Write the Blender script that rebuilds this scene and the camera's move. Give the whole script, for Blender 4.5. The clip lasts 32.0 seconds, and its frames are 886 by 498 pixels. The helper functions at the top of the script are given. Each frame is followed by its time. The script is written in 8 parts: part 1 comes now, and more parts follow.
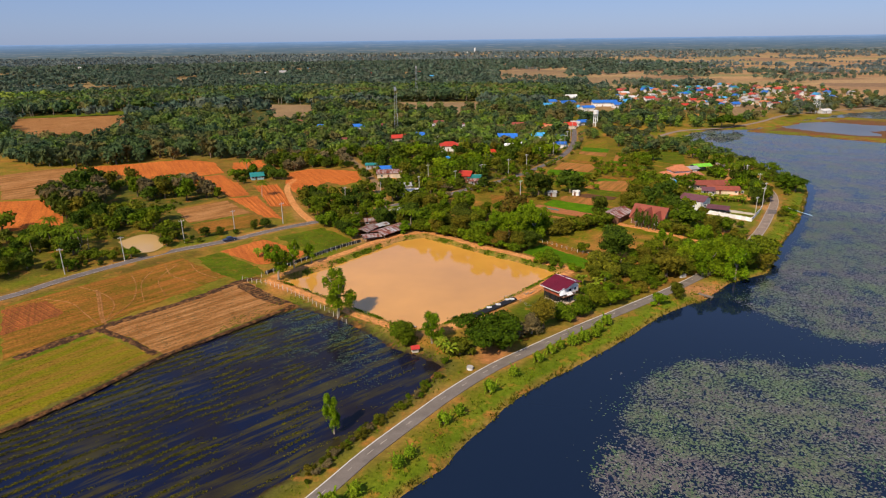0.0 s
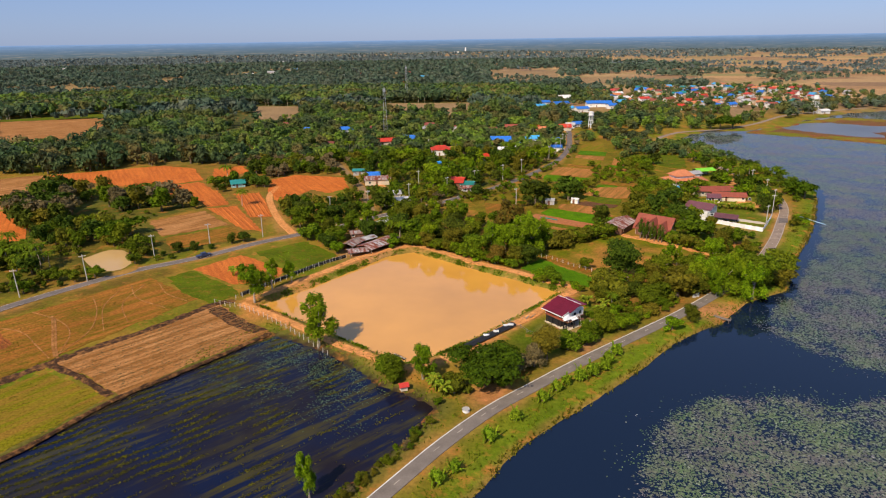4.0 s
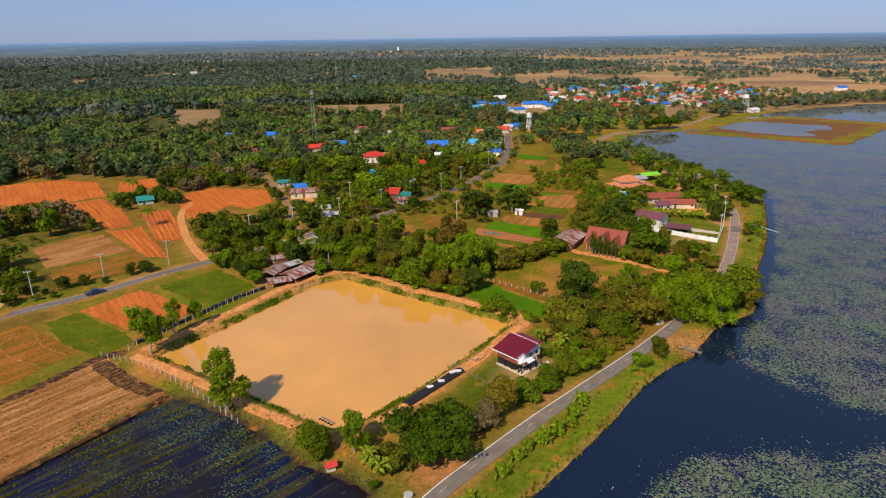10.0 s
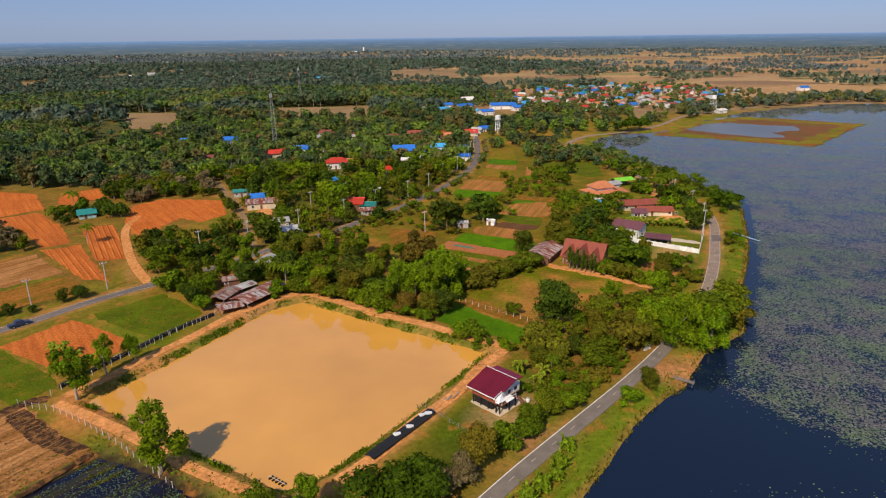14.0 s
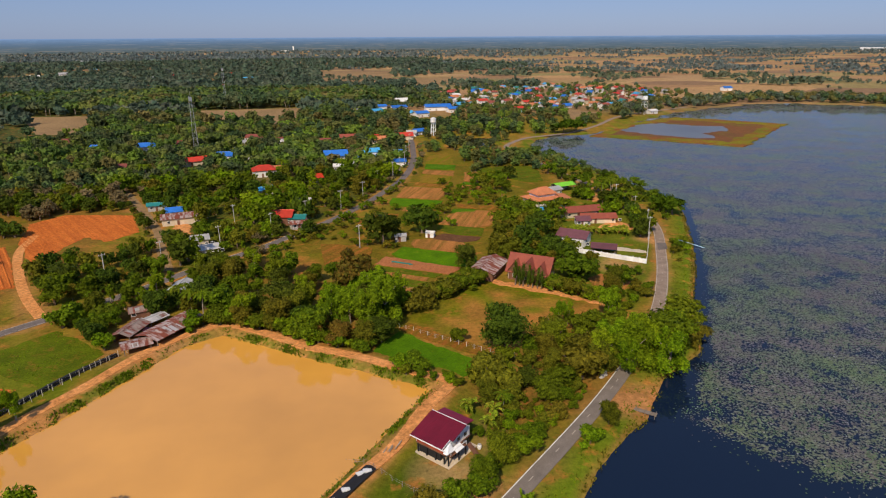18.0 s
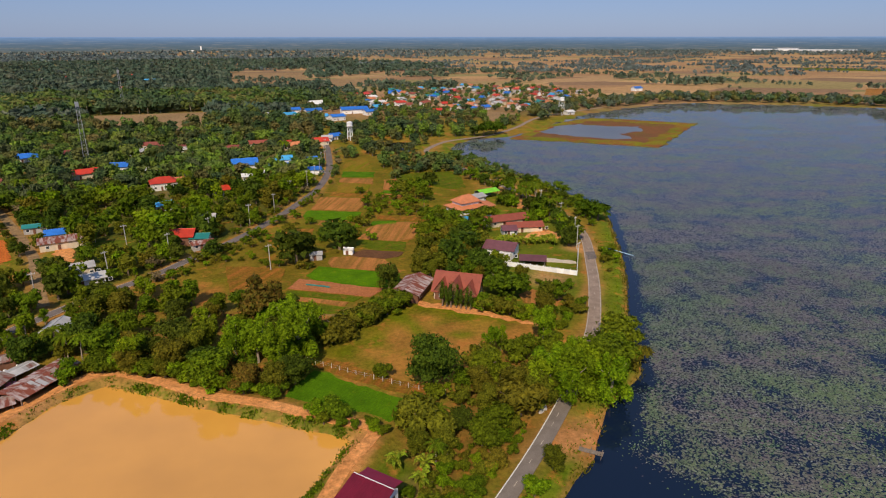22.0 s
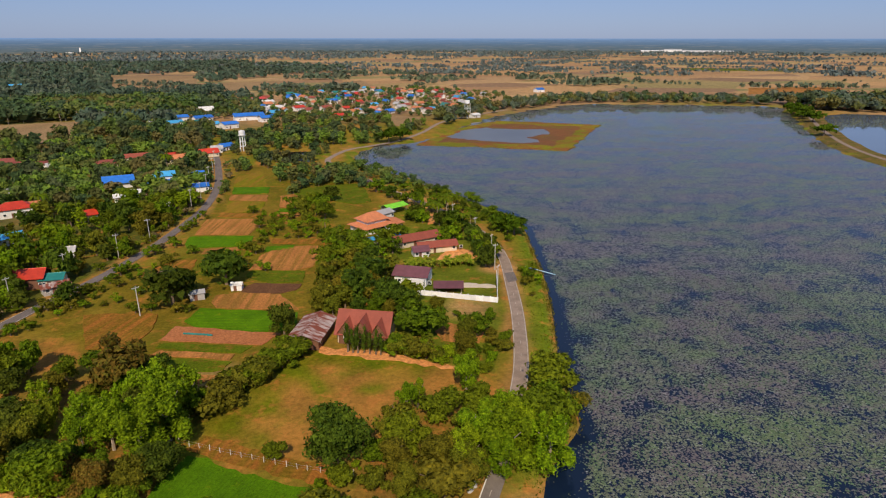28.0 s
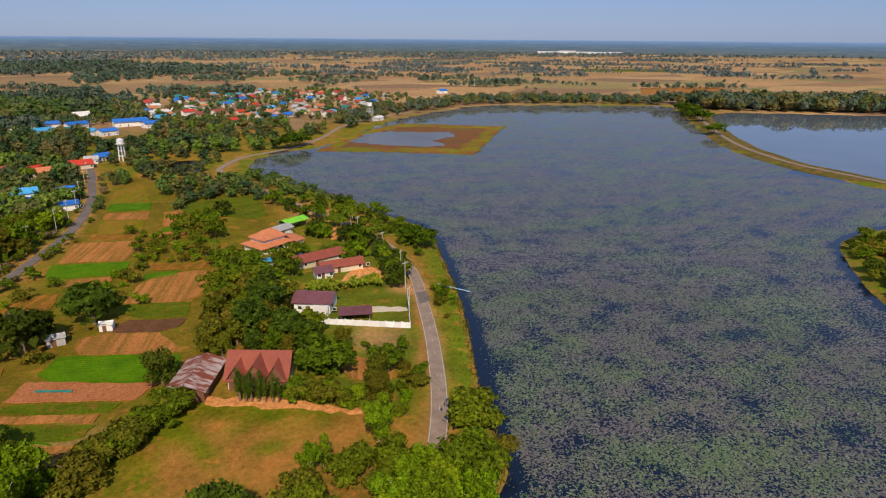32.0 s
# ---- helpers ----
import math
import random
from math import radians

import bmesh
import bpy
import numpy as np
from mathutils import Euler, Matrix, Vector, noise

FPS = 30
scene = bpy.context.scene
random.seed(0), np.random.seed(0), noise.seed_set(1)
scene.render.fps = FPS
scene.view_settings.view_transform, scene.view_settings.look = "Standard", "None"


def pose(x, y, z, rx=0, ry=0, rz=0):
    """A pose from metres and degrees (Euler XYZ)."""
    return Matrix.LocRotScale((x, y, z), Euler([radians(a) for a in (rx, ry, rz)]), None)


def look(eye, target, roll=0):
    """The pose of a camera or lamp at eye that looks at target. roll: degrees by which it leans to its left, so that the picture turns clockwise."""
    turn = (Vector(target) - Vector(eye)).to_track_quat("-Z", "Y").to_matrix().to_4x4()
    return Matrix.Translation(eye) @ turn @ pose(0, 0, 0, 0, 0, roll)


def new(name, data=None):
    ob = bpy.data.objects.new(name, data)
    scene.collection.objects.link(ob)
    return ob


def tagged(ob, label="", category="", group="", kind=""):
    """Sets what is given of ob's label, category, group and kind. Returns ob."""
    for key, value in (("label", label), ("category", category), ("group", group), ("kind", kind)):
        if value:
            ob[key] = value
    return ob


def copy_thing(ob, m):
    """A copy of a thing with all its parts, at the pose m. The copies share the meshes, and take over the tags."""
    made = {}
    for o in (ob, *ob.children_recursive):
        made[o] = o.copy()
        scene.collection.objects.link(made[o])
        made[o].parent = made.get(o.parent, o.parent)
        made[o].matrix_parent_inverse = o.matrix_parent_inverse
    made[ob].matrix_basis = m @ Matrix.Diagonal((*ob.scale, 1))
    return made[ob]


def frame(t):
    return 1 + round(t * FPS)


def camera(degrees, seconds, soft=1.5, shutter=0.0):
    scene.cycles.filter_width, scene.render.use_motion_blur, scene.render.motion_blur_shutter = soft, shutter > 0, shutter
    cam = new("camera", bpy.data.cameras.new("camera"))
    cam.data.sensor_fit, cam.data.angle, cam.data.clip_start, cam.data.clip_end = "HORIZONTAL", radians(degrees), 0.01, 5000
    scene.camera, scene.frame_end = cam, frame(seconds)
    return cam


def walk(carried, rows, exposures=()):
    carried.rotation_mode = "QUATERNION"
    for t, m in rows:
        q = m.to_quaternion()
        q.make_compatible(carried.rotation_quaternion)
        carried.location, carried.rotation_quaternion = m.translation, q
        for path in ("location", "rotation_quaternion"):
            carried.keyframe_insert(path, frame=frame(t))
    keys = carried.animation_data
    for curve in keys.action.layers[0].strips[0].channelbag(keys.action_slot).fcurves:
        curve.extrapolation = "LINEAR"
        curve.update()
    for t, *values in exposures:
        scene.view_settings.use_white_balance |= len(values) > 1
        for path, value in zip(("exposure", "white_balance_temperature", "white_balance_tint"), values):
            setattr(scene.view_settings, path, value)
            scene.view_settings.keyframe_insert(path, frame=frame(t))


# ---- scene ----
def aim(x, y, z, yaw, pitch, roll):
    """A camera pose from its place, its turn to the left of +y, its pitch and its roll, in degrees."""
    a, b = radians(yaw), radians(pitch)
    ahead = Vector((-math.sin(a) * math.cos(b), math.cos(a) * math.cos(b), math.sin(b)))
    return look((x, y, z), Vector((x, y, z)) + ahead, roll)


cam = camera(70.5, 32.0, 1.15)
PATH = [
    (0, aim(7.31, 4.86, 71.03, 7.328, -18.382, -0.717)),
    (1, aim(6.69, 9.21, 71.02, 7.315, -18.356, -0.776)),
    (2, aim(6.11, 13.58, 70.98, 7.259, -18.374, -0.771)),
    (3, aim(5.67, 17.95, 70.95, 7.077, -18.390, -0.798)),
    (6, aim(4.36, 30.78, 70.73, 4.717, -18.421, -0.893)),
    (7, aim(3.96, 34.97, 70.70, 3.662, -18.415, -0.890)),
    (8, aim(3.83, 39.09, 70.75, 2.613, -18.460, -0.892)),
    (9, aim(3.97, 43.33, 70.79, 1.650, -18.505, -0.761)),
    (10, aim(4.06, 47.43, 70.79, 0.676, -18.544, -0.752)),
    (11, aim(4.14, 51.45, 70.78, 0.019, -18.537, -0.833)),
    (12, aim(4.24, 55.46, 70.77, -0.685, -18.536, -0.774)),
    (13, aim(4.37, 59.49, 70.82, -1.505, -18.559, -0.741)),
    (14, aim(4.53, 63.64, 70.87, -2.300, -18.562, -0.696)),
    (17, aim(5.29, 75.84, 71.17, -6.039, -18.662, -0.505)),
    (18, aim(5.68, 79.74, 71.23, -8.293, -18.646, -0.338)),
    (19, aim(6.36, 83.68, 71.32, -10.431, -18.663, -0.191)),
    (20, aim(7.24, 87.63, 71.40, -12.346, -18.644, -0.134)),
    (21, aim(8.18, 91.65, 71.42, -14.064, -18.639, -0.086)),
    (22, aim(9.25, 95.67, 71.45, -15.683, -18.636, -0.047)),
    (23, aim(10.48, 99.59, 71.50, -17.072, -18.619, -0.029)),
    (24, aim(11.85, 103.41, 71.54, -18.285, -18.581, -0.089)),
    (27, aim(16.28, 114.73, 71.56, -22.391, -18.541, -0.023)),
    (28, aim(18.01, 118.46, 71.56, -24.249, -18.521, 0.047)),
    (29, aim(19.86, 122.18, 71.55, -26.042, -18.528, 0.046)),
    (30, aim(21.82, 125.91, 71.57, -28.034, -18.532, 0.149)),
    (31, aim(23.89, 129.58, 71.58, -30.381, -18.504, 0.308)),
    (32, aim(26.10, 133.19, 71.61, -32.991, -18.441, 0.450)),
]
walk(cam, PATH, [(0, 0.12), (3.5, 0.2), (9, 0.12), (16, -0.08), (20, -0.12), (27, -0.08), (32, -0.06)])

# ---- sky and sun ----
SUN_FROM = Vector((-0.43, -0.90, 0.0)).normalized()
SUN_UP = radians(43)
world = bpy.data.worlds.new("sky")
scene.world = world
world.use_nodes = True
wn, wl = world.node_tree.nodes, world.node_tree.links
sky = wn.new("ShaderNodeTexSky")
sky.sky_type, sky.sun_disc = "NISHITA", False
sky.sun_elevation, sky.sun_rotation = SUN_UP, math.atan2(SUN_FROM.x, SUN_FROM.y)
sky.altitude, sky.air_density, sky.dust_density, sky.ozone_density = 0, 1.0, 0.3, 3.0
tint = wn.new("ShaderNodeMix")
tint.data_type, tint.blend_type = "RGBA", "MULTIPLY"
tint.inputs[0].default_value, tint.inputs[7].default_value = 1.0, (0.74, 0.80, 1.18, 1)
wl.new(sky.outputs[0], tint.inputs[6])
haze = wn.new("ShaderNodeMix")
haze.data_type = "RGBA"
haze.inputs[0].default_value, haze.inputs[7].default_value = 0.52, (2.75, 4.1, 7.0, 1)
wl.new(tint.outputs[2], haze.inputs[6])
wl.new(haze.outputs[2], wn["Background"].inputs[0])
wn["Background"].inputs[1].default_value = 0.085
sun = new("sun", bpy.data.lights.new("sun", "SUN"))
sun.data.energy, sun.data.angle, sun.data.color = 4.6, radians(0.6), (1.0, 0.84, 0.66)
sun.matrix_world = look(SUN_FROM * math.cos(SUN_UP) * 100 + Vector((0, 0, math.sin(SUN_UP) * 100)), (0, 0, 0))

# ---- geometry helpers ----
rnd = random.Random(11)


class M:
    """A mesh in the making."""

    def __init__(self):
        self.v, self.f = [], []

    def add(self, pts, faces):
        n = len(self.v)
        self.v += [tuple(p) for p in pts]
        self.f += [tuple(n + i for i in f) for f in faces]
        return self

    def box(self, x0, y0, z0, x1, y1, z1):
        return self.add([(x0, y0, z0), (x1, y0, z0), (x1, y1, z0), (x0, y1, z0), (x0, y0, z1), (x1, y0, z1), (x1, y1, z1), (x0, y1, z1)],
                        [(3, 2, 1, 0), (4, 5, 6, 7), (0, 1, 5, 4), (1, 2, 6, 5), (2, 3, 7, 6), (3, 0, 4, 7)])

    def slab(self, quad, thick):
        """A plate: four points of its upper face, and its thickness downwards."""
        low = [(p[0], p[1], p[2] - thick) for p in quad]
        n = len(quad)
        return self.add(list(quad) + low, [tuple(range(n)), tuple(range(2 * n - 1, n - 1, -1))] + [(i, n + i, n + (i + 1) % n, (i + 1) % n) for i in range(n)])

    def tube(self, a, b, r0, r1=None, n=6):
        a, b = Vector(a), Vector(b)
        r1 = r0 if r1 is None else r1
        w = (b - a).normalized()
        u = w.orthogonal().normalized()
        k = w.cross(u)
        ring = [[c + (u * math.cos(i * math.tau / n) + k * math.sin(i * math.tau / n)) * r for i in range(n)] for c, r in ((a, r0), (b, r1))]
        return self.add(ring[0] + ring[1], [(i, (i + 1) % n, n + (i + 1) % n, n + i) for i in range(n)] + [tuple(range(n - 1, -1, -1)), tuple(range(n, 2 * n))])

    def mesh(self, name, mat, smooth=False):
        me = bpy.data.meshes.new(name)
        me.from_pydata(self.v, [], self.f)
        me.materials.append(mat)
        if smooth:
            me.shade_smooth()
        return me


def thing(name, label, category, m=None, group="", kind=""):
    ob = new(name)
    ob.empty_display_size = 0.3
    if m is not None:
        ob.matrix_basis = m
    return tagged(ob, label, category, group, kind)


def part(name, shape, mat, parent, label="", smooth=False):
    """Links a mesh as one part under a thing or a part."""
    me = shape.mesh(name, mat, smooth) if isinstance(shape, M) else shape
    ob = new(name, me)
    ob.parent = parent
    if label:
        ob["label"] = label
    return ob


def single(name, shape, mat, label, category, group="", kind="", smooth=False):
    return tagged(new(name, shape.mesh(name, mat, smooth) if isinstance(shape, M) else shape), label, category, group, kind)


def inside(poly, x, y):
    """Which of the points lie in a polygon."""
    x, y = np.asarray(x, float), np.asarray(y, float)
    odd = np.zeros(x.shape, bool)
    for (ax, ay), (bx, by) in zip(poly, poly[1:] + poly[:1]):
        if ay != by:
            odd ^= ((ay > y) != (by > y)) & (x < (bx - ax) * (y - ay) / (by - ay) + ax)
    return odd


def edge_gap(line, x, y, closed=True):
    """The distance of points from a line of points."""
    x, y = np.asarray(x, float), np.asarray(y, float)
    best = np.full(x.shape, 1e9)
    for (ax, ay), (bx, by) in zip(line, line[1:] + (line[:1] if closed else [])):
        dx, dy = bx - ax, by - ay
        s = np.clip(((x - ax) * dx + (y - ay) * dy) / max(dx * dx + dy * dy, 1e-9), 0, 1)
        best = np.minimum(best, np.hypot(x - ax - s * dx, y - ay - s * dy))
    return best


def depth_in(poly, x, y):
    """How far points lie inside a polygon (negative outside)."""
    return np.where(inside(poly, x, y), 1, -1) * edge_gap(poly, x, y)


def waves(x, y, size, seed=0):
    """Smooth unevenness from -1 to 1, of about that size in metres."""
    r = np.random.default_rng(seed)
    out = 0
    for k in range(5):
        a, p, s = r.uniform(0, math.tau), r.uniform(0, math.tau), size * r.uniform(0.6, 1.6)
        out = out + np.sin((x * math.cos(a) + y * math.sin(a)) * math.tau / s + p + 1.3 * np.sin((x * math.sin(a) - y * math.cos(a)) * math.tau / (s * 1.7) + k))
    return out / 5


def curve(points, step=3.0):
    """A smooth line through points."""
    p = [np.array(q, float) for q in points]
    p = [2 * p[0] - p[1]] + p + [2 * p[-1] - p[-2]]
    out = []
    for a, b, c, d in zip(p, p[1:], p[2:], p[3:]):
        n = max(2, int(np.linalg.norm(c - b) / step))
        for i in range(n):
            t = i / n
            out.append(0.5 * (2 * b + (c - a) * t + (2 * a - 5 * b + 4 * c - d) * t**2 + (3 * b - a - 3 * c + d) * t**3))
    return [tuple(q) for q in out + [p[-2]]]


# ---- materials ----
def material(name, rough=0.8, metal=0.0, spec=0.3):
    m = bpy.data.materials.new(name)
    m.use_nodes = True
    b = m.node_tree.nodes["Principled BSDF"]
    b.inputs["Roughness"].default_value, b.inputs["Metallic"].default_value = rough, metal
    b.inputs["Specular IOR Level"].default_value = spec
    return m, m.node_tree.nodes, m.node_tree.links, b


def mixed(n, l, fac, a, b, blend="MIX"):
    k = n.new("ShaderNodeMix")
    k.data_type, k.blend_type = "RGBA", blend
    for i, v in ((0, fac), (6, a), (7, b)):
        if hasattr(v, "is_linked"):
            l.new(v, k.inputs[i])
        else:
            k.inputs[i].default_value = v if i == 0 else (*v, 1)
    return k.outputs[2]


def ramp(n, l, value, stops):
    r = n.new("ShaderNodeValToRGB")
    while len(r.color_ramp.elements) < len(stops):
        r.color_ramp.elements.new(0.5)
    for e, (p, c) in zip(r.color_ramp.elements, stops):
        e.position, e.color = p, (*c, 1) if len(c) == 3 else c
    l.new(value, r.inputs[0])
    return r.outputs[0]


def noise_at(n, l, scale, detail=4, where=None, stretch=None, turn=0.0, rough=0.55):
    k = n.new("ShaderNodeTexNoise")
    k.inputs["Scale"].default_value, k.inputs["Detail"].default_value, k.inputs["Roughness"].default_value = scale, detail, rough
    if where is None:
        where = n.new("ShaderNodeTexCoord").outputs["Object"]
    if stretch:
        mp = n.new("ShaderNodeMapping")
        mp.vector_type = "TEXTURE"
        mp.inputs["Rotation"].default_value = (0, 0, turn)
        mp.inputs["Scale"].default_value = tuple(1 / s for s in stretch)
        l.new(where, mp.inputs[0])
        where = mp.outputs[0]
    l.new(where, k.inputs["Vector"])
    return k.outputs[0]


def relief(n, l, b, value, strength=0.4, deep=0.1):
    k = n.new("ShaderNodeBump")
    k.inputs["Strength"].default_value, k.inputs["Distance"].default_value = strength, deep
    l.new(value, k.inputs["Height"])
    l.new(k.outputs[0], b.inputs["Normal"])


def earthy(name, light, dark, other, size=0.15, grain=2.5, rough=0.95, share=0.5, lines=None, bump=0.5):
    """Soil, grass or stubble: two tones by patches, a third one in spots, fine grain; lines: (turn, metres) for rows."""
    m, n, l, b = material(name, rough, 0, 0.06)
    c = mixed(n, l, ramp(n, l, noise_at(n, l, size, 5), [(0.35, (0, 0, 0)), (0.65, (1, 1, 1))]), dark, light)
    c = mixed(n, l, ramp(n, l, noise_at(n, l, size * 2.3, 6, rough=0.7), [(share, (0, 0, 0)), (share + 0.16, (1, 1, 1))]), c, other)
    g = noise_at(n, l, grain, 6, rough=0.75)
    if lines:
        s = noise_at(n, l, 1.0, 3, stretch=(1 / lines[1], 0.03, 1), turn=lines[0])
        c = mixed(n, l, ramp(n, l, s, [(0.42, (0, 0, 0)), (0.6, (0.75, 0.75, 0.75))]), c, other)
    c = mixed(n, l, 0.9, c, ramp(n, l, g, [(0.3, (0.42, 0.42, 0.42)), (0.7, (1.5, 1.5, 1.5))]), "MULTIPLY")
    l.new(c, b.inputs["Base Color"])
    relief(n, l, b, g, bump, 0.25)
    return m


def plain(name, color, rough=0.6, metal=0.0, var=0.25, scale=1.5, spec=0.4, streak=False):
    """Paint, metal sheet, wood or concrete with stains and grain."""
    m, n, l, b = material(name, rough, metal, spec)
    a = noise_at(n, l, scale * 0.4, 4, stretch=(1, 1, 0.25) if streak else None)
    g = noise_at(n, l, scale * 6, 4)
    c = mixed(n, l, ramp(n, l, a, [(0.3, (1 - var,) * 3), (0.7, (1 + var * 0.5,) * 3)]), (0, 0, 0), color)
    k = mixed(n, l, 1.0, color, ramp(n, l, a, [(0.3, (1 - var,) * 3), (0.7, (1 + var * 0.4,) * 3)]), "MULTIPLY")
    k = mixed(n, l, 1.0, k, ramp(n, l, g, [(0.3, (0.86,) * 3), (0.7, (1.12,) * 3)]), "MULTIPLY")
    n.remove(c.node)
    info = n.new("ShaderNodeObjectInfo")
    k = mixed(n, l, 1.0, k, ramp(n, l, info.outputs["Random"], [(0.0, (0.88,) * 3), (1.0, (1.1,) * 3)]), "MULTIPLY")
    l.new(k, b.inputs["Base Color"])
    relief(n, l, b, g, 0.15, 0.02)
    return m


def leafy(name, a, b_, c_, through_light=0.24):
    """Leaves: three tones, by tree and by leaf clump."""
    m, n, l, b = material(name, 0.75, 0, 0.08)
    geo, info = n.new("ShaderNodeNewGeometry"), n.new("ShaderNodeObjectInfo")
    k = mixed(n, l, ramp(n, l, geo.outputs["Random Per Island"], [(0.0, (0, 0, 0)), (1.0, (1, 1, 1))]), a, b_)
    tone, add, turn = n.new("ShaderNodeAttribute"), n.new("ShaderNodeMath"), n.new("ShaderNodeMath")
    tone.attribute_name, add.operation, turn.operation = "tone", "ADD", "FRACT"
    l.new(tone.outputs["Fac"], add.inputs[0])
    l.new(info.outputs["Random"], add.inputs[1])
    l.new(add.outputs[0], turn.inputs[0])
    k = mixed(n, l, ramp(n, l, turn.outputs[0], [(0.25, (0, 0, 0)), (1.0, (0.9, 0.9, 0.9))]), k, c_)
    k = mixed(n, l, 1.0, k, ramp(n, l, turn.outputs[0], [(0.0, (0.75,) * 3), (0.35, (1.15,) * 3), (0.7, (0.8,) * 3), (1.0, (1.2,) * 3)]), "MULTIPLY")
    k = mixed(n, l, 0.5, k, ramp(n, l, noise_at(n, l, 0.4, 3), [(0.3, (0.6,) * 3), (0.7, (1.4,) * 3)]), "MULTIPLY")
    spray = noise_at(n, l, 2.6, 4, rough=0.8)
    k = mixed(n, l, 0.9, k, ramp(n, l, spray, [(0.36, (0.30, 0.34, 0.34)), (0.5, (1.0, 1.0, 1.0)), (0.64, (1.75, 1.66, 1.45))]), "MULTIPLY")
    relief(n, l, b, spray, 0.7, 0.35)
    l.new(k, b.inputs["Base Color"])
    t, mix = n.new("ShaderNodeBsdfTranslucent"), n.new("ShaderNodeMixShader")
    l.new(k, t.inputs[0])
    mix.inputs[0].default_value = through_light
    l.new(b.outputs[0], mix.inputs[1])
    l.new(t.outputs[0], mix.inputs[2])
    l.new(mix.outputs[0], n["Material Output"].inputs[0])
    return m


def water(name, color, rough, wave, deep=0.02, spec=0.5):
    m, n, l, b = material(name, rough, 0, spec)
    b.inputs["IOR"].default_value = 1.33
    c = mixed(n, l, ramp(n, l, noise_at(n, l, 0.03, 4), [(0.3, (0, 0, 0)), (0.7, (1, 1, 1))]), tuple(v * 0.85 for v in color), tuple(v * 1.12 for v in color))
    l.new(c, b.inputs["Base Color"])
    relief(n, l, b, noise_at(n, l, wave, 3), 0.12, deep)
    return m


def paddy_water():
    """Dark still water with rows of drowned weeds under it."""
    m, n, l, b = material("paddy_water", 0.08, 0, 0.28)
    b.inputs["IOR"].default_value = 1.33
    row = noise_at(n, l, 1.0, 4, stretch=(0.06, 0.55, 1), turn=0.84, rough=0.65)
    c = mixed(n, l, ramp(n, l, row, [(0.48, (0, 0, 0)), (0.60, (1, 1, 1))]), (0.006, 0.010, 0.034), (0.052, 0.044, 0.011))
    c = mixed(n, l, ramp(n, l, noise_at(n, l, 0.05, 4), [(0.4, (0, 0, 0)), (0.65, (1, 1, 1))]), c, (0.014, 0.010, 0.012))
    l.new(c, b.inputs["Base Color"])
    relief(n, l, b, noise_at(n, l, 1.5, 3), 0.1, 0.012)
    return m


SOIL = earthy("red_soil", (0.58, 0.168, 0.034), (0.49, 0.132, 0.025), (0.40, 0.105, 0.023), 0.06, 1.6, share=0.60, lines=(0.62, 1.3))
DIRT = earthy("orange_dirt", (0.66, 0.300, 0.1000), (0.58, 0.240, 0.0720), (0.44, 0.20, 0.0500), 0.12, 0.9, share=0.62, bump=0.25)
REDCLODS = earthy("red_clods", (0.37, 0.112, 0.030), (0.27, 0.082, 0.022), (0.19, 0.066, 0.020), 0.12, 2.2, share=0.52, lines=(0.62, 1.3))
STUBBLE = earthy("stubble", (0.47, 0.225, 0.0800), (0.37, 0.162, 0.0500), (0.20, 0.085, 0.0180), 0.08, 1.8, share=0.55, lines=(-0.65, 1.6))
OLIVE = earthy("dry_olive_grass", (0.375, 0.145, 0.0265), (0.275, 0.105, 0.0178), (0.150, 0.102, 0.0085), 0.05, 1.6, share=0.51, lines=(-0.62, 1.7))
YELLOWGRASS = earthy("yellow_green_grass", (0.205, 0.178, 0.0068), (0.142, 0.134, 0.0054), (0.27, 0.135, 0.0220), 0.07, 2.2, share=0.56, lines=(-0.5, 2.5))
GREEN = earthy("green_grass", (0.108, 0.142, 0.0048), (0.074, 0.100, 0.0038), (0.21, 0.122, 0.0150), 0.14, 2.5, share=0.52)
RICE = earthy("rice_seedlings", (0.088, 0.188, 0.0030), (0.058, 0.135, 0.0024), (0.145, 0.195, 0.0055), 0.16, 3.5, share=0.58)
BED = earthy("brown_bed_soil", (0.45, 0.185, 0.0520), (0.36, 0.145, 0.0390), (0.20, 0.115, 0.0200), 0.1, 2.0, share=0.62, lines=(-0.4, 1.3))
SEEDBED = earthy("pinkish_seed_bed_soil", (0.42, 0.160, 0.062), (0.36, 0.130, 0.046), (0.30, 0.11, 0.034), 0.1, 2.0, share=0.62)
DARKSOIL = earthy("damp_dark_soil", (0.16, 0.075, 0.034), (0.11, 0.052, 0.026), (0.17, 0.10, 0.03), 0.2, 2.5, share=0.6)
TAN = earthy("tan_dry_field", (0.33, 0.215, 0.100), (0.26, 0.165, 0.078), (0.18, 0.155, 0.065), 0.02, 0.5, share=0.58)
SAND = plain("pale_concrete", (0.60, 0.50, 0.36), 0.9, var=0.15)
BANKGRASS = earthy("rough_bank_grass", (0.125, 0.110, 0.020), (0.080, 0.074, 0.015), (0.22, 0.125, 0.045), 0.08, 1.5, share=0.46)
BURNT = earthy("burnt_stubble", (0.080, 0.042, 0.022), (0.040, 0.022, 0.013), (0.26, 0.12, 0.04), 0.3, 2.5, share=0.47)
RUSTMARSH = earthy("rusty_marsh_bed", (0.21, 0.085, 0.034), (0.15, 0.075, 0.034), (0.17, 0.145, 0.018), 0.03, 1.0, share=0.52)
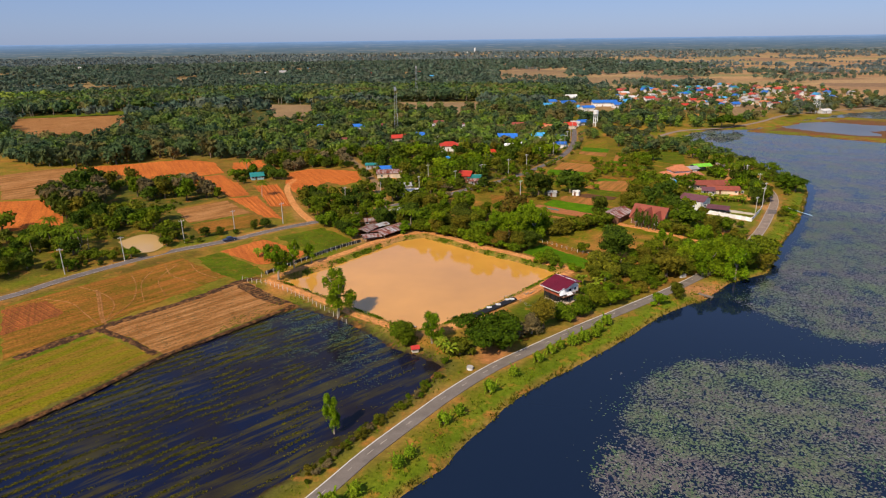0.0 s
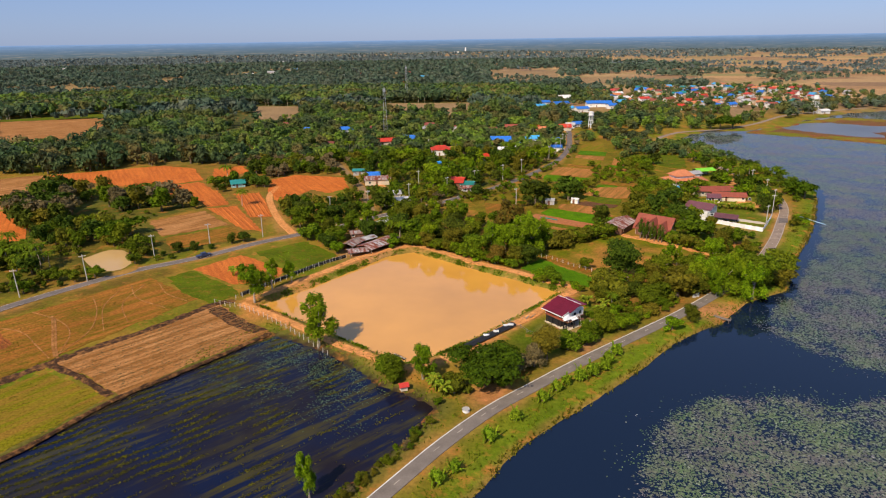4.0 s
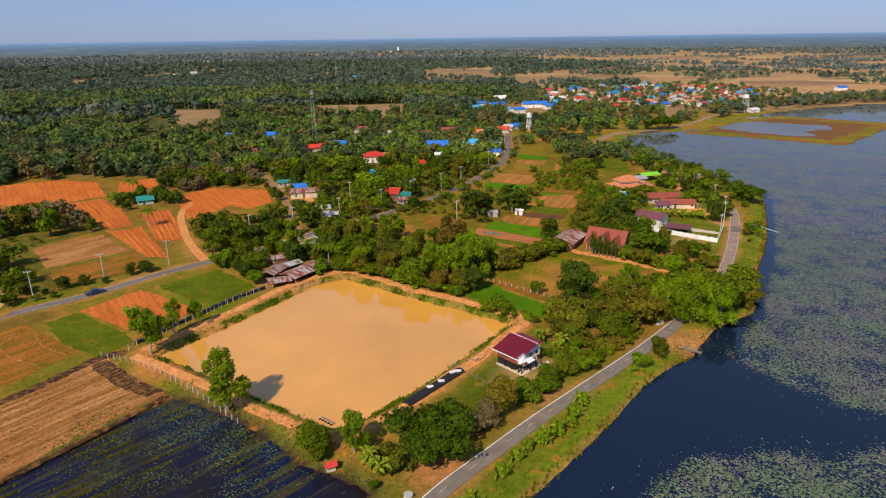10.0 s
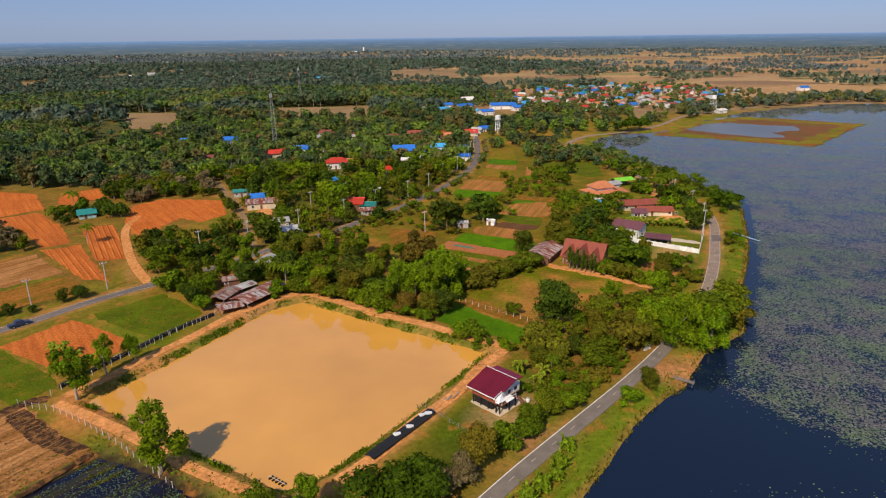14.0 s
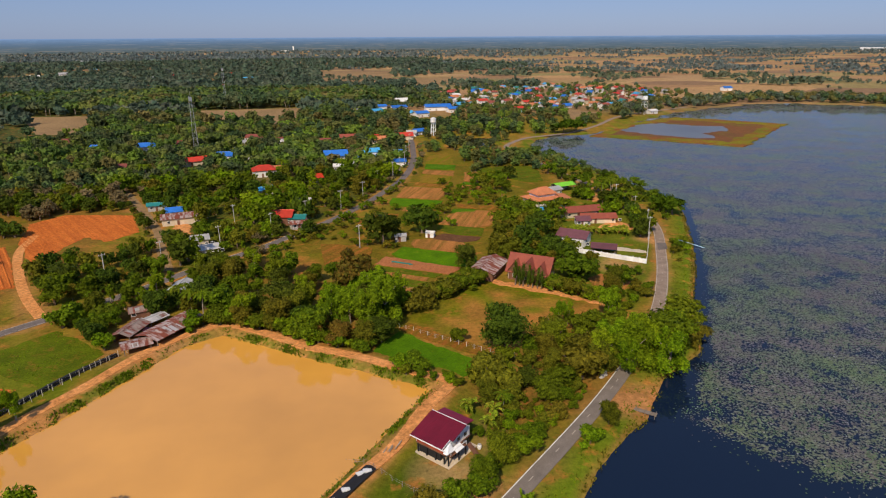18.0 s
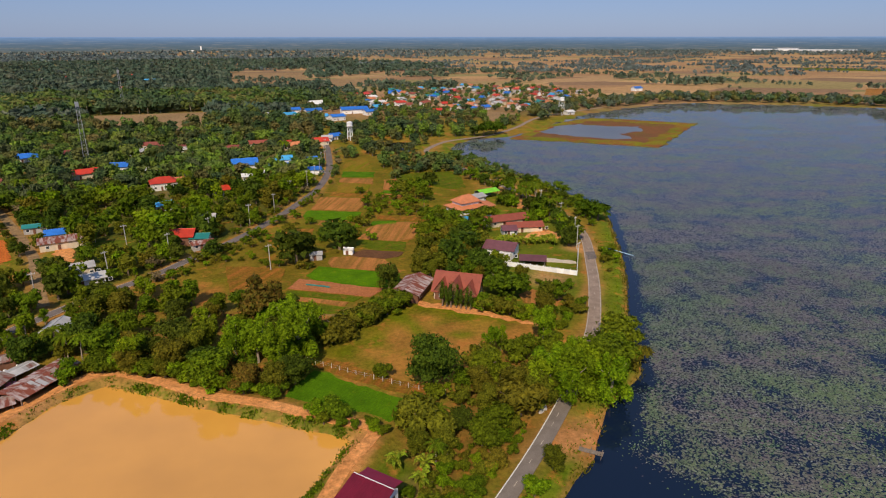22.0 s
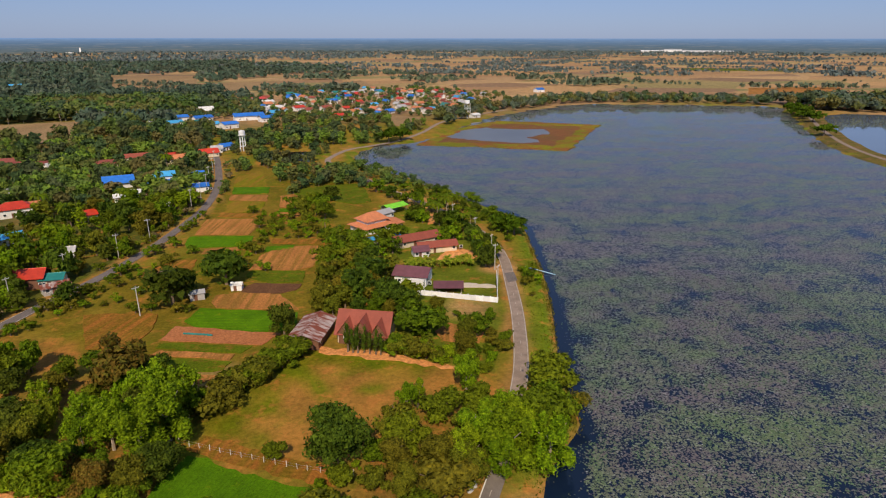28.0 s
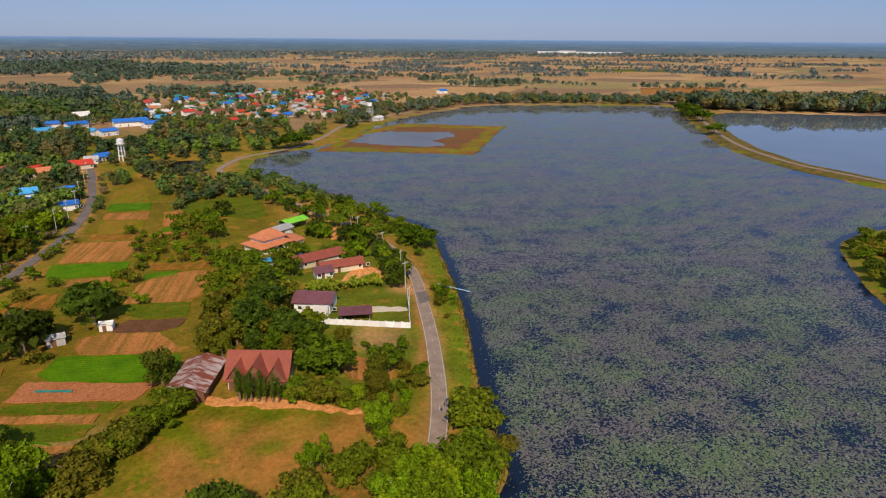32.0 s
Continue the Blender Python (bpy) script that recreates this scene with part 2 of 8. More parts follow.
LILYGRASS = earthy("marsh_grass", (0.24, 0.205, 0.012), (0.15, 0.155, 0.012), (0.24, 0.085, 0.028), 0.022, 1.0, share=0.45)
ASPHALT = plain("worn_road_surface", (0.205, 0.172, 0.140), 0.92, var=0.22, scale=0.9, spec=0.1)
DUSTYROAD = plain("dusty_road_surface", (0.300, 0.225, 0.168), 0.95, var=0.28, scale=0.9, spec=0.08)
ASPHALT2 = earthy("grey_asphalt", (0.20, 0.165, 0.145), (0.15, 0.127, 0.112), (0.115, 0.10, 0.088), 0.15, 5.0, share=0.6, bump=0.15)
LINE = plain("road_line_paint", (0.50, 0.43, 0.34), 0.8, var=0.4)
WHITELINE = plain("fresh_road_line_paint", (0.70, 0.66, 0.56), 0.7, var=0.2)
MUD = water("muddy_pond_water", (0.70, 0.335, 0.056), 0.05, 1.2, 0.006, 0.85)
MUD.node_tree.nodes["Principled BSDF"].inputs["IOR"].default_value = 1.6
PALEMUD = water("pale_pond_water", (0.52, 0.33, 0.13), 0.2, 1.2, 0.01, 0.3)
DARKWATER = water("dark_field_water", (0.014, 0.012, 0.014), 0.09, 1.5, 0.012)
PADDYWATER = paddy_water()
OPENWATER = water("clear_lake_water", (0.12, 0.145, 0.17), 0.04, 0.8, 0.01)
DULLWATER = water("dull_pool_water", (0.13, 0.13, 0.12), 0.3, 0.8, 0.02)
BARK = plain("bark", (0.20, 0.14, 0.09), 0.95, var=0.4, scale=3)
PALEBARK = plain("pale_bark", (0.42, 0.34, 0.25), 0.95, var=0.4, scale=3)
LEAF = {
    "green": leafy("leaves_green", (0.070, 0.124, 0.0040), (0.138, 0.205, 0.0055), (0.132, 0.155, 0.0065)),
    "dark": leafy("leaves_dark", (0.039, 0.074, 0.0062), (0.080, 0.125, 0.0082), (0.088, 0.102, 0.0085)),
    "bright": leafy("leaves_bright", (0.104, 0.198, 0.0040), (0.192, 0.292, 0.0060), (0.182, 0.240, 0.0060)),
    "olive": leafy("leaves_olive", (0.104, 0.122, 0.0080), (0.165, 0.178, 0.0100), (0.170, 0.134, 0.0120)),
    "rust": leafy("leaves_rust", (0.150, 0.085, 0.0130), (0.125, 0.115, 0.0130), (0.185, 0.095, 0.0143)),
    "dry": leafy("leaves_dry", (0.190, 0.140, 0.060), (0.250, 0.195, 0.090), (0.150, 0.120, 0.050)),
    "palm": leafy("palm_fronds", (0.13, 0.24, 0.009), (0.24, 0.35, 0.014), (0.22, 0.29, 0.012)),
    "banana": leafy("banana_leaves", (0.15, 0.26, 0.013), (0.25, 0.32, 0.018), (0.32, 0.28, 0.025)),
    # next two: distance haze mixed into the leaf colour as blue and paleness
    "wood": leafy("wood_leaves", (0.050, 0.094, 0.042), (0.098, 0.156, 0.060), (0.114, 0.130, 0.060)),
    "far": leafy("haze_tinted_far_leaves", (0.086, 0.130, 0.088), (0.130, 0.174, 0.104), (0.152, 0.162, 0.110)),
    "weed": leafy("paddy_weed_leaves", (0.105, 0.098, 0.0080), (0.170, 0.150, 0.0100), (0.11, 0.145, 0.0080)),
    # next six: far copies of the leaves, haze put into their base colour
    "wood_far": leafy("hazed_far_wood_leaves", (0.066, 0.112, 0.076), (0.100, 0.148, 0.092), (0.118, 0.136, 0.092)),
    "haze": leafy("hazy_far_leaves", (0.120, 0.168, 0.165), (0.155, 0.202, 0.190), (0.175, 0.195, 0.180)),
    "green_dusty": leafy("hazed_green_leaves", (0.077, 0.136, 0.030), (0.143, 0.218, 0.039), (0.143, 0.165, 0.041)),
    "dark_dusty": leafy("hazed_dark_leaves", (0.044, 0.084, 0.035), (0.088, 0.139, 0.043), (0.099, 0.112, 0.046)),
    "olive_dusty": leafy("hazed_olive_leaves", (0.112, 0.130, 0.039), (0.176, 0.191, 0.050), (0.182, 0.145, 0.050)),
    "bright_dusty": leafy("hazed_bright_leaves", (0.112, 0.202, 0.028), (0.204, 0.301, 0.035), (0.200, 0.244, 0.037)),
    "rain": leafy("rain_tree_leaves", (0.038, 0.076, 0.0025), (0.070, 0.118, 0.0035), (0.062, 0.100, 0.0035)),
}

# ---- the plan ----
LAKE = [(-20, 75), (-11.4, 88.7), (-5, 97), (-2, 104), (2, 111), (6, 119), (13, 128), (22.5, 138), (31, 148), (40.5, 159.7), (45, 166), (55, 175.5),
        (61, 179.6), (71.5, 193.7), (82, 201), (86.4, 204), (92, 216), (99.6, 231.7), (111, 251), (125, 277), (134, 297), (146, 323), (153, 345), (149, 364),
        (147, 387), (142, 409), (139.5, 440), (133, 456), (127, 484), (129, 504), (141, 527), (164, 545), (181, 546), (212, 559), (252, 604), (316, 664)]
LAKE += [(394, 706), (467, 734), (560, 691), (657, 622), (602, 565), (474, 439), (428, 384), (406, 333), (398, 297), (393, 275), (390, 246), (315, 241),
         (302, 244), (287, 243), (275, 242), (253, 227), (236, 214), (222, 200), (215, 170), (240, 100), (270, -100), (-80, -100), (-45, 30)]
LAKE2 = [(645, 552), (631, 542), (548, 489), (480, 419), (434, 349), (427, 310), (423, 288), (420, 250), (950, 250), (950, 330), (779, 441), (710, 504)]
POND = [(-66, 181), (-57, 193), (-48, 208), (-37.5, 226), (-29, 231), (-4.6, 213.6), (10, 204), (20, 197), (9, 182), (-2.6, 166), (-12.3, 155), (-18, 151), (-22, 152.4), (-34, 160.3), (-48.4, 170.3)]
FLOOD = [(-55, 162), (-46.6, 158.5), (-39.2, 155.2), (-32.6, 149.5), (-27.5, 145.2), (-24.5, 141.6), (-20.5, 138.8), (-15.5, 136.8), (-9.6, 132.5), (-11.4, 128), (-13, 122), (-18, 114), (-23, 104.6), (-28, 96), (-35, 86), (-50, 62), (-75, 40), (-112, 55), (-91, 97), (-84, 111), (-76, 130)]
TARN = [(80, 556), (112, 540), (101, 504), (76, 526)]
SANDPIT = [(-144.5, 215.5), (-142, 225.5), (-136.5, 226), (-131, 221.5), (-124.5, 212), (-124.5, 205), (-132, 204)]
OPEN = [(0, 40), (15, 70), (21, 92), (21, 101), (26.5, 115), (30.5, 126), (36, 134.5), (43, 140.5), (50, 143.5), (58, 144.5), (70, 143.5), (88, 145), (130, 152), (130, 156), (91, 154), (81, 159), (75.5, 166), (71, 172), (69.5, 181), (76, 190),
        (83, 198), (91, 210), (98.5, 223), (106, 235), (114.5, 251), (129, 282), (140, 305), (156, 345), (150, 366), (120, 366), (90, 230), (60, 195), (-30, 90), (-45, 30)]
LAKEROAD = curve([(-92, -45), (-75, -14), (-58, 20), (-40, 55), (-24.6, 86.3), (-19, 98.3), (-11.8, 111.2), (-6, 121), (2, 132.4), (10, 141.3), (21, 153.1), (32.4, 164.5), (41.6, 173.6), (49, 181), (57.6, 190.2), (67, 201), (76.5, 213), (88, 229.5), (101, 253),
                  (111, 274), (120, 294), (125, 310), (127.5, 326), (127.5, 345), (126, 368), (122, 393), (119, 412), (116, 440), (112, 470), (110, 492), (115, 508), (134, 533), (156, 544), (178, 556), (212, 590), (250, 640), (290, 672), (360, 712)])
TOWNROAD = curve([(-200, 100), (-170, 130), (-145, 158.6), (-138, 173), (-129, 188.6), (-118.5, 204), (-109, 213), (-100, 222), (-90, 235), (-78.5, 246.2), (-62, 262), (-45, 283), (-29, 299), (-18, 314), (-5, 331), (8.7, 354), (20, 378), (31, 405), (39, 436),
                  (44, 468), (48, 515), (51, 552), (62, 575), (95, 585)])
DAMROAD = curve([(672, 600), (640, 572), (590, 530), (515, 462), (455, 398), (421, 342), (412, 303), (407, 275), (404, 240)], 8)
TRACK1 = curve([(-79.5, 248.5), (-90, 264), (-100, 282), (-112, 308), (-116, 330)])
TRACK2 = curve([(-55, 281), (-66, 312), (-72, 331), (-91, 372), (-110, 410)])
ROADS = ((LAKEROAD, 2.15), (TOWNROAD, 1.4), (DAMROAD, 2.5), (TRACK1, 1.5), (TRACK2, 1.7))
WOODS = [
    [(-30, 238), (-5, 220), (10, 212.5), (14, 232), (18, 246), (4, 260), (-6, 268), (-25, 264), (-34, 258)],
    [(-70, 252), (-58, 240), (-36, 262), (-10, 270), (-20, 290), (-44, 276), (-60, 262)],
    [(26, 182), (30, 200), (37, 206), (50, 216), (72, 220), (80, 210), (66, 196), (54, 183), (42, 180), (34, 172)],
    [(52, 274), (60, 300), (75, 312), (79, 296), (76, 282), (78, 268), (68, 262), (62, 268)],
    [(-75, 262), (-46, 288), (-30, 304), (0, 342), (24, 398), (38, 450), (44, 555), (-20, 640), (-200, 620), (-230, 420), (-150, 395), (-95, 385), (-66, 372), (-62, 320), (-66, 285)],
    [(-230, 290), (-194, 245), (-164, 224), (-133, 234), (-134, 256), (-150, 262), (-136, 284), (-152, 298), (-170, 304), (-192, 312), (-220, 306)],
]


def ground_level(x, y):
    """The ground's height: flat land, banks and water beds."""
    z = 0.05 * waves(x, y, 35, 3)
    for poly, level, deep, slope, rise in ((LAKE, -0.8, -3.0, 0.30, 0.0), (LAKE2, -0.8, -3.0, 0.2, 0.0), (FLOOD, -0.4, -0.9, 0.6, 0.03), (TARN, -0.8, -2, 0.2, 0), (SANDPIT, -0.4, -1.2, 0.25, 0.2), (POND, -0.5, -2.0, 0.55, 0.55)):
        d = depth_in(poly, x, y) + 0.35 * waves(x, y, 7, 5)
        bank = np.clip(level - slope * d, deep, rise)
        near = d > -9
        back = np.clip((d + 9) / 4, 0, 1)
        z = np.where(near, np.where(d > -3.5, np.minimum(bank, rise), rise * back + np.minimum(z, 0.02) * (1 - back)), z)
    return z


# fields: outline, material, label, furrows (turn, spacing, width, height) or None
FIELDS = [
    ([(-101, 143.5), (-77.5, 179), (-57, 163.5), (-77, 131)], STUBBLE, "harvested brown stubble field with straw rows", (56, 1.5, 0.5, 0.14)),
    ([(-139, 153), (-130, 167), (-110, 199), (-86, 183), (-102.5, 147), (-114, 124)], OLIVE, "dry olive-brown fallow field with wheel marks", (56, 3.0, 0.5, 0.09)),
    ([(-138, 151.5), (-130, 159), (-118.5, 151), (-124.5, 135.5)], REDCLODS, "small patch of ploughed red soil", (-30, 1.6, 0.7, 0.2)),
    ([(-113, 118), (-100, 138.5), (-79, 130.5), (-86, 112), (-95, 97)], YELLOWGRASS, "yellow-green grass field beside the flooded paddy", (56, 2.2, 0.5, 0.1)),
    ([(-104, 199), (-99, 205.5), (-79.5, 193), (-75, 187), (-80, 180), (-93, 187)], GREEN, "rough green meadow beside the dirt yard", None),
    ([(-99, 207.5), (-89.5, 222.5), (-67, 208.5), (-70, 199.5), (-80, 194.5)], SOIL, "bare orange dirt plot", None),
    ([(-85.5, 224.5), (-71.5, 239.5), (-55, 224), (-62.5, 209)], GREEN, "green grass plot beside the village road", None),
    ([(-262, 352), (-240, 364), (-209, 383), (-185, 376), (-163, 344), (-187, 322.5), (-219, 333)], SOIL, "wide ploughed field of red soil", (35, 2.4, 1.0, 0.3)),
    ([(-186, 320.5), (-162.5, 339), (-139.5, 313), (-126, 292.5), (-133, 287), (-152.5, 309.5), (-170, 310.5)], SOIL, "ploughed plot of red soil", (-50, 2.2, 0.9, 0.3)),
    ([(-132, 284), (-120.5, 289), (-92.5, 251), (-102, 253.5)], SOIL, "long narrow strip of red soil", (-53, 2.0, 0.9, 0.3)),
    ([(-132, 313), (-120, 316.5), (-97, 273), (-106.3, 271)], SOIL, "ploughed red plot with pale ridges", (-60, 1.8, 0.9, 0.35)),
    ([(-118.5, 322), (-125, 347), (-116.5, 359.5), (-87, 354), (-78, 328), (-85.5, 317), (-96, 324), (-101, 300.5), (-99.5, 290)], SOIL, "ploughed red field with clear ridges", (40, 1.8, 0.9, 0.35)),
    ([(-162, 352.5), (-172, 375), (-158, 385), (-147, 365), (-153, 352.5)], SOIL, "small red field among the trees", (35, 2.2, 0.9, 0.3)),
    ([(-147.5, 262), (-132, 280), (-110.5, 259), (-130, 242)], STUBBLE, "brown fallow field with green margins", (40, 2.4, 0.5, 0.1)),
    ([(-128, 239.5), (-109, 256), (-101, 250), (-98, 239.5), (-118, 227)], OLIVE, "olive dry grass plot beside the road", None),
    ([(-506, 598), (-413, 633), (-330, 510), (-332, 455), (-362, 440), (-430, 492)], STUBBLE, "pale brown field behind the woods", None),
    ([(-518, 612), (-409, 698), (-388, 660), (-412, 637), (-504, 602)], GREEN, "green field strip behind the woods", None),
    ([(-309, 750), (-243, 747), (-195, 610), (-240, 620)], TAN, "dry clearing in the woods", None),
    ([(-155, 778), (-46, 784), (-40, 650), (-119, 652)], TAN, "long dry clearing in the woods", None),
    ([(-691, 1156), (-632, 1151), (-640, 1330), (-722, 1338)], TAN, "dry reddish field beyond the tall woods", None),
    ([(-700, 1352), (-600, 1350), (-460, 1392), (-493, 1478)], TAN, "narrow dry field beyond the tall woods", None),
    ([(73, 1106), (189, 1096), (229, 1305), (82, 1266)], TAN, "wide dry orange field behind the town", None),
    ([(242, 1016), (333, 1040), (367, 1259), (280, 1184)], TAN, "dry orange field at the edge of the town", None),
    ([(1188, 1319), (1329, 1228), (1385, 1159), (1531, 1271), (1287, 1412)], GREEN, "strip of green crops on the plain", None),
    ([(729, 685), (780, 680), (848, 727), (813, 753)], YELLOWGRASS, "yellow-green field behind the far shore", None),
    ([(760, 750), (928, 729), (1013, 797), (861, 837)], BED, "dark brown ploughed field on the plain", None),
    ([(-57, 1574), (104, 1534), (74, 1096), (-34, 1094)], TAN, "dry fields behind the far woods", None),
    ([(-292, 326), (-276, 347), (-262, 353), (-220.5, 302), (-220, 279), (-243, 273)], STUBBLE, "brown stubble plot at the edge of the woods", (40, 2.4, 0.5, 0.1)),
    ([(-242, 269), (-222, 274), (-189, 244), (-181, 233.5), (-199, 222), (-215, 238)], SOIL, "ploughed red plot beside the thicket", (40, 2.0, 0.9, 0.25)),
    ([(-2, 737), (42, 686), (38, 652), (1, 686)], TAN, "dry clearing behind the village", None),
    ([(7.5, 213.5), (15, 224.5), (34.5, 205.5), (26, 199)], RICE, "bright green plot of young rice", (48, 0.8, 0.25, 0.12)),
    ([(15.2, 226.5), (18, 229.8), (30, 218.5), (40.5, 208.8), (36, 206.8), (27, 214.5)], OLIVE, "strip of dry grass and orange dirt along the paddock fence", None),
    ([(47, 256.5), (61, 247.5), (69, 238), (76.5, 231), (76, 229.5), (61, 243), (46.5, 253.8)], DIRT, "strip of bare orange dirt along the garden hedge", None),
    ([(117.9, 357.8), (123.3, 357.8), (120.2, 346.8), (113.2, 343.9)], DIRT, "tan dirt yard beside the lake road", None),
    ([(97.5, 303), (110.5, 315), (115, 303), (108, 297)], DIRT, "swept tan dirt yard", None),
    ([(97, 280.5), (106, 275.3), (104.5, 272.8), (95.8, 277.8)], SAND, "pale concrete driveway", None),
    ([(76.7, 253), (81.2, 256), (89, 249), (83.7, 242.5), (75.6, 247)], BED, "dry bare garden plot", None),
    ([(224, 726), (252, 677), (228, 632), (206, 635)], TAN, "dry lot beside the village", None),
    ([(-67, 337), (-60.5, 335.6), (-55.5, 317), (-63, 319)], DIRT, "orange dirt yard between houses", None),
]


PADDOCK_EDGE = [(17.5, 233.5), (24, 243), (45, 257), (60, 247), (76, 231), (72, 224), (56, 218), (40, 211), (32, 215), (17.5, 228.5)]
# gardens between the village road and the lake
GARDEN = [
    ([(31.5, 388.6), (50.6, 381.3), (52.3, 375.3), (44.7, 359.0), (25.7, 367.6)], BED, "brown ploughed plot beside the village road", (-14, 1.5, 0.5, 0.12)),
    ([(23.8, 365.9), (46.2, 356.8), (43.5, 347.5), (42.0, 345.2), (21.6, 351.8), (21.4, 356.8)], RICE, "green vegetable rows beside the village road", (-10, 1.2, 0.5, 0.15)),
    ([(27.9, 347.6), (40.2, 344.4), (37.3, 338.2), (25.9, 342.3)], BED, "thin strip of tilled brown soil", None),
    ([(54.2, 473.2), (68.7, 480.4), (65.0, 442.3), (49.3, 448.4)], YELLOWGRASS, "yellow-green plot behind the vegetable beds", None),
    ([(49.1, 446.1), (66.2, 439.1), (62.9, 426.2), (46.6, 431.8)], RICE, "bright green vegetable bed", None),
    ([(45.6, 429.0), (62.2, 422.0), (59.9, 410.1), (43.9, 419.0)], BED, "strip of tilled brown soil", None),
    ([(43.3, 417.3), (58.9, 408.5), (53.9, 389.9), (39.9, 397.8)], YELLOWGRASS, "yellow-green plot of seedlings", (-12, 1.4, 0.5, 0.1)),
    ([(40.1, 395.9), (54.2, 387.9), (52.1, 382.1), (35.7, 391.3)], OLIVE, "strip of dry grass", None),
    ([(67.5, 417.9), (75.1, 419.4), (76.1, 404.3), (72.3, 391.0), (62.9, 396.2)], BED, "rounded plot of red-brown soil", (-12, 1.6, 0.5, 0.1)),
    ([(62.5, 393.5), (71.5, 390.4), (69.1, 384.2), (61.3, 389.4)], RICE, "narrow bright green bed", None),
    ([(60.6, 388.0), (70.1, 383.6), (67.2, 377.1), (58.9, 381.7)], BED, "narrow tilled bed", None),
    ([(44.9, 332.7), (50.4, 337.3), (60.3, 337.4), (69.6, 333.4), (65.2, 323.0), (58.7, 313.9), (52.7, 312.7), (38.7, 319.6), (41.8, 325.0)], BED, "wide brown ploughed plot in the gardens", (-18, 1.4, 0.5, 0.12)),
    ([(48.5, 341.5), (58.0, 339.4), (56.8, 335.5), (46.7, 335.8)], RICE, "strip of dark green vegetables", None),
    ([(51.6, 349.6), (69.7, 341.4), (68.3, 335.5), (50.8, 344.7)], OLIVE, "dry grass strip between beds", None),
    ([(39.3, 317.8), (55.6, 311.0), (52.8, 301.6), (43.4, 304.6), (37.1, 312.8)], GREEN, "rough grass strip beside the ploughed plot", None),
    ([(35.4, 304.0), (39.2, 306.1), (52.3, 299.5), (49.3, 295.6), (44.7, 294.5), (34.2, 300.4)], DARKSOIL, "dark burnt soil plot", None),
    ([(25.2, 296.6), (27.5, 301.1), (34.2, 300.1), (44.6, 294.1), (47.0, 280.5), (36.4, 285.8), (26.7, 291.4)], BED, "bare tan soil plot beside the pump hut", (-22, 1.4, 0.4, 0.08)),
    ([(17.8, 285.7), (22.4, 293.1), (46.6, 278.9), (44.8, 273.2), (42.0, 268.4), (34.5, 271.5), (20.0, 281.0)], RICE, "bright green vegetable plot", (-25, 1.0, 0.35, 0.14)),
    ([(11.6, 276.3), (15.5, 283.3), (19.4, 281.0), (35.0, 270.6), (39.7, 267.6), (34.5, 263.2), (22.8, 269.9)], SEEDBED, "pinkish soil seed bed with plastic sheets", None),
    ([(10.5, 272.3), (12.1, 274.6), (32.2, 263.1), (29.2, 261.2), (20.3, 265.7)], GREEN, "strip of green vegetables", None),
    ([(9.6, 268.6), (11.1, 270.5), (28.0, 260.8), (26.2, 258.6)], BED, "strip of tilled brown soil", None),
    ([(7.8, 262.6), (9.6, 267.4), (20.1, 261.4), (26.6, 257.6), (24.2, 254.1), (19.8, 255.3)], GREEN, "strip of green seedlings", None),
    ([(14.5, 259.0), (19.1, 255.5), (19.0, 254.6), (14.5, 258.1)], RICE, "thin bright yellow-green seedling row", None),
    ([(13.0, 254.6), (15.0, 256.9), (23.1, 252.3), (20.5, 251.0), (16.7, 249.9)], BED, "strip of tilled brown soil by the hedge", None),
    ([(0.5, 298.5), (11.5, 293.5), (9.4, 282.6), (5.8, 276.3), (0.9, 275.3), (-5.2, 278.8), (-7.5, 301.4)], OLIVE, "dry orange grass plot with a lone tree", None),
    ([(6.7, 325.5), (12.1, 334.2), (18.0, 338.5), (24.1, 336.7), (22.0, 326.1), (14.8, 319.6)], OLIVE, "dry orange grass beside the village road", None),
    ([(96.7, 481.6), (104.3, 480.9), (102.8, 453.8), (97.1, 446.4)], BED, "small red soil plot", None),
    ([(73.7, 424.9), (92.0, 431.2), (107.9, 429.1), (108.5, 413.0), (103.4, 389.0), (95.6, 388.0), (84.9, 402.6), (75.6, 404.5)], GREEN, "green meadow behind the villa", None),
]
FREE = len(FIELDS)
FIELDS += GARDEN
FIELD_OUTLINES = [f[0] for f in FIELDS] + [PADDOCK_EDGE]


def stops_along(lo, hi, fine_lo, fine_hi, step, grow):
    out = list(np.arange(fine_lo, fine_hi, step))
    s, v = step, fine_hi
    while v < hi:
        out.append(v)
        s *= grow
        v += s
    s, v, low = step, fine_lo, []
    while v > lo:
        s *= grow
        v -= s
        low.append(v)
    return np.array(low[::-1] + out + [hi + 50])


def grid_mesh(name, xs, ys, level, keep=None):
    gx, gy = np.meshgrid(xs, ys)
    v = np.stack([gx, gy, level(gx, gy)], -1).reshape(-1, 3)
    w, h = len(xs), len(ys)
    i = (np.arange(h - 1)[:, None] * w + np.arange(w - 1)).ravel()
    f = np.stack([i, i + 1, i + w + 1, i + w], 1)
    if keep is not None:
        good = keep(v[f, 0].mean(1), v[f, 1].mean(1))
        f = f[good]
        used, back = np.unique(f, return_inverse=True)
        v, f = v[used], back.reshape(-1, 4)
    me = bpy.data.meshes.new(name)
    me.from_pydata(v.tolist(), [], f.tolist())
    me.shade_smooth()
    return me, v[:, 0], v[:, 1]


# ---- ground ----
xs = stops_along(-5000, 5000, -112, 136, 1.6, 1.06)
ys = stops_along(-500, 5000, 78, 305, 1.6, 1.06)
ground_mesh, gx, gy = grid_mesh("ground", xs, ys, ground_level)


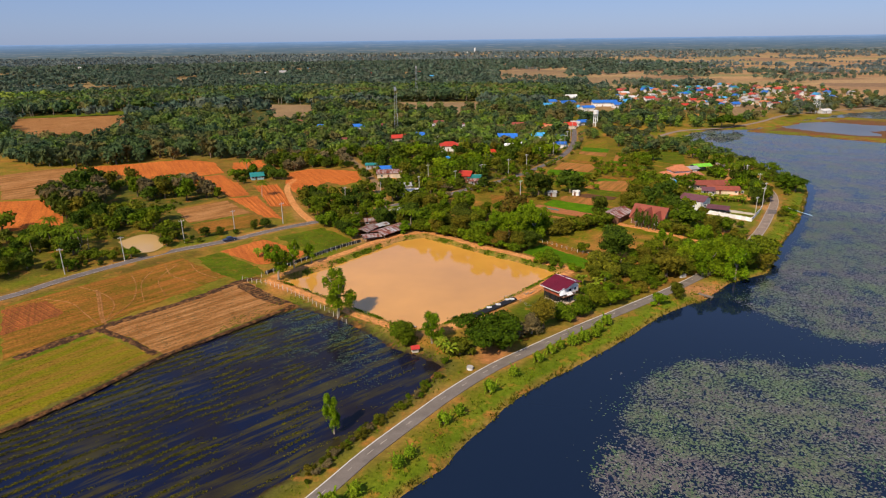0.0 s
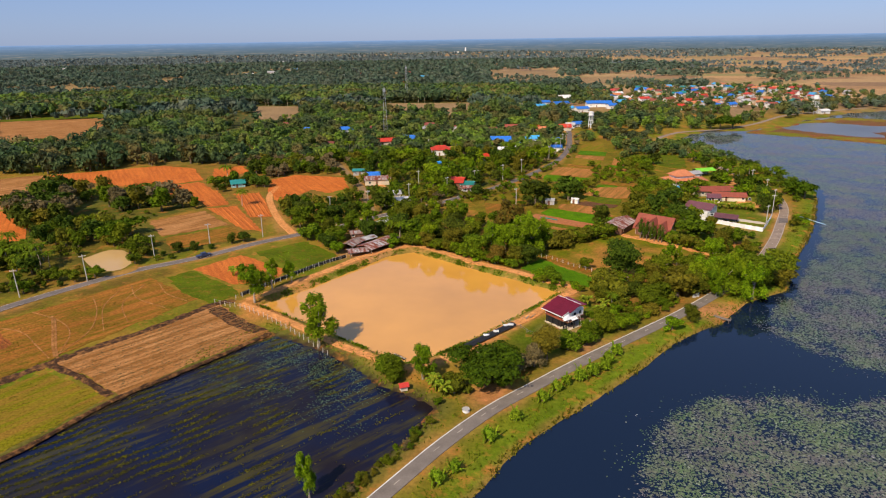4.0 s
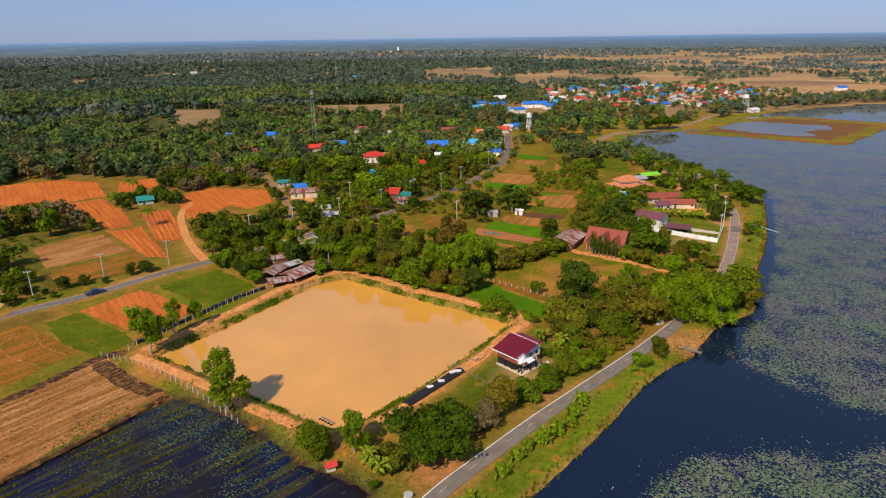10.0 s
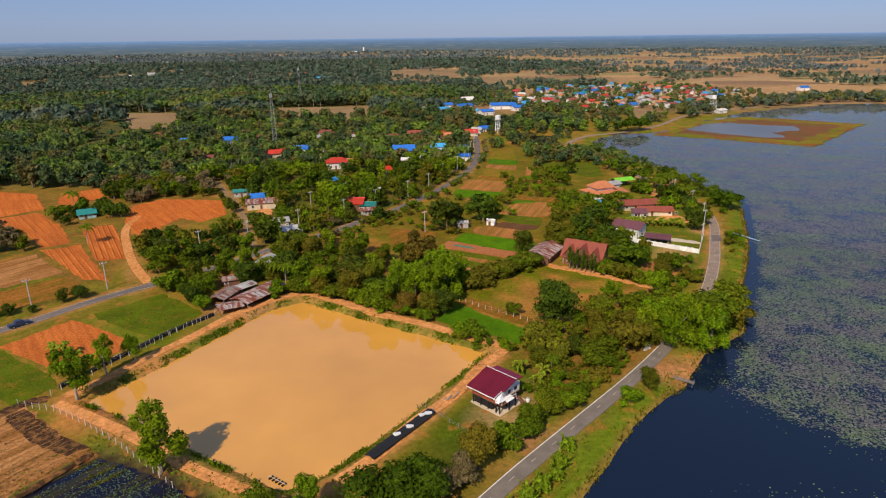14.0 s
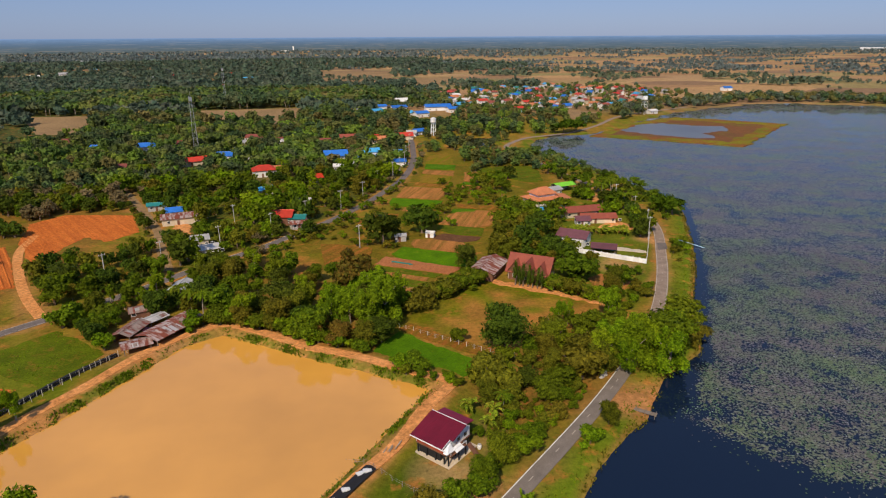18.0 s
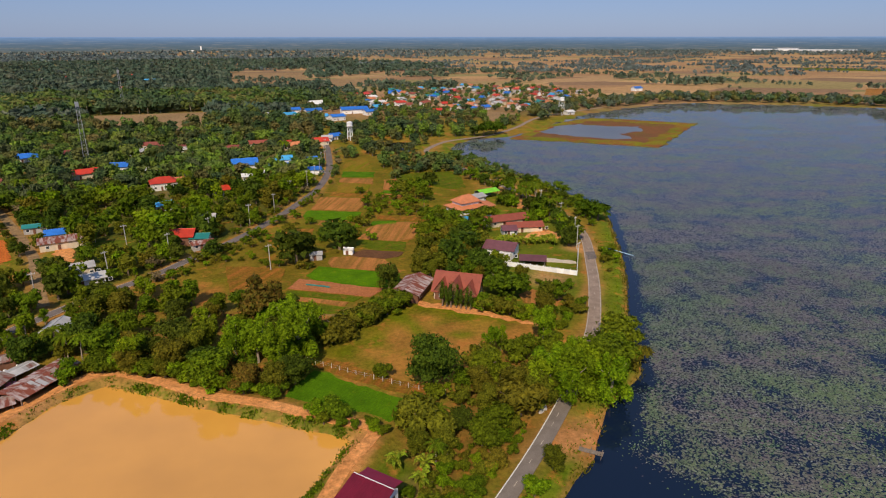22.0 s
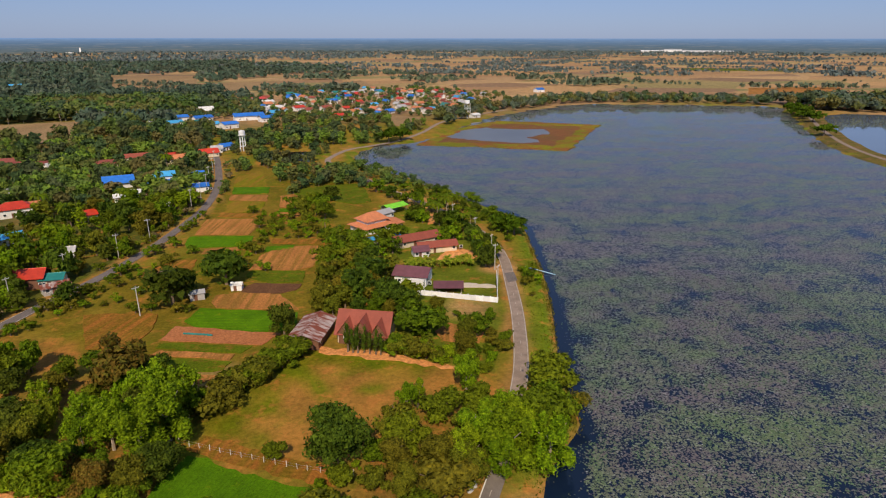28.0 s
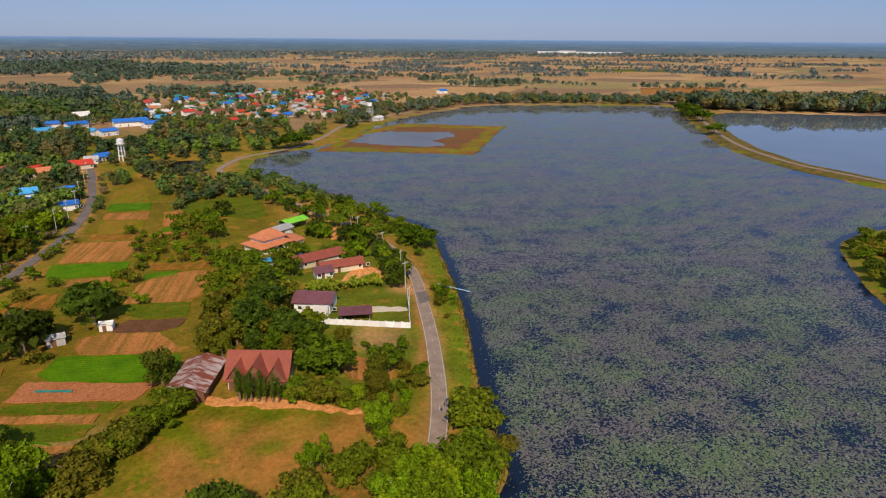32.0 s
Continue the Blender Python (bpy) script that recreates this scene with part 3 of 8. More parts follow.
def blend(base, color, amount):
    return base + (np.array(color) - base) * np.clip(amount, 0, 1)[:, None]


w1, w2 = waves(gx, gy, 22, 1), waves(gx, gy, 60, 2)
cover = np.tile(np.array([0.26, 0.165, 0.024]), (len(gx), 1))
cover = blend(cover, (0.12, 0.16, 0.008), 0.4 + 0.9 * w2)
cover = blend(cover, (0.44, 0.185, 0.042), 1.5 * w1 - 0.35)
for k, poly in enumerate(WOODS):
    cover = blend(cover, (0.088, 0.098, 0.017) if k > 3 else (0.22, 0.125, 0.026), np.clip(depth_in(poly, gx, gy) / 5 + 0.5, 0, 1) * (0.85 + 0.3 * w1))
far_wood = np.clip((gy - 380) / 60, 0, 1) * np.clip((40 - gx - 0.1 * gy) / 60, 0, 1) 
cover = blend(cover, (0.30, 0.205, 0.090), far_wood * np.clip((1750 - gy) / 200, 0, 1))
cover = blend(cover, (0.075, 0.085, 0.024), far_wood * np.clip((1020 - gy) / 120, 0, 1))
plains = np.clip((gy - 640) / 120, 0, 1) * np.clip((gx + 60) / 150, 0, 1) + np.clip((gy - 1450) / 150, 0, 1) + np.clip((gx - 640) / 60, 0, 1)
plains = np.clip(plains, 0, 1)
cover = blend(cover, (0.28, 0.17, 0.055), plains)
garden = [(8, 256), (36, 252), (48, 268), (70, 300), (88, 330), (112, 400), (108, 480), (60, 500), (40, 440), (20, 350), (-24, 300)]
cover = blend(cover, (0.160, 0.122, 0.0100), np.clip(depth_in(garden, gx, gy) / 6 + 0.3, 0, 1) * (0.75 + 0.5 * w1))
plot = [(60, 235), (80, 228), (112, 280), (126, 300), (120, 345), (96, 345), (80, 310), (66, 270)]
cover = blend(cover, (0.115, 0.145, 0.011), np.clip(depth_in(plot, gx, gy) / 3 + 0.6, 0, 1) * (0.85 + 0.5 * w1))
yard = [(-8, 141), (6, 147), (20, 163), (34, 177), (26, 192), (13, 174), (0, 158)]
cover = blend(cover, (0.078, 0.112, 0.0065), np.clip(depth_in(yard, gx, gy) / 2.5 + 0.6, 0, 1) * (0.9 + 0.4 * w1))
clearing = [(-26, 298), (-8, 283), (-9, 272), (-24, 275)]
cover = blend(cover, (0.40, 0.165, 0.036), np.clip(depth_in(clearing, gx, gy) / 5 + 0.4, 0, 1) * (0.6 + 0.8 * w1))
lawn = [(-56, 341), (-42, 346), (-34, 322), (-46, 311)]
cover = blend(cover, (0.100, 0.140, 0.008), np.clip(depth_in(lawn, gx, gy) / 4 + 0.4, 0, 1) * (0.8 + 0.5 * w1))
west = [(-190, 135), (-150, 170), (-118, 214), (-98, 236), (-112, 252), (-150, 244), (-205, 215)]
cover = blend(cover, (0.105, 0.088, 0.014), np.clip(depth_in(west, gx, gy) / 5 + 0.4, 0, 1) * (0.75 + 0.6 * w1))
verge_west = [(-160, 148), (-140, 176), (-112, 208), (-104, 203), (-132, 168), (-142, 150)]
cover = blend(cover, (0.150, 0.098, 0.018), np.clip(depth_in(verge_west, gx, gy) / 3 + 0.5, 0, 1) * (0.8 + 0.5 * w1))
for line, half in ROADS:
    g = edge_gap(line, gx, gy, False) - half
    grassy = 0.45 if line is LAKEROAD else 0.6
    cover = blend(cover, (0.38, 0.200, 0.06), np.clip((1.5 if grassy > 0.5 else 0.9) - g / 2.2 + 1.2 * w1, 0, 1) * np.where(gy > 215, 0.85, grassy))
redland = [(-262, 345), (-209, 386), (-158, 388), (-92, 360), (-86, 325), (-96, 275), (-92, 249), (-104, 249), (-150, 296), (-190, 316)]
cover = blend(cover, (0.22, 0.125, 0.024), np.clip(depth_in(redland, gx, gy) / 4 + 0.5, 0, 1) * (0.85 + 0.5 * w1))
bank = depth_in(LAKE, gx, gy)
cover = blend(cover, (0.125, 0.180, 0.009), np.clip(1.3 + bank / 8, 0, 1) * (bank < 1.2))
cover = blend(cover, (0.33, 0.16, 0.05), np.clip(2.0 + bank / 0.8, 0, 1) * 0.6)
pond_gap = depth_in(POND, gx, gy)
cover = blend(cover, (0.50, 0.235, 0.075), np.clip((pond_gap + 6.4) / 1.0, 0, 1))
cover = blend(cover, (0.17, 0.175, 0.022), np.clip((pond_gap + 3.0) / 0.8, 0, 1) * (pond_gap < 0.3) * np.clip(0.9 + 1.2 * w1, 0, 1))
flood_gap = depth_in(FLOOD, gx, gy)
cover = blend(cover, (0.14, 0.13, 0.025), np.clip((flood_gap + 5) / 3, 0, 1))
cover = blend(cover, (0.045, 0.03, 0.018), np.clip((flood_gap + 1.6) / 1, 0, 1))
w3 = waves(gx, gy, 9, 6)
worn = np.clip(depth_in(PADDOCK_EDGE, gx, gy) / 1.5 + 0.5, 0, 1)
cover = blend(cover, (0.35, 0.172, 0.034), worn)
cover = blend(cover, (0.150, 0.150, 0.0060), worn * np.clip(1.2 - edge_gap(PADDOCK_EDGE[:4], gx, gy, False) / 15 + 0.5 * w3 + 0.3 * w1, 0, 1))
cover = blend(cover, (0.115, 0.150, 0.0050), worn * np.clip(1.1 * w3 + 0.7 * w1 - 0.1, 0, 0.8))
# the dirt shore beside the grove and the yard of the house on stilts
for px, py, r, tint in ((66, 186, 8, (0.48, 0.22, 0.08)), (60, 186, 5, (0.46, 0.22, 0.08)), (21, 170, 6, (0.42, 0.27, 0.11)), (24.0, 161.5, 4.2, (0.42, 0.21, 0.08)), (2, 137, 6, (0.45, 0.2, 0.07)), (-60, 178, 9, (0.5, 0.2, 0.06)), (-45, 226, 9, (0.45, 0.22, 0.09)),
                        (90, 262, 7, (0.40, 0.24, 0.09)), (114, 288, 5, (0.45, 0.24, 0.09)), (121, 385, 9, (0.48, 0.25, 0.09)), (125, 360, 6, (0.5, 0.26, 0.1)), (20, 252, 8, (0.3, 0.2, 0.06)), (28, 176, 5, (0.3, 0.2, 0.06))):
    cover = blend(cover, tint, 1.4 - np.hypot(gx - px, gy - py) / r + 0.5 * w1)
att = ground_mesh.color_attributes.new("cover", "FLOAT_COLOR", "POINT")
att.data.foreach_set("color", np.concatenate([cover, plains[:, None]], 1).astype(np.float32).ravel())


def ground_material():
    m, n, l, b = material("ground_cover", 0.96, 0, 0.05)
    a = n.new("ShaderNodeVertexColor")
    a.layer_name = "cover"
    where = n.new("ShaderNodeTexCoord").outputs["Object"]
    cells = n.new("ShaderNodeTexVoronoi")
    cells.inputs["Scale"].default_value = 1.0
    mp = n.new("ShaderNodeMapping")
    mp.inputs["Rotation"].default_value, mp.inputs["Scale"].default_value = (0, 0, 0.45), (1 / 150, 1 / 75, 1)
    l.new(where, mp.inputs[0])
    l.new(mp.outputs[0], cells.inputs["Vector"])
    sep = n.new("ShaderNodeSeparateColor")
    l.new(cells.outputs["Color"], sep.inputs[0])
    far = ramp(n, l, sep.outputs[0], [(0.0, (0.46, 0.285, 0.130)), (0.22, (0.34, 0.205, 0.105)), (0.36, (0.22, 0.145, 0.092)), (0.5, (0.43, 0.265, 0.125)), (0.68, (0.22, 0.21, 0.085)), (0.82, (0.49, 0.32, 0.150)), (1.0, (0.27, 0.175, 0.105))])
    c = mixed(n, l, a.outputs["Alpha"], a.outputs["Color"], far)
    near_ = n.new("ShaderNodeMath")
    near_.operation = "SUBTRACT"
    near_.inputs[0].default_value = 1.0
    l.new(a.outputs["Alpha"], near_.inputs[1])

    def patch(under, tint, size, lo, hi, amount):
        k = n.new("ShaderNodeMath")
        k.operation = "MULTIPLY"
        l.new(ramp(n, l, noise_at(n, l, size, 6, where, rough=0.68), [(lo, (0, 0, 0)), (hi, (amount,) * 3)]), k.inputs[0])
        l.new(near_.outputs[0], k.inputs[1])
        return mixed(n, l, k.outputs[0], under, tint)

    c = patch(c, (0.115, 0.155, 0.006), 0.13, 0.52, 0.66, 0.5)
    c = patch(c, (0.46, 0.175, 0.040), 0.19, 0.54, 0.66, 0.7)
    c = patch(c, (0.07, 0.055, 0.02), 0.31, 0.60, 0.72, 0.6)
    mid = noise_at(n, l, 0.11, 5, where)
    c = mixed(n, l, 0.7, c, ramp(n, l, mid, [(0.3, (0.62, 0.66, 0.6)), (0.7, (1.3, 1.22, 1.2))]), "MULTIPLY")
    big = noise_at(n, l, 0.9, 6, where, rough=0.75)
    c = mixed(n, l, 0.8, c, ramp(n, l, big, [(0.28, (0.45, 0.5, 0.42)), (0.72, (1.5, 1.42, 1.45))]), "MULTIPLY")
    l.new(c, b.inputs["Base Color"])
    relief(n, l, b, noise_at(n, l, 2.2, 6, where, rough=0.75), 0.6, 0.35)
    return m


ground_mesh.materials.append(ground_material())
single("ground", ground_mesh, None, "flat farmland with grass, dirt and dry fields", "ground", kind="structure")


# ---- water ----
def sheet(name, poly, z, mat, label, grow=0.0):
    cx, cy = np.mean(poly, 0)
    pts = [(cx + (x - cx) * (1 + grow), cy + (y - cy) * (1 + grow), z) for x, y in poly]
    return single(name, M().add(pts, [tuple(range(len(pts)))]), mat, label, "water", kind="structure")


def lily_density(x, y):
    """How densely the lily leaves cover the lake."""
    d = depth_in(OPEN, x, y) + 1.6 * waves(x, y, 9, 21)
    shore = depth_in(LAKE, x, y)
    soft = np.where(y < 155, 3.5, 3.0)
    stray = 0.10 * np.clip(1 - d / 6, 0, 1)
    cover_ = np.clip(np.maximum(-d / soft + 0.4, stray), 0, 1) * np.where(y > 330, 1.0, np.clip((shore - 1.2) / 2.2, 0, 1))
    holes = np.clip(0.95 + 0.45 * waves(x, y, 26, 22) + 0.35 * waves(x, y, 8, 23), 0.1, 1)
    return cover_ * np.where(y > 330, np.maximum(holes, 0.8), holes)


lx = stops_along(-90, 680, 10, 150, 2.0, 1.05)
ly = stops_along(-100, 760, 80, 300, 2.0, 1.05)
lake_mesh, wx, wy = grid_mesh("lake", lx, ly, lambda x, y: np.full(x.shape, -0.8), lambda x, y: depth_in(LAKE, x, y) > -7)
att = lake_mesh.attributes.new("lilies", "FLOAT", "POINT")
att.data.foreach_set("value", lily_density(wx, wy).astype(np.float32))


def lake_material():
    m, n, l, b = material("lake_surface", 0.1, 0, 0.5)
    b.inputs["IOR"].default_value = 1.33
    a = n.new("ShaderNodeAttribute")
    a.attribute_name = "lilies"
    where = n.new("ShaderNodeTexCoord").outputs["Object"]
    cells = n.new("ShaderNodeTexVoronoi")
    cells.inputs["Scale"].default_value = 2.4
    l.new(where, cells.inputs["Vector"])
    sep = n.new("ShaderNodeSeparateColor")
    l.new(cells.outputs["Color"], sep.inputs[0])
    soft = noise_at(n, l, 0.8, 6, where, rough=0.78)
    wide = noise_at(n, l, 0.035, 4, where, stretch=(0.8, 2.6, 1), turn=-0.5)

    def calc(op, p, q):
        k = n.new("ShaderNodeMath")
        k.operation = op
        for i, v in enumerate((p, q)):
            if hasattr(v, "is_linked"):
                l.new(v, k.inputs[i])
            else:
                k.inputs[i].default_value = v
        return k.outputs[0]

    # a leaf lies in a cell where the cell's chance is under the local cover
    chance = calc("ADD", calc("MULTIPLY", sep.outputs[0], 0.55), calc("MULTIPLY", soft, 0.75))
    room = calc("ADD", calc("MULTIPLY", a.outputs["Fac"], 0.86), calc("MULTIPLY", calc("SUBTRACT", wide, 0.5), 0.75))
    leaf = calc("MULTIPLY", calc("GREATER_THAN", room, chance), calc("LESS_THAN", cells.outputs["Distance"], 0.62))
    leaf = calc("MULTIPLY", leaf, calc("GREATER_THAN", a.outputs["Fac"], 0.02))
    # green and purplish beds of leaves lie side by side
    tone = ramp(n, l, sep.outputs[1], [(0.0, (0.112, 0.085, 0.090)), (0.5, (0.160, 0.130, 0.118)), (0.85, (0.140, 0.138, 0.095)), (1.0, (0.25, 0.235, 0.205))])
    green = ramp(n, l, sep.outputs[1], [(0.0, (0.086, 0.108, 0.050)), (0.6, (0.124, 0.160, 0.066)), (1.0, (0.22, 0.25, 0.15))])
    beds = noise_at(n, l, 0.028, 5, where, stretch=(0.8, 1.9, 1), turn=-0.35, rough=0.72)
    tone = mixed(n, l, ramp(n, l, beds, [(0.44, (0, 0, 0)), (0.58, (1, 1, 1))]), tone, green)
    c = mixed(n, l, leaf, (0.006, 0.014, 0.034), tone)
    l.new(c, b.inputs["Base Color"])
    rough = n.new("ShaderNodeMapRange")
    l.new(leaf, rough.inputs[0])
    rough.inputs[3].default_value, rough.inputs[4].default_value = 0.035, 0.5
    l.new(rough.outputs[0], b.inputs["Roughness"])
    relief(n, l, b, noise_at(n, l, 0.7, 3, where), 0.05, 0.015)
    return m


lake_mesh.materials.append(lake_material())
single("lake", lake_mesh, None, "dark blue lake largely covered with water lilies", "water", kind="structure")
sheet("reservoir", LAKE2, -0.8, OPENWATER, "open pale blue reservoir behind the dam", 0.01)
sheet("fish_pond", POND, -0.5, MUD, "square fish pond of muddy tan water", 0.02)
sheet("flooded_paddy", FLOOD, -0.4, PADDYWATER, "flooded dark paddy with rows of weeds", 0.02)
sheet("tarn", TARN, -0.8, DARKWATER, "small dark pond beside the water tower", 0.02)
sheet("sand_pit_pond", SANDPIT, -0.35, PALEMUD, "small pale muddy pond", 0.03)


# ---- fields ----
def rough_outline(poly, step=2.0, amp=0.42, seed=0):
    r = np.random.default_rng(seed)
    out = []
    for (ax, ay), (bx, by) in zip(poly, poly[1:] + poly[:1]):
        far = math.hypot(bx - ax, by - ay)
        n = max(1, min(40, int(far / max(step, far / 40))))
        for i in range(n):
            out.append((ax + (bx - ax) * i / n + r.normal(0, amp), ay + (by - ay) * i / n + r.normal(0, amp)))
    return out


def rows_over(poly, turn, spacing):
    """Straight pieces at a spacing that lie in a polygon."""
    a = radians(turn)
    ux, uy = math.cos(a), math.sin(a)
    p = [(x * ux + y * uy, -x * uy + y * ux) for x, y in poly]
    lo, hi = min(q[1] for q in p), max(q[1] for q in p)
    v = lo + spacing
    while v < hi - spacing * 0.5:
        cuts = sorted(q[0] + (r[0] - q[0]) * (v - q[1]) / (r[1] - q[1]) for q, r in zip(p, p[1:] + p[:1]) if (q[1] > v) != (r[1] > v))
        for s, e in zip(cuts[::2], cuts[1::2]):
            if e - s > 3:
                yield [(t * ux - v * uy, t * uy + v * ux) for t in (s + 0.6, e - 0.6)], (-uy, ux)
        v += spacing * rnd.uniform(0.93, 1.07)


for k, (poly, mat, label, furrow) in enumerate(FIELDS):
    line = rough_outline(poly, 2.0, 0.42 if k < FREE else 0.2, k)
    top = 0.06 + 0.0025 * k
    ob = thing("field", label, "field", kind="structure")
    part("soil", M().slab([(x, y, top) for x, y in line], 0.25), mat, ob)
    if furrow:
        f = M()
        for ((ax, ay), (bx, by)), (px, py) in rows_over(poly, *furrow[:2]):
            w, h = furrow[2] / 2 * rnd.uniform(0.8, 1.2), furrow[3] * 0.55 * rnd.uniform(0.7, 1.2)
            f.add([(ax - px * w, ay - py * w, top - 0.02), (bx - px * w, by - py * w, top - 0.02), (bx, by, top + h), (ax, ay, top + h), (ax + px * w, ay + py * w, top - 0.02), (bx + px * w, by + py * w, top - 0.02)],
                  [(0, 1, 2, 3), (3, 2, 5, 4), (0, 3, 4), (1, 5, 2)])
        part("ridges", f, mat, ob)

tracks = M()
for pts, half in (([(-120.5, 168), (-114, 159.5), (-108, 151.5), (-103.2, 145.8)], 0.26), ([(-119.0, 167), (-112.4, 158.5), (-106.6, 150.8), (-101.6, 144.8)], 0.26), ([(-128, 170), (-116, 165), (-108, 158), (-103, 147)], 0.14), ([(-103, 147), (-104, 160), (-110, 172), (-118, 182)], 0.14), ([(-100, 160), (-110, 175), (-113, 188)], 0.12),
                  ([(-92, 176), (-104, 182), (-112, 192)], 0.14), ([(-97, 166), (-106, 178), (-108, 193)], 0.12), ([(-134, 160), (-122, 158), (-112, 151), (-104, 145)], 0.14), ([(-88, 181), (-97, 186), (-104, 194)], 0.12)):
    line = curve(pts, 2.0)
    for (ax, ay), (bx, by) in zip(line, line[1:]):
        d = math.hypot(bx - ax, by - ay)
        px, py = -(by - ay) / d * half, (bx - ax) / d * half
        tracks.slab([(ax - px, ay - py, 0.13), (bx - px, by - py, 0.13), (bx + px, by + py, 0.13), (ax + px, ay + py, 0.13)], 0.12)
single("wheel_tracks", tracks, STUBBLE, "worn straw-brown wheel tracks across the fallow field", "track", kind="structure")

# damp dark bunds round the stubble field
for name, pts, wide, tall in (("bund", [(-112, 125), (-101.5, 144), (-88, 163), (-78, 180.5), (-72, 181)], 1.7, 0.22), ("bund", [(-101, 142), (-90, 137), (-79, 130.5)], 1.1, 0.2), ("bund", [(-92, 97), (-84, 112), (-77, 129.5), (-66, 146), (-56, 162.5)], 0.8, 0.4)):
    line = curve(pts, 1.5)
    m_ = M()
    for (ax, ay), (bx, by) in zip(line, line[1:]):
        d = math.hypot(bx - ax, by - ay)
        px, py = -(by - ay) / d, (bx - ax) / d
        a, b = wide * rnd.uniform(0.7, 1.2), tall * rnd.uniform(0.7, 1.1)
        m_.add([(ax - px * a, ay - py * a, 0), (bx - px * a, by - py * a, 0), (bx - px * a * 0.4, by - py * a * 0.4, b), (ax - px * a * 0.4, ay - py * a * 0.4, b), (ax + px * a * 0.4, ay + py * a * 0.4, b), (bx + px * a * 0.4, by + py * a * 0.4, b), (ax + px * a, ay + py * a, 0), (bx + px * a, by + py * a, 0)],
               [(0, 1, 2, 3), (3, 2, 5, 4), (4, 5, 7, 6)])
    single(name, m_, BURNT, "low burnt earth bund between fields", "bund", kind="structure")


single("burnt_patch", M().slab([(x, y, 0.11) for x, y in rough_outline([(-77, 178.5), (-66, 170), (-57.5, 164.5), (-60, 162), (-70, 167.5), (-79, 175)], 1.5, 0.22, 77)], 0.12), BURNT, "burnt black corner of the stubble field", "burnt patch", kind="structure")


# ---- roads ----
def ribbon(line, half, z, offset=0.0, thick=0.25):
    m_ = M()
    rows = []
    for i, (x, y) in enumerate(line):
        (ax, ay), (bx, by) = line[max(0, i - 1)], line[min(len(line) - 1, i + 1)]
        d = math.hypot(bx - ax, by - ay)
        px, py = (by - ay) / d, -(bx - ax) / d
        rows.append([(x + px * (offset + s), y + py * (offset + s), h) for s, h in ((-half - 0.02, z - thick), (-half, z), (half, z), (half + 0.02, z - thick))])
    for i, r in enumerate(rows):
        m_.v += r
        if i:
            m_.f += [tuple(4 * (i - 1) + k for k in (j, j + 1, j + 5, j + 4)) for j in range(3)]
    return m_


lake_road = thing("lake_road", "narrow grey concrete road along the lake shore", "road", kind="structure")
part("carriageway", ribbon([p for p in LAKEROAD if p[1] < 213], 1.62, 0.14), ASPHALT, lake_road)
part("carriageway", ribbon([p for p in LAKEROAD if p[1] > 208], 1.8, 0.137), DUSTYROAD, lake_road, "dusty tan stretch of road")
near = [p for p in LAKEROAD if p[1] < 415]
part("edge_line", ribbon([p for p in near if p[1] < 213], 0.085, 0.152, -1.47, 0.01), WHITELINE, lake_road, "clear white edge line")
part("edge_line", ribbon([p for p in near if p[1] > 212], 0.07, 0.152, -1.64, 0.01), LINE, lake_road, "worn white edge line")
part("edge_line", ribbon([p for p in near if p[1] > 212], 0.08, 0.152, 1.62, 0.01), LINE, lake_road, "worn white edge line")
dash, run = M(), 0.0
for (ax, ay), (bx, by) in zip(near, near[1:]):
    run += math.hypot(bx - ax, by - ay)
    if run % 6 < 3.0:
        d = math.hypot(bx - ax, by - ay)
        px, py = -(by - ay) / d * 0.06, (bx - ax) / d * 0.06
        dash.slab([(ax - px, ay - py, 0.154), (ax + (bx - ax) * 0.45 - px, ay + (by - ay) * 0.45 - py, 0.154), (ax + (bx - ax) * 0.45 + px, ay + (by - ay) * 0.45 + py, 0.154), (ax + px, ay + py, 0.154)], 0.01)
part("centre_dashes", dash, LINE, lake_road, "worn white centre dashes")
town_road = thing("village_road", "grey asphalt village road", "road", kind="structure")
part("carriageway", ribbon(TOWNROAD, 1.85, 0.14), ASPHALT2, town_road)
for side in (-1.7, 1.7):
    part("edge_line", ribbon([p for p in TOWNROAD if p[1] < 320], 0.06, 0.152, side, 0.01), LINE, town_road, "worn white edge line")
bank_mesh = M()
for i, (x, y) in enumerate(DAMROAD):
    (ax, ay), (bx, by) = DAMROAD[max(0, i - 1)], DAMROAD[min(len(DAMROAD) - 1, i + 1)]
    d = math.hypot(bx - ax, by - ay)
    px, py = (by - ay) / d, -(bx - ax) / d
    for off, z in ((-14.0, -1.6), (-11.5, -0.5), (-3.2, 0.3), (3.2, 0.3), (10.5, -0.5), (13.0, -1.6)):
        wob = off + 0.9 * math.sin(i * 0.9 + off) if abs(off) > 4 else off
        bank_mesh.v.append((x + px * wob, y + py * wob, z))
    if i:
        bank_mesh.f += [(6 * i - 6 + j, 6 * i - 5 + j, 6 * i + 1 + j, 6 * i + j) for j in range(5)]
single("dam_bank", bank_mesh, BANKGRASS, "grassy earth bank of the dam between lake and reservoir", "bank", kind="structure", smooth=True)
single("dam_road", ribbon(DAMROAD, 1.8, 0.36), DUSTYROAD, "pale dirt road on the dam", "road", kind="structure")
single("dirt_track", ribbon(TRACK1, 1.5, 0.12), DIRT, "orange dirt track beside the red fields", "track", kind="structure")
single("dirt_track", ribbon(TRACK2, 1.7, 0.12), TAN, "pale dirt track into the village", "track", kind="structure")
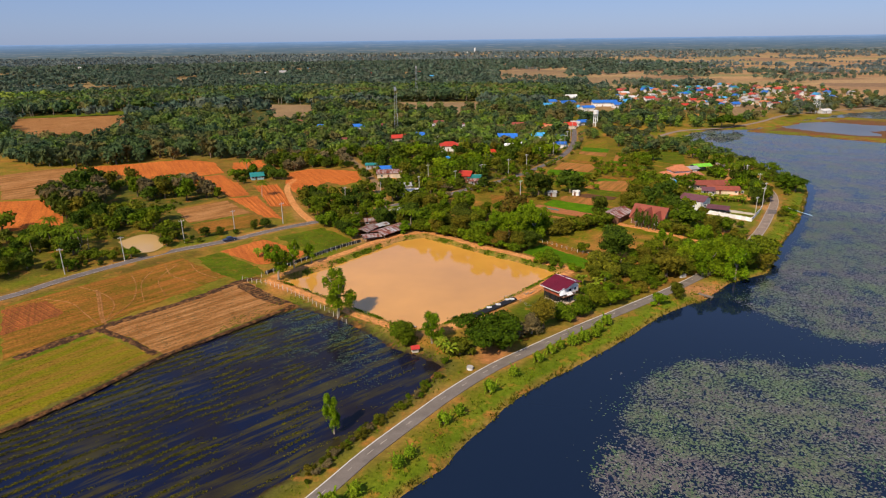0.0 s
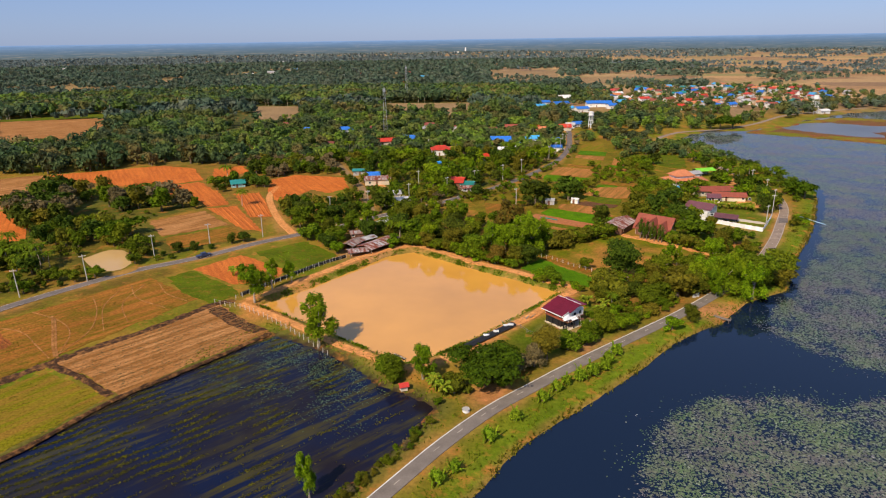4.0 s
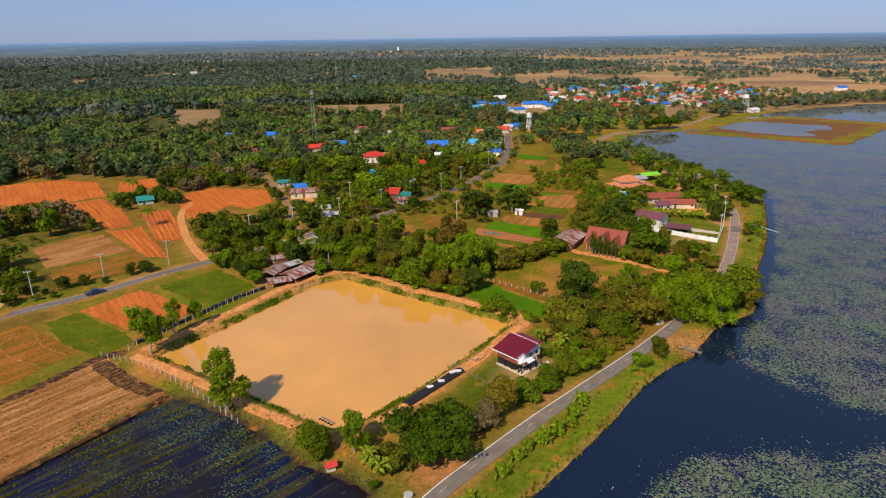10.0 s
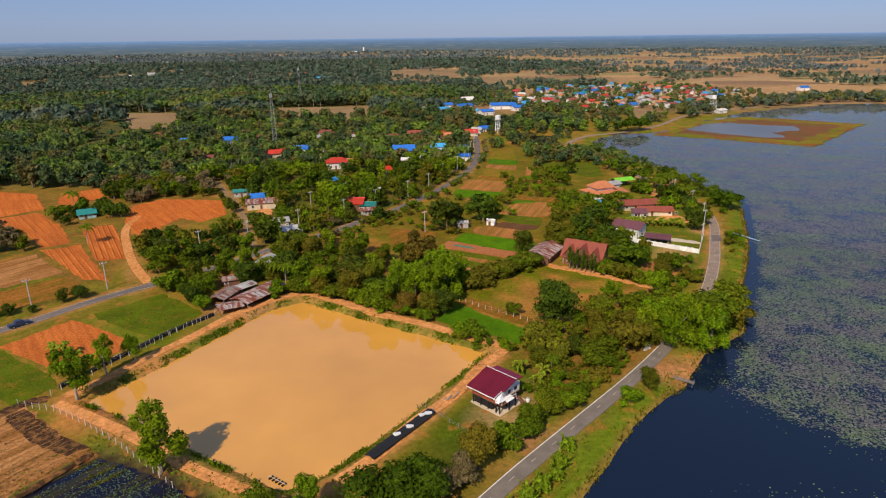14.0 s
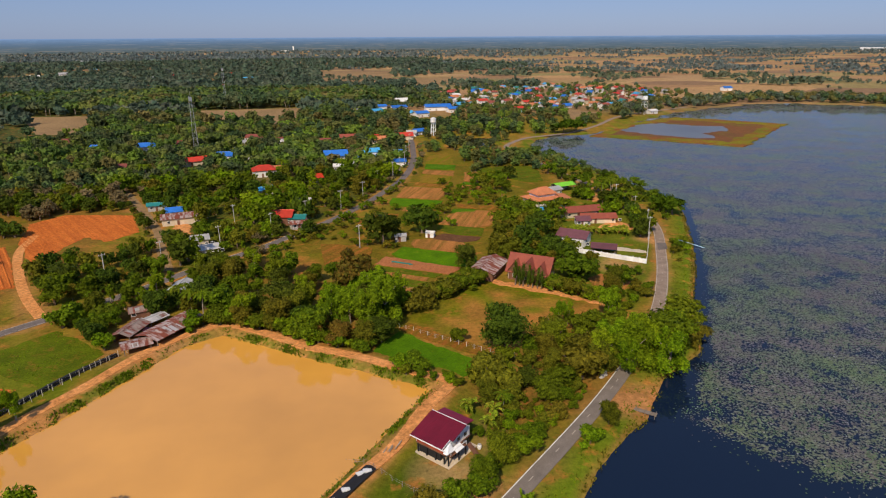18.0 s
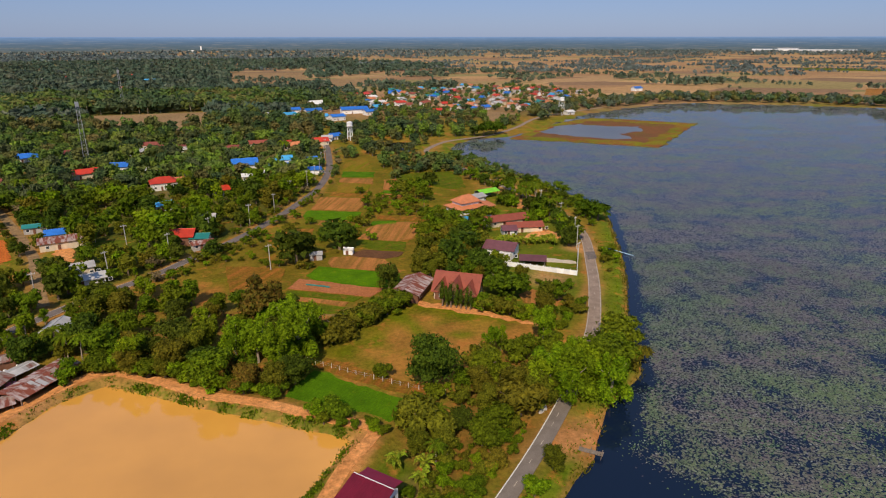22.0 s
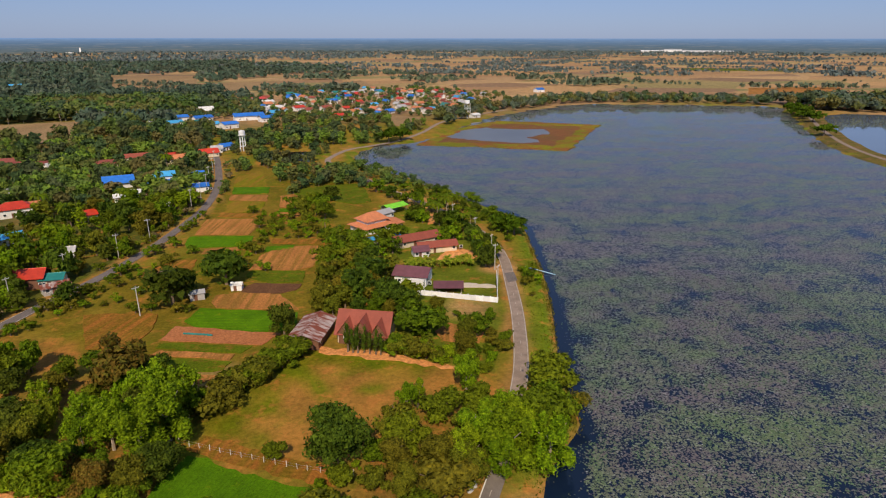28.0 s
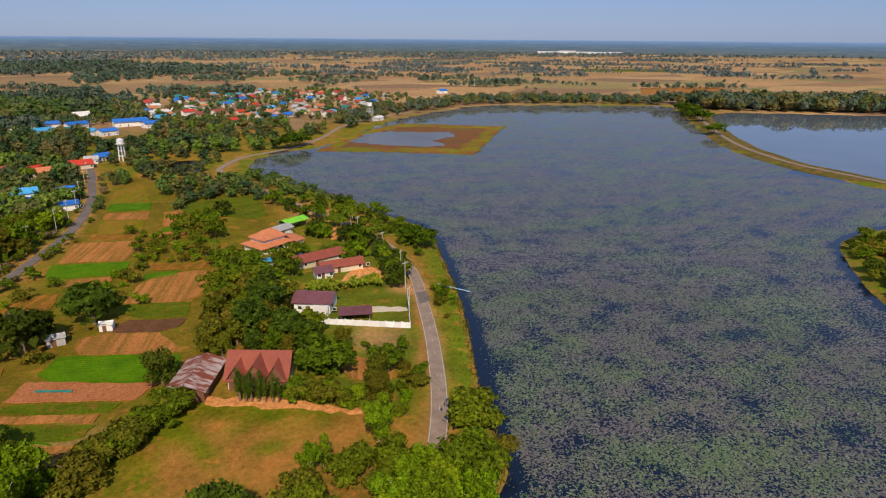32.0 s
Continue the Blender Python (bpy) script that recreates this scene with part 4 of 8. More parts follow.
pond_path = curve([(-70, 182), (-60, 198), (-50, 214), (-41, 228), (-30, 235), (-16, 226.5), (-4, 217.3), (11, 208), (22, 200.5), (23.5, 196), (18, 188), (12, 179.5), (6, 172), (-1, 162), (-10, 152)])
pond_path = [(x + 0.45 * math.sin(i * 0.8), y + 0.45 * math.cos(i * 0.57)) for i, (x, y) in enumerate(pond_path)]
single("pond_path", ribbon(pond_path, 1.35, 0.62, 0, 0.5), DIRT, "orange dirt path along the pond bank", "path", kind="structure")
pond_path2 = curve([(-71, 179.5), (-60, 173), (-49, 166), (-38, 158), (-28, 152), (-20, 147.5)])
single("pond_path", ribbon(pond_path2, 1.2, 0.60, 0, 0.5), DIRT, "orange dirt path on the pond bund", "path", kind="structure")

single("road_patch", M().slab([(110.6, 275.0, 0.165), (114.2, 275.4, 0.165), (117.0, 282.2, 0.165), (113.6, 282.6, 0.165)], 0.03), ASPHALT2, "dark tarred patch on the lake road", "road patch", kind="structure")
# marsh spit in the lake
MARSH = [(186, 538), (210, 562), (241, 594), (272, 618), (306, 636), (340, 606), (376, 574), (322, 522), (270, 472), (248, 490), (230, 506)]
MARSHPOOL = [(226, 558), (246, 580), (268, 588), (280, 572), (300, 566), (292, 548), (270, 540), (268, 520), (256, 522), (240, 538)]
single("marsh_spit", M().slab([(x, y, -0.45) for x, y in rough_outline(MARSH, 6, 1.2, 5)], 1.0), LILYGRASS, "low marsh spit of yellow and rusty grass", "marsh", kind="structure")
inner = [(244 + (x - 268) * 0.78 + 26, 556 + (y - 556) * 0.74) for x, y in MARSH]
single("marsh_bed", M().slab([(x, y, -0.435) for x, y in rough_outline(inner, 7, 1.8, 8)], 0.5), RUSTMARSH, "rusty brown sedge bed in the middle of the marsh", "marsh", kind="structure")
single("marsh_pool", M().slab([(x, y, -0.42) for x, y in rough_outline([(262 + (p - 258) * 1.3, 553 + (q - 553) * 1.3) for p, q in MARSHPOOL], 6, 1.6, 6)], 0.1), DULLWATER, "shallow pool inside the marsh", "water", kind="structure")

# ---- buildings ----
def roof_metal(name, color, rust=None, rough=0.45):
    """Corrugated roof sheet: ribs, stains, and rust if given."""
    m, n, l, b = material(name, rough, 0.15, 0.4)
    a = noise_at(n, l, 0.5, 6, rough=0.7)
    k = mixed(n, l, 1.0, color, ramp(n, l, a, [(0.3, (0.75,) * 3), (0.7, (1.12,) * 3)]), "MULTIPLY")
    if rust:
        k = mixed(n, l, ramp(n, l, noise_at(n, l, 0.9, 5, stretch=(1, 0.25, 1)), [(0.42, (0, 0, 0)), (0.56, (1, 1, 1))]), k, rust)
    info = n.new("ShaderNodeObjectInfo")
    k = mixed(n, l, 1.0, k, ramp(n, l, info.outputs["Random"], [(0.0, (0.82,) * 3), (1.0, (1.12,) * 3)]), "MULTIPLY")
    l.new(k, b.inputs["Base Color"])
    w = n.new("ShaderNodeTexWave")
    w.inputs["Scale"].default_value = 1.2
    l.new(n.new("ShaderNodeTexCoord").outputs["Object"], w.inputs[0])
    relief(n, l, b, w.outputs[1], 0.3, 0.04)
    return m


ROOF = {
    "maroon": roof_metal("maroon_roof_sheet", (0.20, 0.012, 0.03)),
    "brown": roof_metal("brown_roof_tiles", (0.24, 0.065, 0.045), rough=0.7),
    "brick": roof_metal("brick_red_roof_tiles", (0.31, 0.078, 0.045), rough=0.7),
    "purple": roof_metal("purple_brown_roof_tiles", (0.17, 0.065, 0.075), rough=0.65),
    "orange": roof_metal("orange_roof_tiles", (0.62, 0.22, 0.09), rough=0.7),
    "red": roof_metal("red_roof_sheet", (0.62, 0.055, 0.022)),
    "blue": roof_metal("blue_roof_sheet", (0.035, 0.19, 0.62)),
    "sky": roof_metal("light_blue_roof_sheet", (0.08, 0.42, 0.72)),
    "teal": roof_metal("teal_roof_sheet", (0.03, 0.25, 0.22)),
    "green": roof_metal("bright_green_roof_sheet", (0.22, 0.62, 0.03)),
    "grey": roof_metal("grey_roof_sheet", (0.50, 0.48, 0.45)),
    "white": roof_metal("white_roof_sheet", (0.78, 0.76, 0.70)),
    "rust": roof_metal("rusty_roof_sheet", (0.46, 0.37, 0.33), (0.21, 0.055, 0.028), 0.8),
    "oldred": roof_metal("faded_red_rusty_sheet", (0.22, 0.06, 0.04), (0.30, 0.23, 0.19), 0.85),
}
WALL = {
    "white": plain("white_wall_paint", (0.80, 0.78, 0.73), 0.8, var=0.15, streak=True),
    "cream": plain("cream_wall_paint", (0.66, 0.56, 0.40), 0.85, var=0.2, streak=True),
    "wood": plain("dark_wood_boards", (0.20, 0.09, 0.05), 0.8, var=0.35, streak=True),
    "redwood": plain("red_wood_boards", (0.36, 0.07, 0.03), 0.7, var=0.3, streak=True),
    "grey": plain("grey_concrete_wall", (0.42, 0.40, 0.37), 0.9, var=0.25, streak=True),
    "teal": plain("pale_teal_wall_paint", (0.35, 0.58, 0.58), 0.8, var=0.2),
}
BLACK = plain("black_tarp", (0.016, 0.016, 0.018), 0.75, var=0.3)
WHITE = plain("white_paint", (0.82, 0.82, 0.80), 0.6, var=0.12)
CONCRETE = plain("concrete", (0.50, 0.47, 0.42), 0.9, var=0.25)
STEEL = plain("galvanised_steel", (0.55, 0.55, 0.55), 0.45, 0.7, var=0.2)
DARKWOOD = plain("weathered_posts", (0.24, 0.19, 0.14), 0.95, var=0.35)
GLASS = plain("dark_window_glass", (0.03, 0.04, 0.05), 0.12, var=0.1, spec=0.6)
TARP = plain("teal_plastic_sheet", (0.02, 0.20, 0.18), 0.5, var=0.2)
PVC = plain("pale_blue_pipe", (0.45, 0.66, 0.78), 0.5, var=0.1)
NAVY = plain("dark_blue_car_paint", (0.03, 0.045, 0.10), 0.3, var=0.1, spec=0.5)
PINK = plain("faded_pink_cloth", (0.70, 0.22, 0.28), 0.9, var=0.2)
REDPAINT = plain("red_hut_roof", (0.62, 0.05, 0.03), 0.5, var=0.2)
BUILT = []  # centre, reach


def opening(house, face, along, z0, wide, tall, w, d, kind="window"):
    """A window or door set into a wall: frame and pane, or leaf."""
    s = face[0]
    if face[1] == "y":
        box = lambda a, b, z, t, o: M().box(along - a / 2, s * d / 2 - (o if s < 0 else -0.02 - o + 0.02) , z, along + a / 2, s * d / 2 + (0.0 if s < 0 else o), z + t) if s > 0 else M().box(along - a / 2, -d / 2 - o, z, along + a / 2, -d / 2, z + t)
    else:
        box = lambda a, b, z, t, o: M().box(w / 2, along - a / 2, z, w / 2 + o, along + a / 2, z + t) if s > 0 else M().box(-w / 2 - o, along - a / 2, z, -w / 2, along + a / 2, z + t)
    if kind == "door":
        return part("door", box(wide, 0, z0, tall, 0.06), WALL["wood"], house, "dark wooden door")
    win = part("window", box(wide, 0, z0, tall, 0.05), WHITE, house)
    part("pane", box(wide * 0.82, 0, z0 + tall * 0.1, tall * 0.8, 0.07), GLASS, win)
    return win


def gable(w, d, z0, rise, over=0.6, thick=0.12, hip=0.0):
    """The two slopes (and hipped ends) of a roof with its ridge along x."""
    a, b = w / 2 + over, d / 2 + over
    drop = rise * over / (d / 2)
    e, r, k = z0 - drop, z0 + rise, a - hip
    out = [M().slab([(-a, -b, e), (a, -b, e), (k, 0, r), (-k, 0, r)], thick), M().slab([(a, b, e), (-a, b, e), (-k, 0, r), (k, 0, r)], thick)]
    if hip:
        out += [M().slab([(a, -b, e), (a, b, e), (k, 0, r)], thick), M().slab([(-a, b, e), (-a, -b, e), (-k, 0, r)], thick)]
    return out


def house(x, y, turn, w, d, wall_h, rise, roof, wall, label, hip=0.0, name="house", group="", windows=2, base=0.0, over=0.6, posts=False):
    ob = thing(name, label, "house" if name != "shed" else "shed", pose(x, y, base, 0, 0, turn), group)
    BUILT.append((x, y, 0.5 * max(w, d) + 0.8))
    if posts:
        for sx in (-1, 1):
            for sy in (-1, 1):
                part("post", M().box(sx * (w / 2 - 0.2) - 0.1, sy * (d / 2 - 0.2) - 0.1, 0, sx * (w / 2 - 0.2) + 0.1, sy * (d / 2 - 0.2) + 0.1, wall_h), DARKWOOD, ob)
        part("back_wall", M().box(-w / 2, d / 2 - 0.12, 0, w / 2, d / 2, wall_h), WALL[wall], ob)
    else:
        body = M().box(-w / 2, -d / 2, -0.1, w / 2, d / 2, wall_h)
        if not hip:
            for s in (-1, 1):
                body.add([(s * w / 2, -d / 2, wall_h), (s * w / 2, d / 2, wall_h), (s * w / 2, 0, wall_h + rise - 0.12), (s * (w / 2 - 0.15), -d / 2, wall_h), (s * (w / 2 - 0.15), d / 2, wall_h), (s * (w / 2 - 0.15), 0, wall_h + rise - 0.12)],
                         [(0, 1, 2), (5, 4, 3), (0, 2, 5, 3), (1, 4, 5, 2)])
        part("wall", body, WALL[wall], ob)
        opening(ob, (-1, "y"), -w * 0.1, 0, 0.95, 2.05, w, d, "door")
        for i in range(windows):
            opening(ob, (-1, "y"), w * (0.22 + 0.2 * i) if i else -w * 0.34, 0.95, 1.2, 1.1, w, d)
            opening(ob, (-1 if i % 2 else 1, "x"), d * 0.2 * (1 if i % 2 else -1), 0.95, 1.1, 1.1, w, d)
    top = thing("roof", "", "")
    slopes = gable(w, d, wall_h, rise, over, 0.12, hip)
    bpy.data.objects.remove(top)
    whole = M()
    for s in slopes:
        whole.add(s.v, s.f)
    r = part("roof", whole, ROOF[roof], ob)
    z = wall_h + rise
    part("ridge_cap", M().tube((-(w / 2 + over - hip), 0, z), (w / 2 + over - hip, 0, z), 0.12, n=5), ROOF[roof], r)
    return ob


# the house on stilts beside the pond
def stilt_house(x, y, turn):
    ob = thing("stilt_house", "raised wooden house with split maroon roof by the pond", "house", pose(x, y, 0, 0, 0, turn) @ Matrix.Scale(0.88, 4, (0, 0, 1)))
    BUILT.append((x, y, 6))
    part("slab", M().box(-4.1, -4.2, -0.1, 4.5, 4.3, 0.16), SAND, ob, "pale concrete floor slab")
    for px in (-3.0, -1.0, 1.0, 3.0):
        for py in (-3.6, -0.4, 3.4):
            part("post", M().box(px - 0.13, py - 0.13, 0.16, px + 0.13, py + 0.13, 2.4), BLACK, ob)
    # solid black box fills most of the space under the floor
    part("lower_wall", M().box(-2.9, -3.4, 0.16, 1.9, 3.3, 2.4), BLACK, ob, "black box under the raised floor")
    part("floor", M().box(-3.3, -3.9, 2.4, 3.3, 3.7, 2.62), WALL["wood"], ob)
    wall_ = M().box(-3.2, -3.8, 2.62, 3.1, 3.6, 4.6)
    part("front_wall", wall_, WALL["redwood"], ob, "red-brown boarded upper wall")
    end = M()
    for s in (-3.2, 3.1):
        end.add([(s, -3.8, 2.62), (s, 3.6, 2.62), (s, 3.6, 4.9), (s, 1.2, 6.35), (s, -3.8, 4.55), (s + 0.08 * (1 if s > 0 else -1), -3.8, 2.62), (s + 0.08 * (1 if s > 0 else -1), 3.6, 2.62), (s + 0.08 * (1 if s > 0 else -1), 3.6, 4.9), (s + 0.08 * (1 if s > 0 else -1), 1.2, 6.35), (s + 0.08 * (1 if s > 0 else -1), -3.8, 4.55)],
                [(0, 1, 2, 3, 4), (9, 8, 7, 6, 5), (0, 5, 6, 1), (1, 6, 7, 2), (2, 7, 8, 3), (3, 8, 9, 4), (4, 9, 5, 0)])
    part("gable_wall", end, WALL["white"], ob, "white gable wall")
    for px in (-1.9, 0.2, 2.0):
        w_ = part("window", M().box(px - 0.5, -3.88, 3.2, px + 0.5, -3.8, 4.2), WALL["wood"], ob)
        part("pane", M().box(px - 0.42, -3.9, 3.28, px + 0.42, -3.86, 4.12), GLASS, w_)
    for py in (-2.4, 0.2, 2.2):
        w_ = part("window", M().box(3.18, py - 0.5, 3.2, 3.24, py + 0.5, 4.3), WHITE, ob)
        part("pane", M().box(3.2, py - 0.4, 3.3, 3.27, py + 0.4, 4.2), GLASS, w_)
    part("roof_front", M().slab([(-3.9, -4.7, 4.42), (3.3, -4.7, 4.42), (3.3, -2.4, 5.23), (4.0, -2.4, 5.23), (4.0, 1.55, 6.62), (-3.9, 1.55, 6.62)], 0.14), ROOF["maroon"], ob)
    for i in range(13):
        rx = -3.6 + i * 0.56
        part("roof_rib", M().slab([(rx, -4.66, 4.47), (rx + 0.06, -4.66, 4.47), (rx + 0.06, 1.5, 6.65), (rx, 1.5, 6.65)], 0.06), ROOF["maroon"], ob)
    part("roof_back", M().slab([(3.2, 4.9, 5.35), (-3.7, 4.9, 5.35), (-3.7, 0.9, 6.05), (3.2, 0.9, 6.05)], 0.14), ROOF["maroon"], ob)
    part("fascia", M().box(-3.9, 1.5, 6.38, 4.0, 1.62, 6.68), WHITE, ob, "white ridge fascia")
    part("barge_board", M().slab([(-3.95, -4.72, 4.46), (-3.9, -4.72, 4.46), (-3.9, 1.6, 6.66), (-3.95, 1.6, 6.66)], 0.2), ROOF["maroon"], ob)
    part("barge_board", M().slab([(3.3, -4.72, 4.46), (3.36, -4.72, 4.46), (3.36, -2.4, 5.27), (3.3, -2.4, 5.27)], 0.2), WHITE, ob, "white barge board")
    part("entrance_gable", M().add([(3.42, -4.5, 3.4), (4.3, -4.5, 3.4), (4.3, -2.5, 3.4), (3.42, -2.5, 3.4), (3.42, -4.4, 4.1), (3.85, -3.5, 4.35), (3.42, -2.5, 4.7)], [(0, 1, 5, 4), (1, 2, 5), (2, 3, 6, 5), (4, 5, 6), (3, 2, 1, 0), (0, 4, 6, 3)]), WHITE, ob, "white entrance gable")
    part("porch_roof", M().slab([(3.9, -2.6, 3.7), (3.9, -0.4, 3.7), (5.0, -0.4, 3.2), (5.0, -2.6, 3.2)], 0.1), WHITE, ob, "small white porch roof")
    part("gutter", M().box(-3.9, -4.82, 4.22, 4.0, -4.7, 4.42), WHITE, ob)
    part("balcony", M().box(3.18, -3.7, 2.45, 4.5, 1.0, 2.6), WALL["wood"], ob)
    for py in (-3.6, -2.1, -0.6, 0.9):
        part("rail_post", M().box(4.4, py - 0.04, 2.6, 4.48, py + 0.04, 3.5), WHITE, ob)
    part("rail", M().box(4.39, -3.65, 3.45, 4.49, 0.95, 3.53), WHITE, ob)
    for px, py in ((3.9, -3.6), (4.35, -1.2), (4.3, 0.9)):
        part("porch_post", M().box(px - 0.1, py - 0.1, 0.16, px + 0.1, py + 0.1, 2.45), BLACK, ob)
    st = part("stairs", M().slab([(4.5, 1.0, 2.5), (4.5, 2.0, 2.5), (7.0, 2.0, 0.2), (7.0, 1.0, 0.2)], 0.14), WALL["wood"], ob)
    for i in range(9):
        part("step", M().box(4.6 + i * 0.27, 1.0, 2.3 - i * 0.25, 4.88 + i * 0.27, 2.0, 2.36 - i * 0.25), WALL["wood"], st)


stilt_house(19.6, 175.8, -46.7)

# rusty sheds at the pond corner
for x, y, turn, w, d, h, rise, roof, mat_, open_side in ((-41.8, 233.0, 57, 15, 6.6, 2.4, 0.8, "rust", "wood", True), (-51.6, 233.2, 72, 8, 4.6, 2.2, 0.7, "oldred", "wood", True), (-48.0, 225.0, 24, 6.2, 4.2, 2.0, 0.4, "rust", "grey", True), (-53.3, 245.8, 20, 4.8, 4.0, 2.2, 0.6, "oldred", "wood", False), (-47.6, 239.6, 50, 5.0, 3.4, 2.1, 0.4, "grey", "wood", True)):
    shed = house(x, y, turn, w, d, h, rise, roof, mat_, f"patched open shed with {'rusty' if roof != 'grey' else 'grey'} corrugated roof by the pond", name="shed", group="sheds by the pond", posts=open_side, windows=1, over=0.45)
    for i in range(int(w / 2.5)):
        px = rnd.uniform(-w / 2 + 0.3, w / 2 - 1.6)
        run, lift = d / 2 + 0.45, rise * (d / 2 + 0.45) / (d / 2)
        lo, hi = rnd.uniform(0.02, 0.35), rnd.uniform(0.6, 0.98)
        wide = rnd.uniform(0.8, 1.8)
        top = lambda f: h + rise - lift * (1 - f) + 0.035 + 0.004 * i
        part("roof_patch", M().slab([(px, -run * (1 - lo), top(lo)), (px + wide, -run * (1 - lo), top(lo)), (px + wide, -run * (1 - hi), top(hi)), (px, -run * (1 - hi), top(hi))], 0.03), ROOF[("grey", "oldred", "rust", "grey")[i % 4]], shed)
for x, y, turn, paint, label in ((-52.6, 242.6, 20, WHITE, "crumpled white plastic sheet lying by the sheds"), (-49.8, 243.6, 60, WHITE, "white sacks and plastic heaped by the sheds"), (-48.6, 236.2, 10, PINK, "faded pink cloth hung out by the sheds")):
    heap = M()
    for i in range(5):
        a_, b_ = rnd.uniform(-0.9, 0.9), rnd.uniform(-0.6, 0.6)
        heap.tube((a_, b_, 0), (a_ + rnd.uniform(-0.3, 0.3), b_ + rnd.uniform(-0.3, 0.3), rnd.uniform(0.3, 0.8)), rnd.uniform(0.5, 0.9), 0.2, 6)
    single("sheeting", heap, paint, label, "sheeting").matrix_basis = pose(x, y, 0.05, 0, 0, turn)
house(-45.8, 260.5, 80, 7, 5, 2.6, 1.0, "grey", "wood", "small farm shed with grey metal roof under trees", name="shed")
house(-52.3, 305.5, 18, 10, 5.5, 3.4, 0.9, "grey", "cream", "white house with pale grey metal roof", windows=3)
house(-47.6, 296.6, 18, 10.5, 5.5, 2.6, 0.9, "grey", "white", "white house with grey metal roof and porch", windows=3)
house(-64, 339, 14, 15, 6, 3.2, 1.2, "rust", "cream", "long cream house with weathered roof", windows=3)
house(-69, 348, 14, 6, 5, 3.4, 1.2, "blue", "white", "small house with blue metal roof")
house(-79, 362, 10, 9, 4, 2.8, 0.7, "teal", "grey", "long shed with teal metal roof", name="shed")
house(-137, 329, 30, 6.5, 5, 2.4, 1.4, "teal", "teal", "small farmhouse with dull teal roof among red fields")
# homes beside the lake
oh = house(90, 347, 20, 9, 7.2, 5.2, 2.0, "orange", "white", "two-storey white villa with tiered orange tile roof", hip=3.0, windows=3, over=0.8)
part("lower_wall", M().box(-6.6, -5.2, 0, 6.6, 5.0, 2.6), WALL["white"], oh)
for quad in ([(-7.6, -6.2, 2.5), (7.6, -6.2, 2.5), (4.6, -3.65, 3.5), (-4.6, -3.65, 3.5)], [(7.6, -6.2, 2.5), (7.6, 6.0, 2.5), (4.55, 3.65, 3.5), (4.55, -3.65, 3.5)], [(-7.6, 6.0, 2.5), (-7.6, -6.2, 2.5), (-4.55, -3.65, 3.5), (-4.55, 3.65, 3.5)], [(7.6, 6.0, 2.5), (-7.6, 6.0, 2.5), (-4.6, 3.65, 3.5), (4.6, 3.65, 3.5)]):
    part("lower_roof", M().slab(quad, 0.14), ROOF["orange"], oh)
part("side_roof", M().slab([(6.8, -7.0, 2.3), (11.5, -7.0, 2.3), (11.0, -1.5, 3.3), (7.2, -1.5, 3.3)], 0.14).slab([(7.2, -1.5, 3.3), (11.0, -1.5, 3.3), (11.5, 3.5, 2.3), (6.8, 3.5, 2.3)], 0.14), ROOF["orange"], oh)
part("side_wall", M().box(7.65, -6.2, 0, 11.0, 2.8, 2.25), WALL["cream"], oh)
for wx in (-5.4, -2.7, 0.6, 3.4):
    part("ground_floor_window", M().box(wx, -5.26, 0.8, wx + 1.5, -5.21, 2.0), GLASS, oh)
house(99, 323, 7, 17, 5.5, 2.9, 1.3, "brick", "cream", "long low house with brick-red tile roof", windows=3, over=0.8)
house(103, 312.8, -7, 13.5, 5, 2.6, 1.1, "brick", "cream", "long low annex with brick-red roof and porch", over=0.7, windows=3)
house(95.5, 310, -7, 5, 5, 2.6, 1.0, "purple", "white", "small white annex with dull purple roof")
wh = house(84.5, 288.5, -37, 10, 8, 3.4, 1.5, "purple", "white", "white bungalow with purple-brown tile roof", windows=3, over=0.7)
part("porch", M().box(0.5, -5.6, 0, 4.8, -4.02, 2.6), WALL["white"], wh, "white arched porch")
house(91, 276.5, -24, 8, 5, 2.3, 0.9, "purple", "grey", "open carport shed with purple-brown roof", name="shed", posts=True, over=0.5)
mh = house(59.5, 257.5, -33, 12.5, 8.5, 3.2, 4.0, "brick", "cream", "house with steep brick-red roof and three front gables", windows=2, over=0.8)
for gx_, w_, peak, out in ((-3.9, 4.6, 6.2, 5.3), (0.2, 4.8, 6.9, 6.2), (4.3, 4.4, 6.2, 5.3)):
    foot = peak - 3.3
    part("front_gable", M().slab([(gx_ - w_ / 2, -out, foot), (gx_, -out, peak), (gx_, -0.3, peak), (gx_ - w_ / 2, -0.3, foot)], 0.12).slab([(gx_, -out, peak), (gx_ + w_ / 2, -out, foot), (gx_ + w_ / 2, -0.3, foot), (gx_, -0.3, peak)], 0.12), ROOF["brick"], mh)
    front, back, side = -out + 0.5, -4.3, w_ / 2 - 0.35
    part("gable_wall", M().add([(gx_ - side, y_, z_) if k == 0 else (gx_ + side, y_, z_) if k == 1 else (gx_, y_, z_) for y_ in (front, back) for k, z_ in ((0, 0), (1, 0), (1, foot + 0.35), (2, peak - 0.2), (0, foot + 0.35))],
         [(0, 1, 2, 3, 4), (9, 8, 7, 6, 5), (1, 6, 7, 2), (0, 4, 9, 5)]), WALL["wood"], mh)
    win = part("window", M().box(gx_ - 0.7, front - 0.05, 0.9, gx_ + 0.7, front, 2.2), WHITE, mh)
    part("pane", M().box(gx_ - 0.58, front - 0.07, 1.0, gx_ + 0.58, front - 0.02, 2.1), GLASS, win)
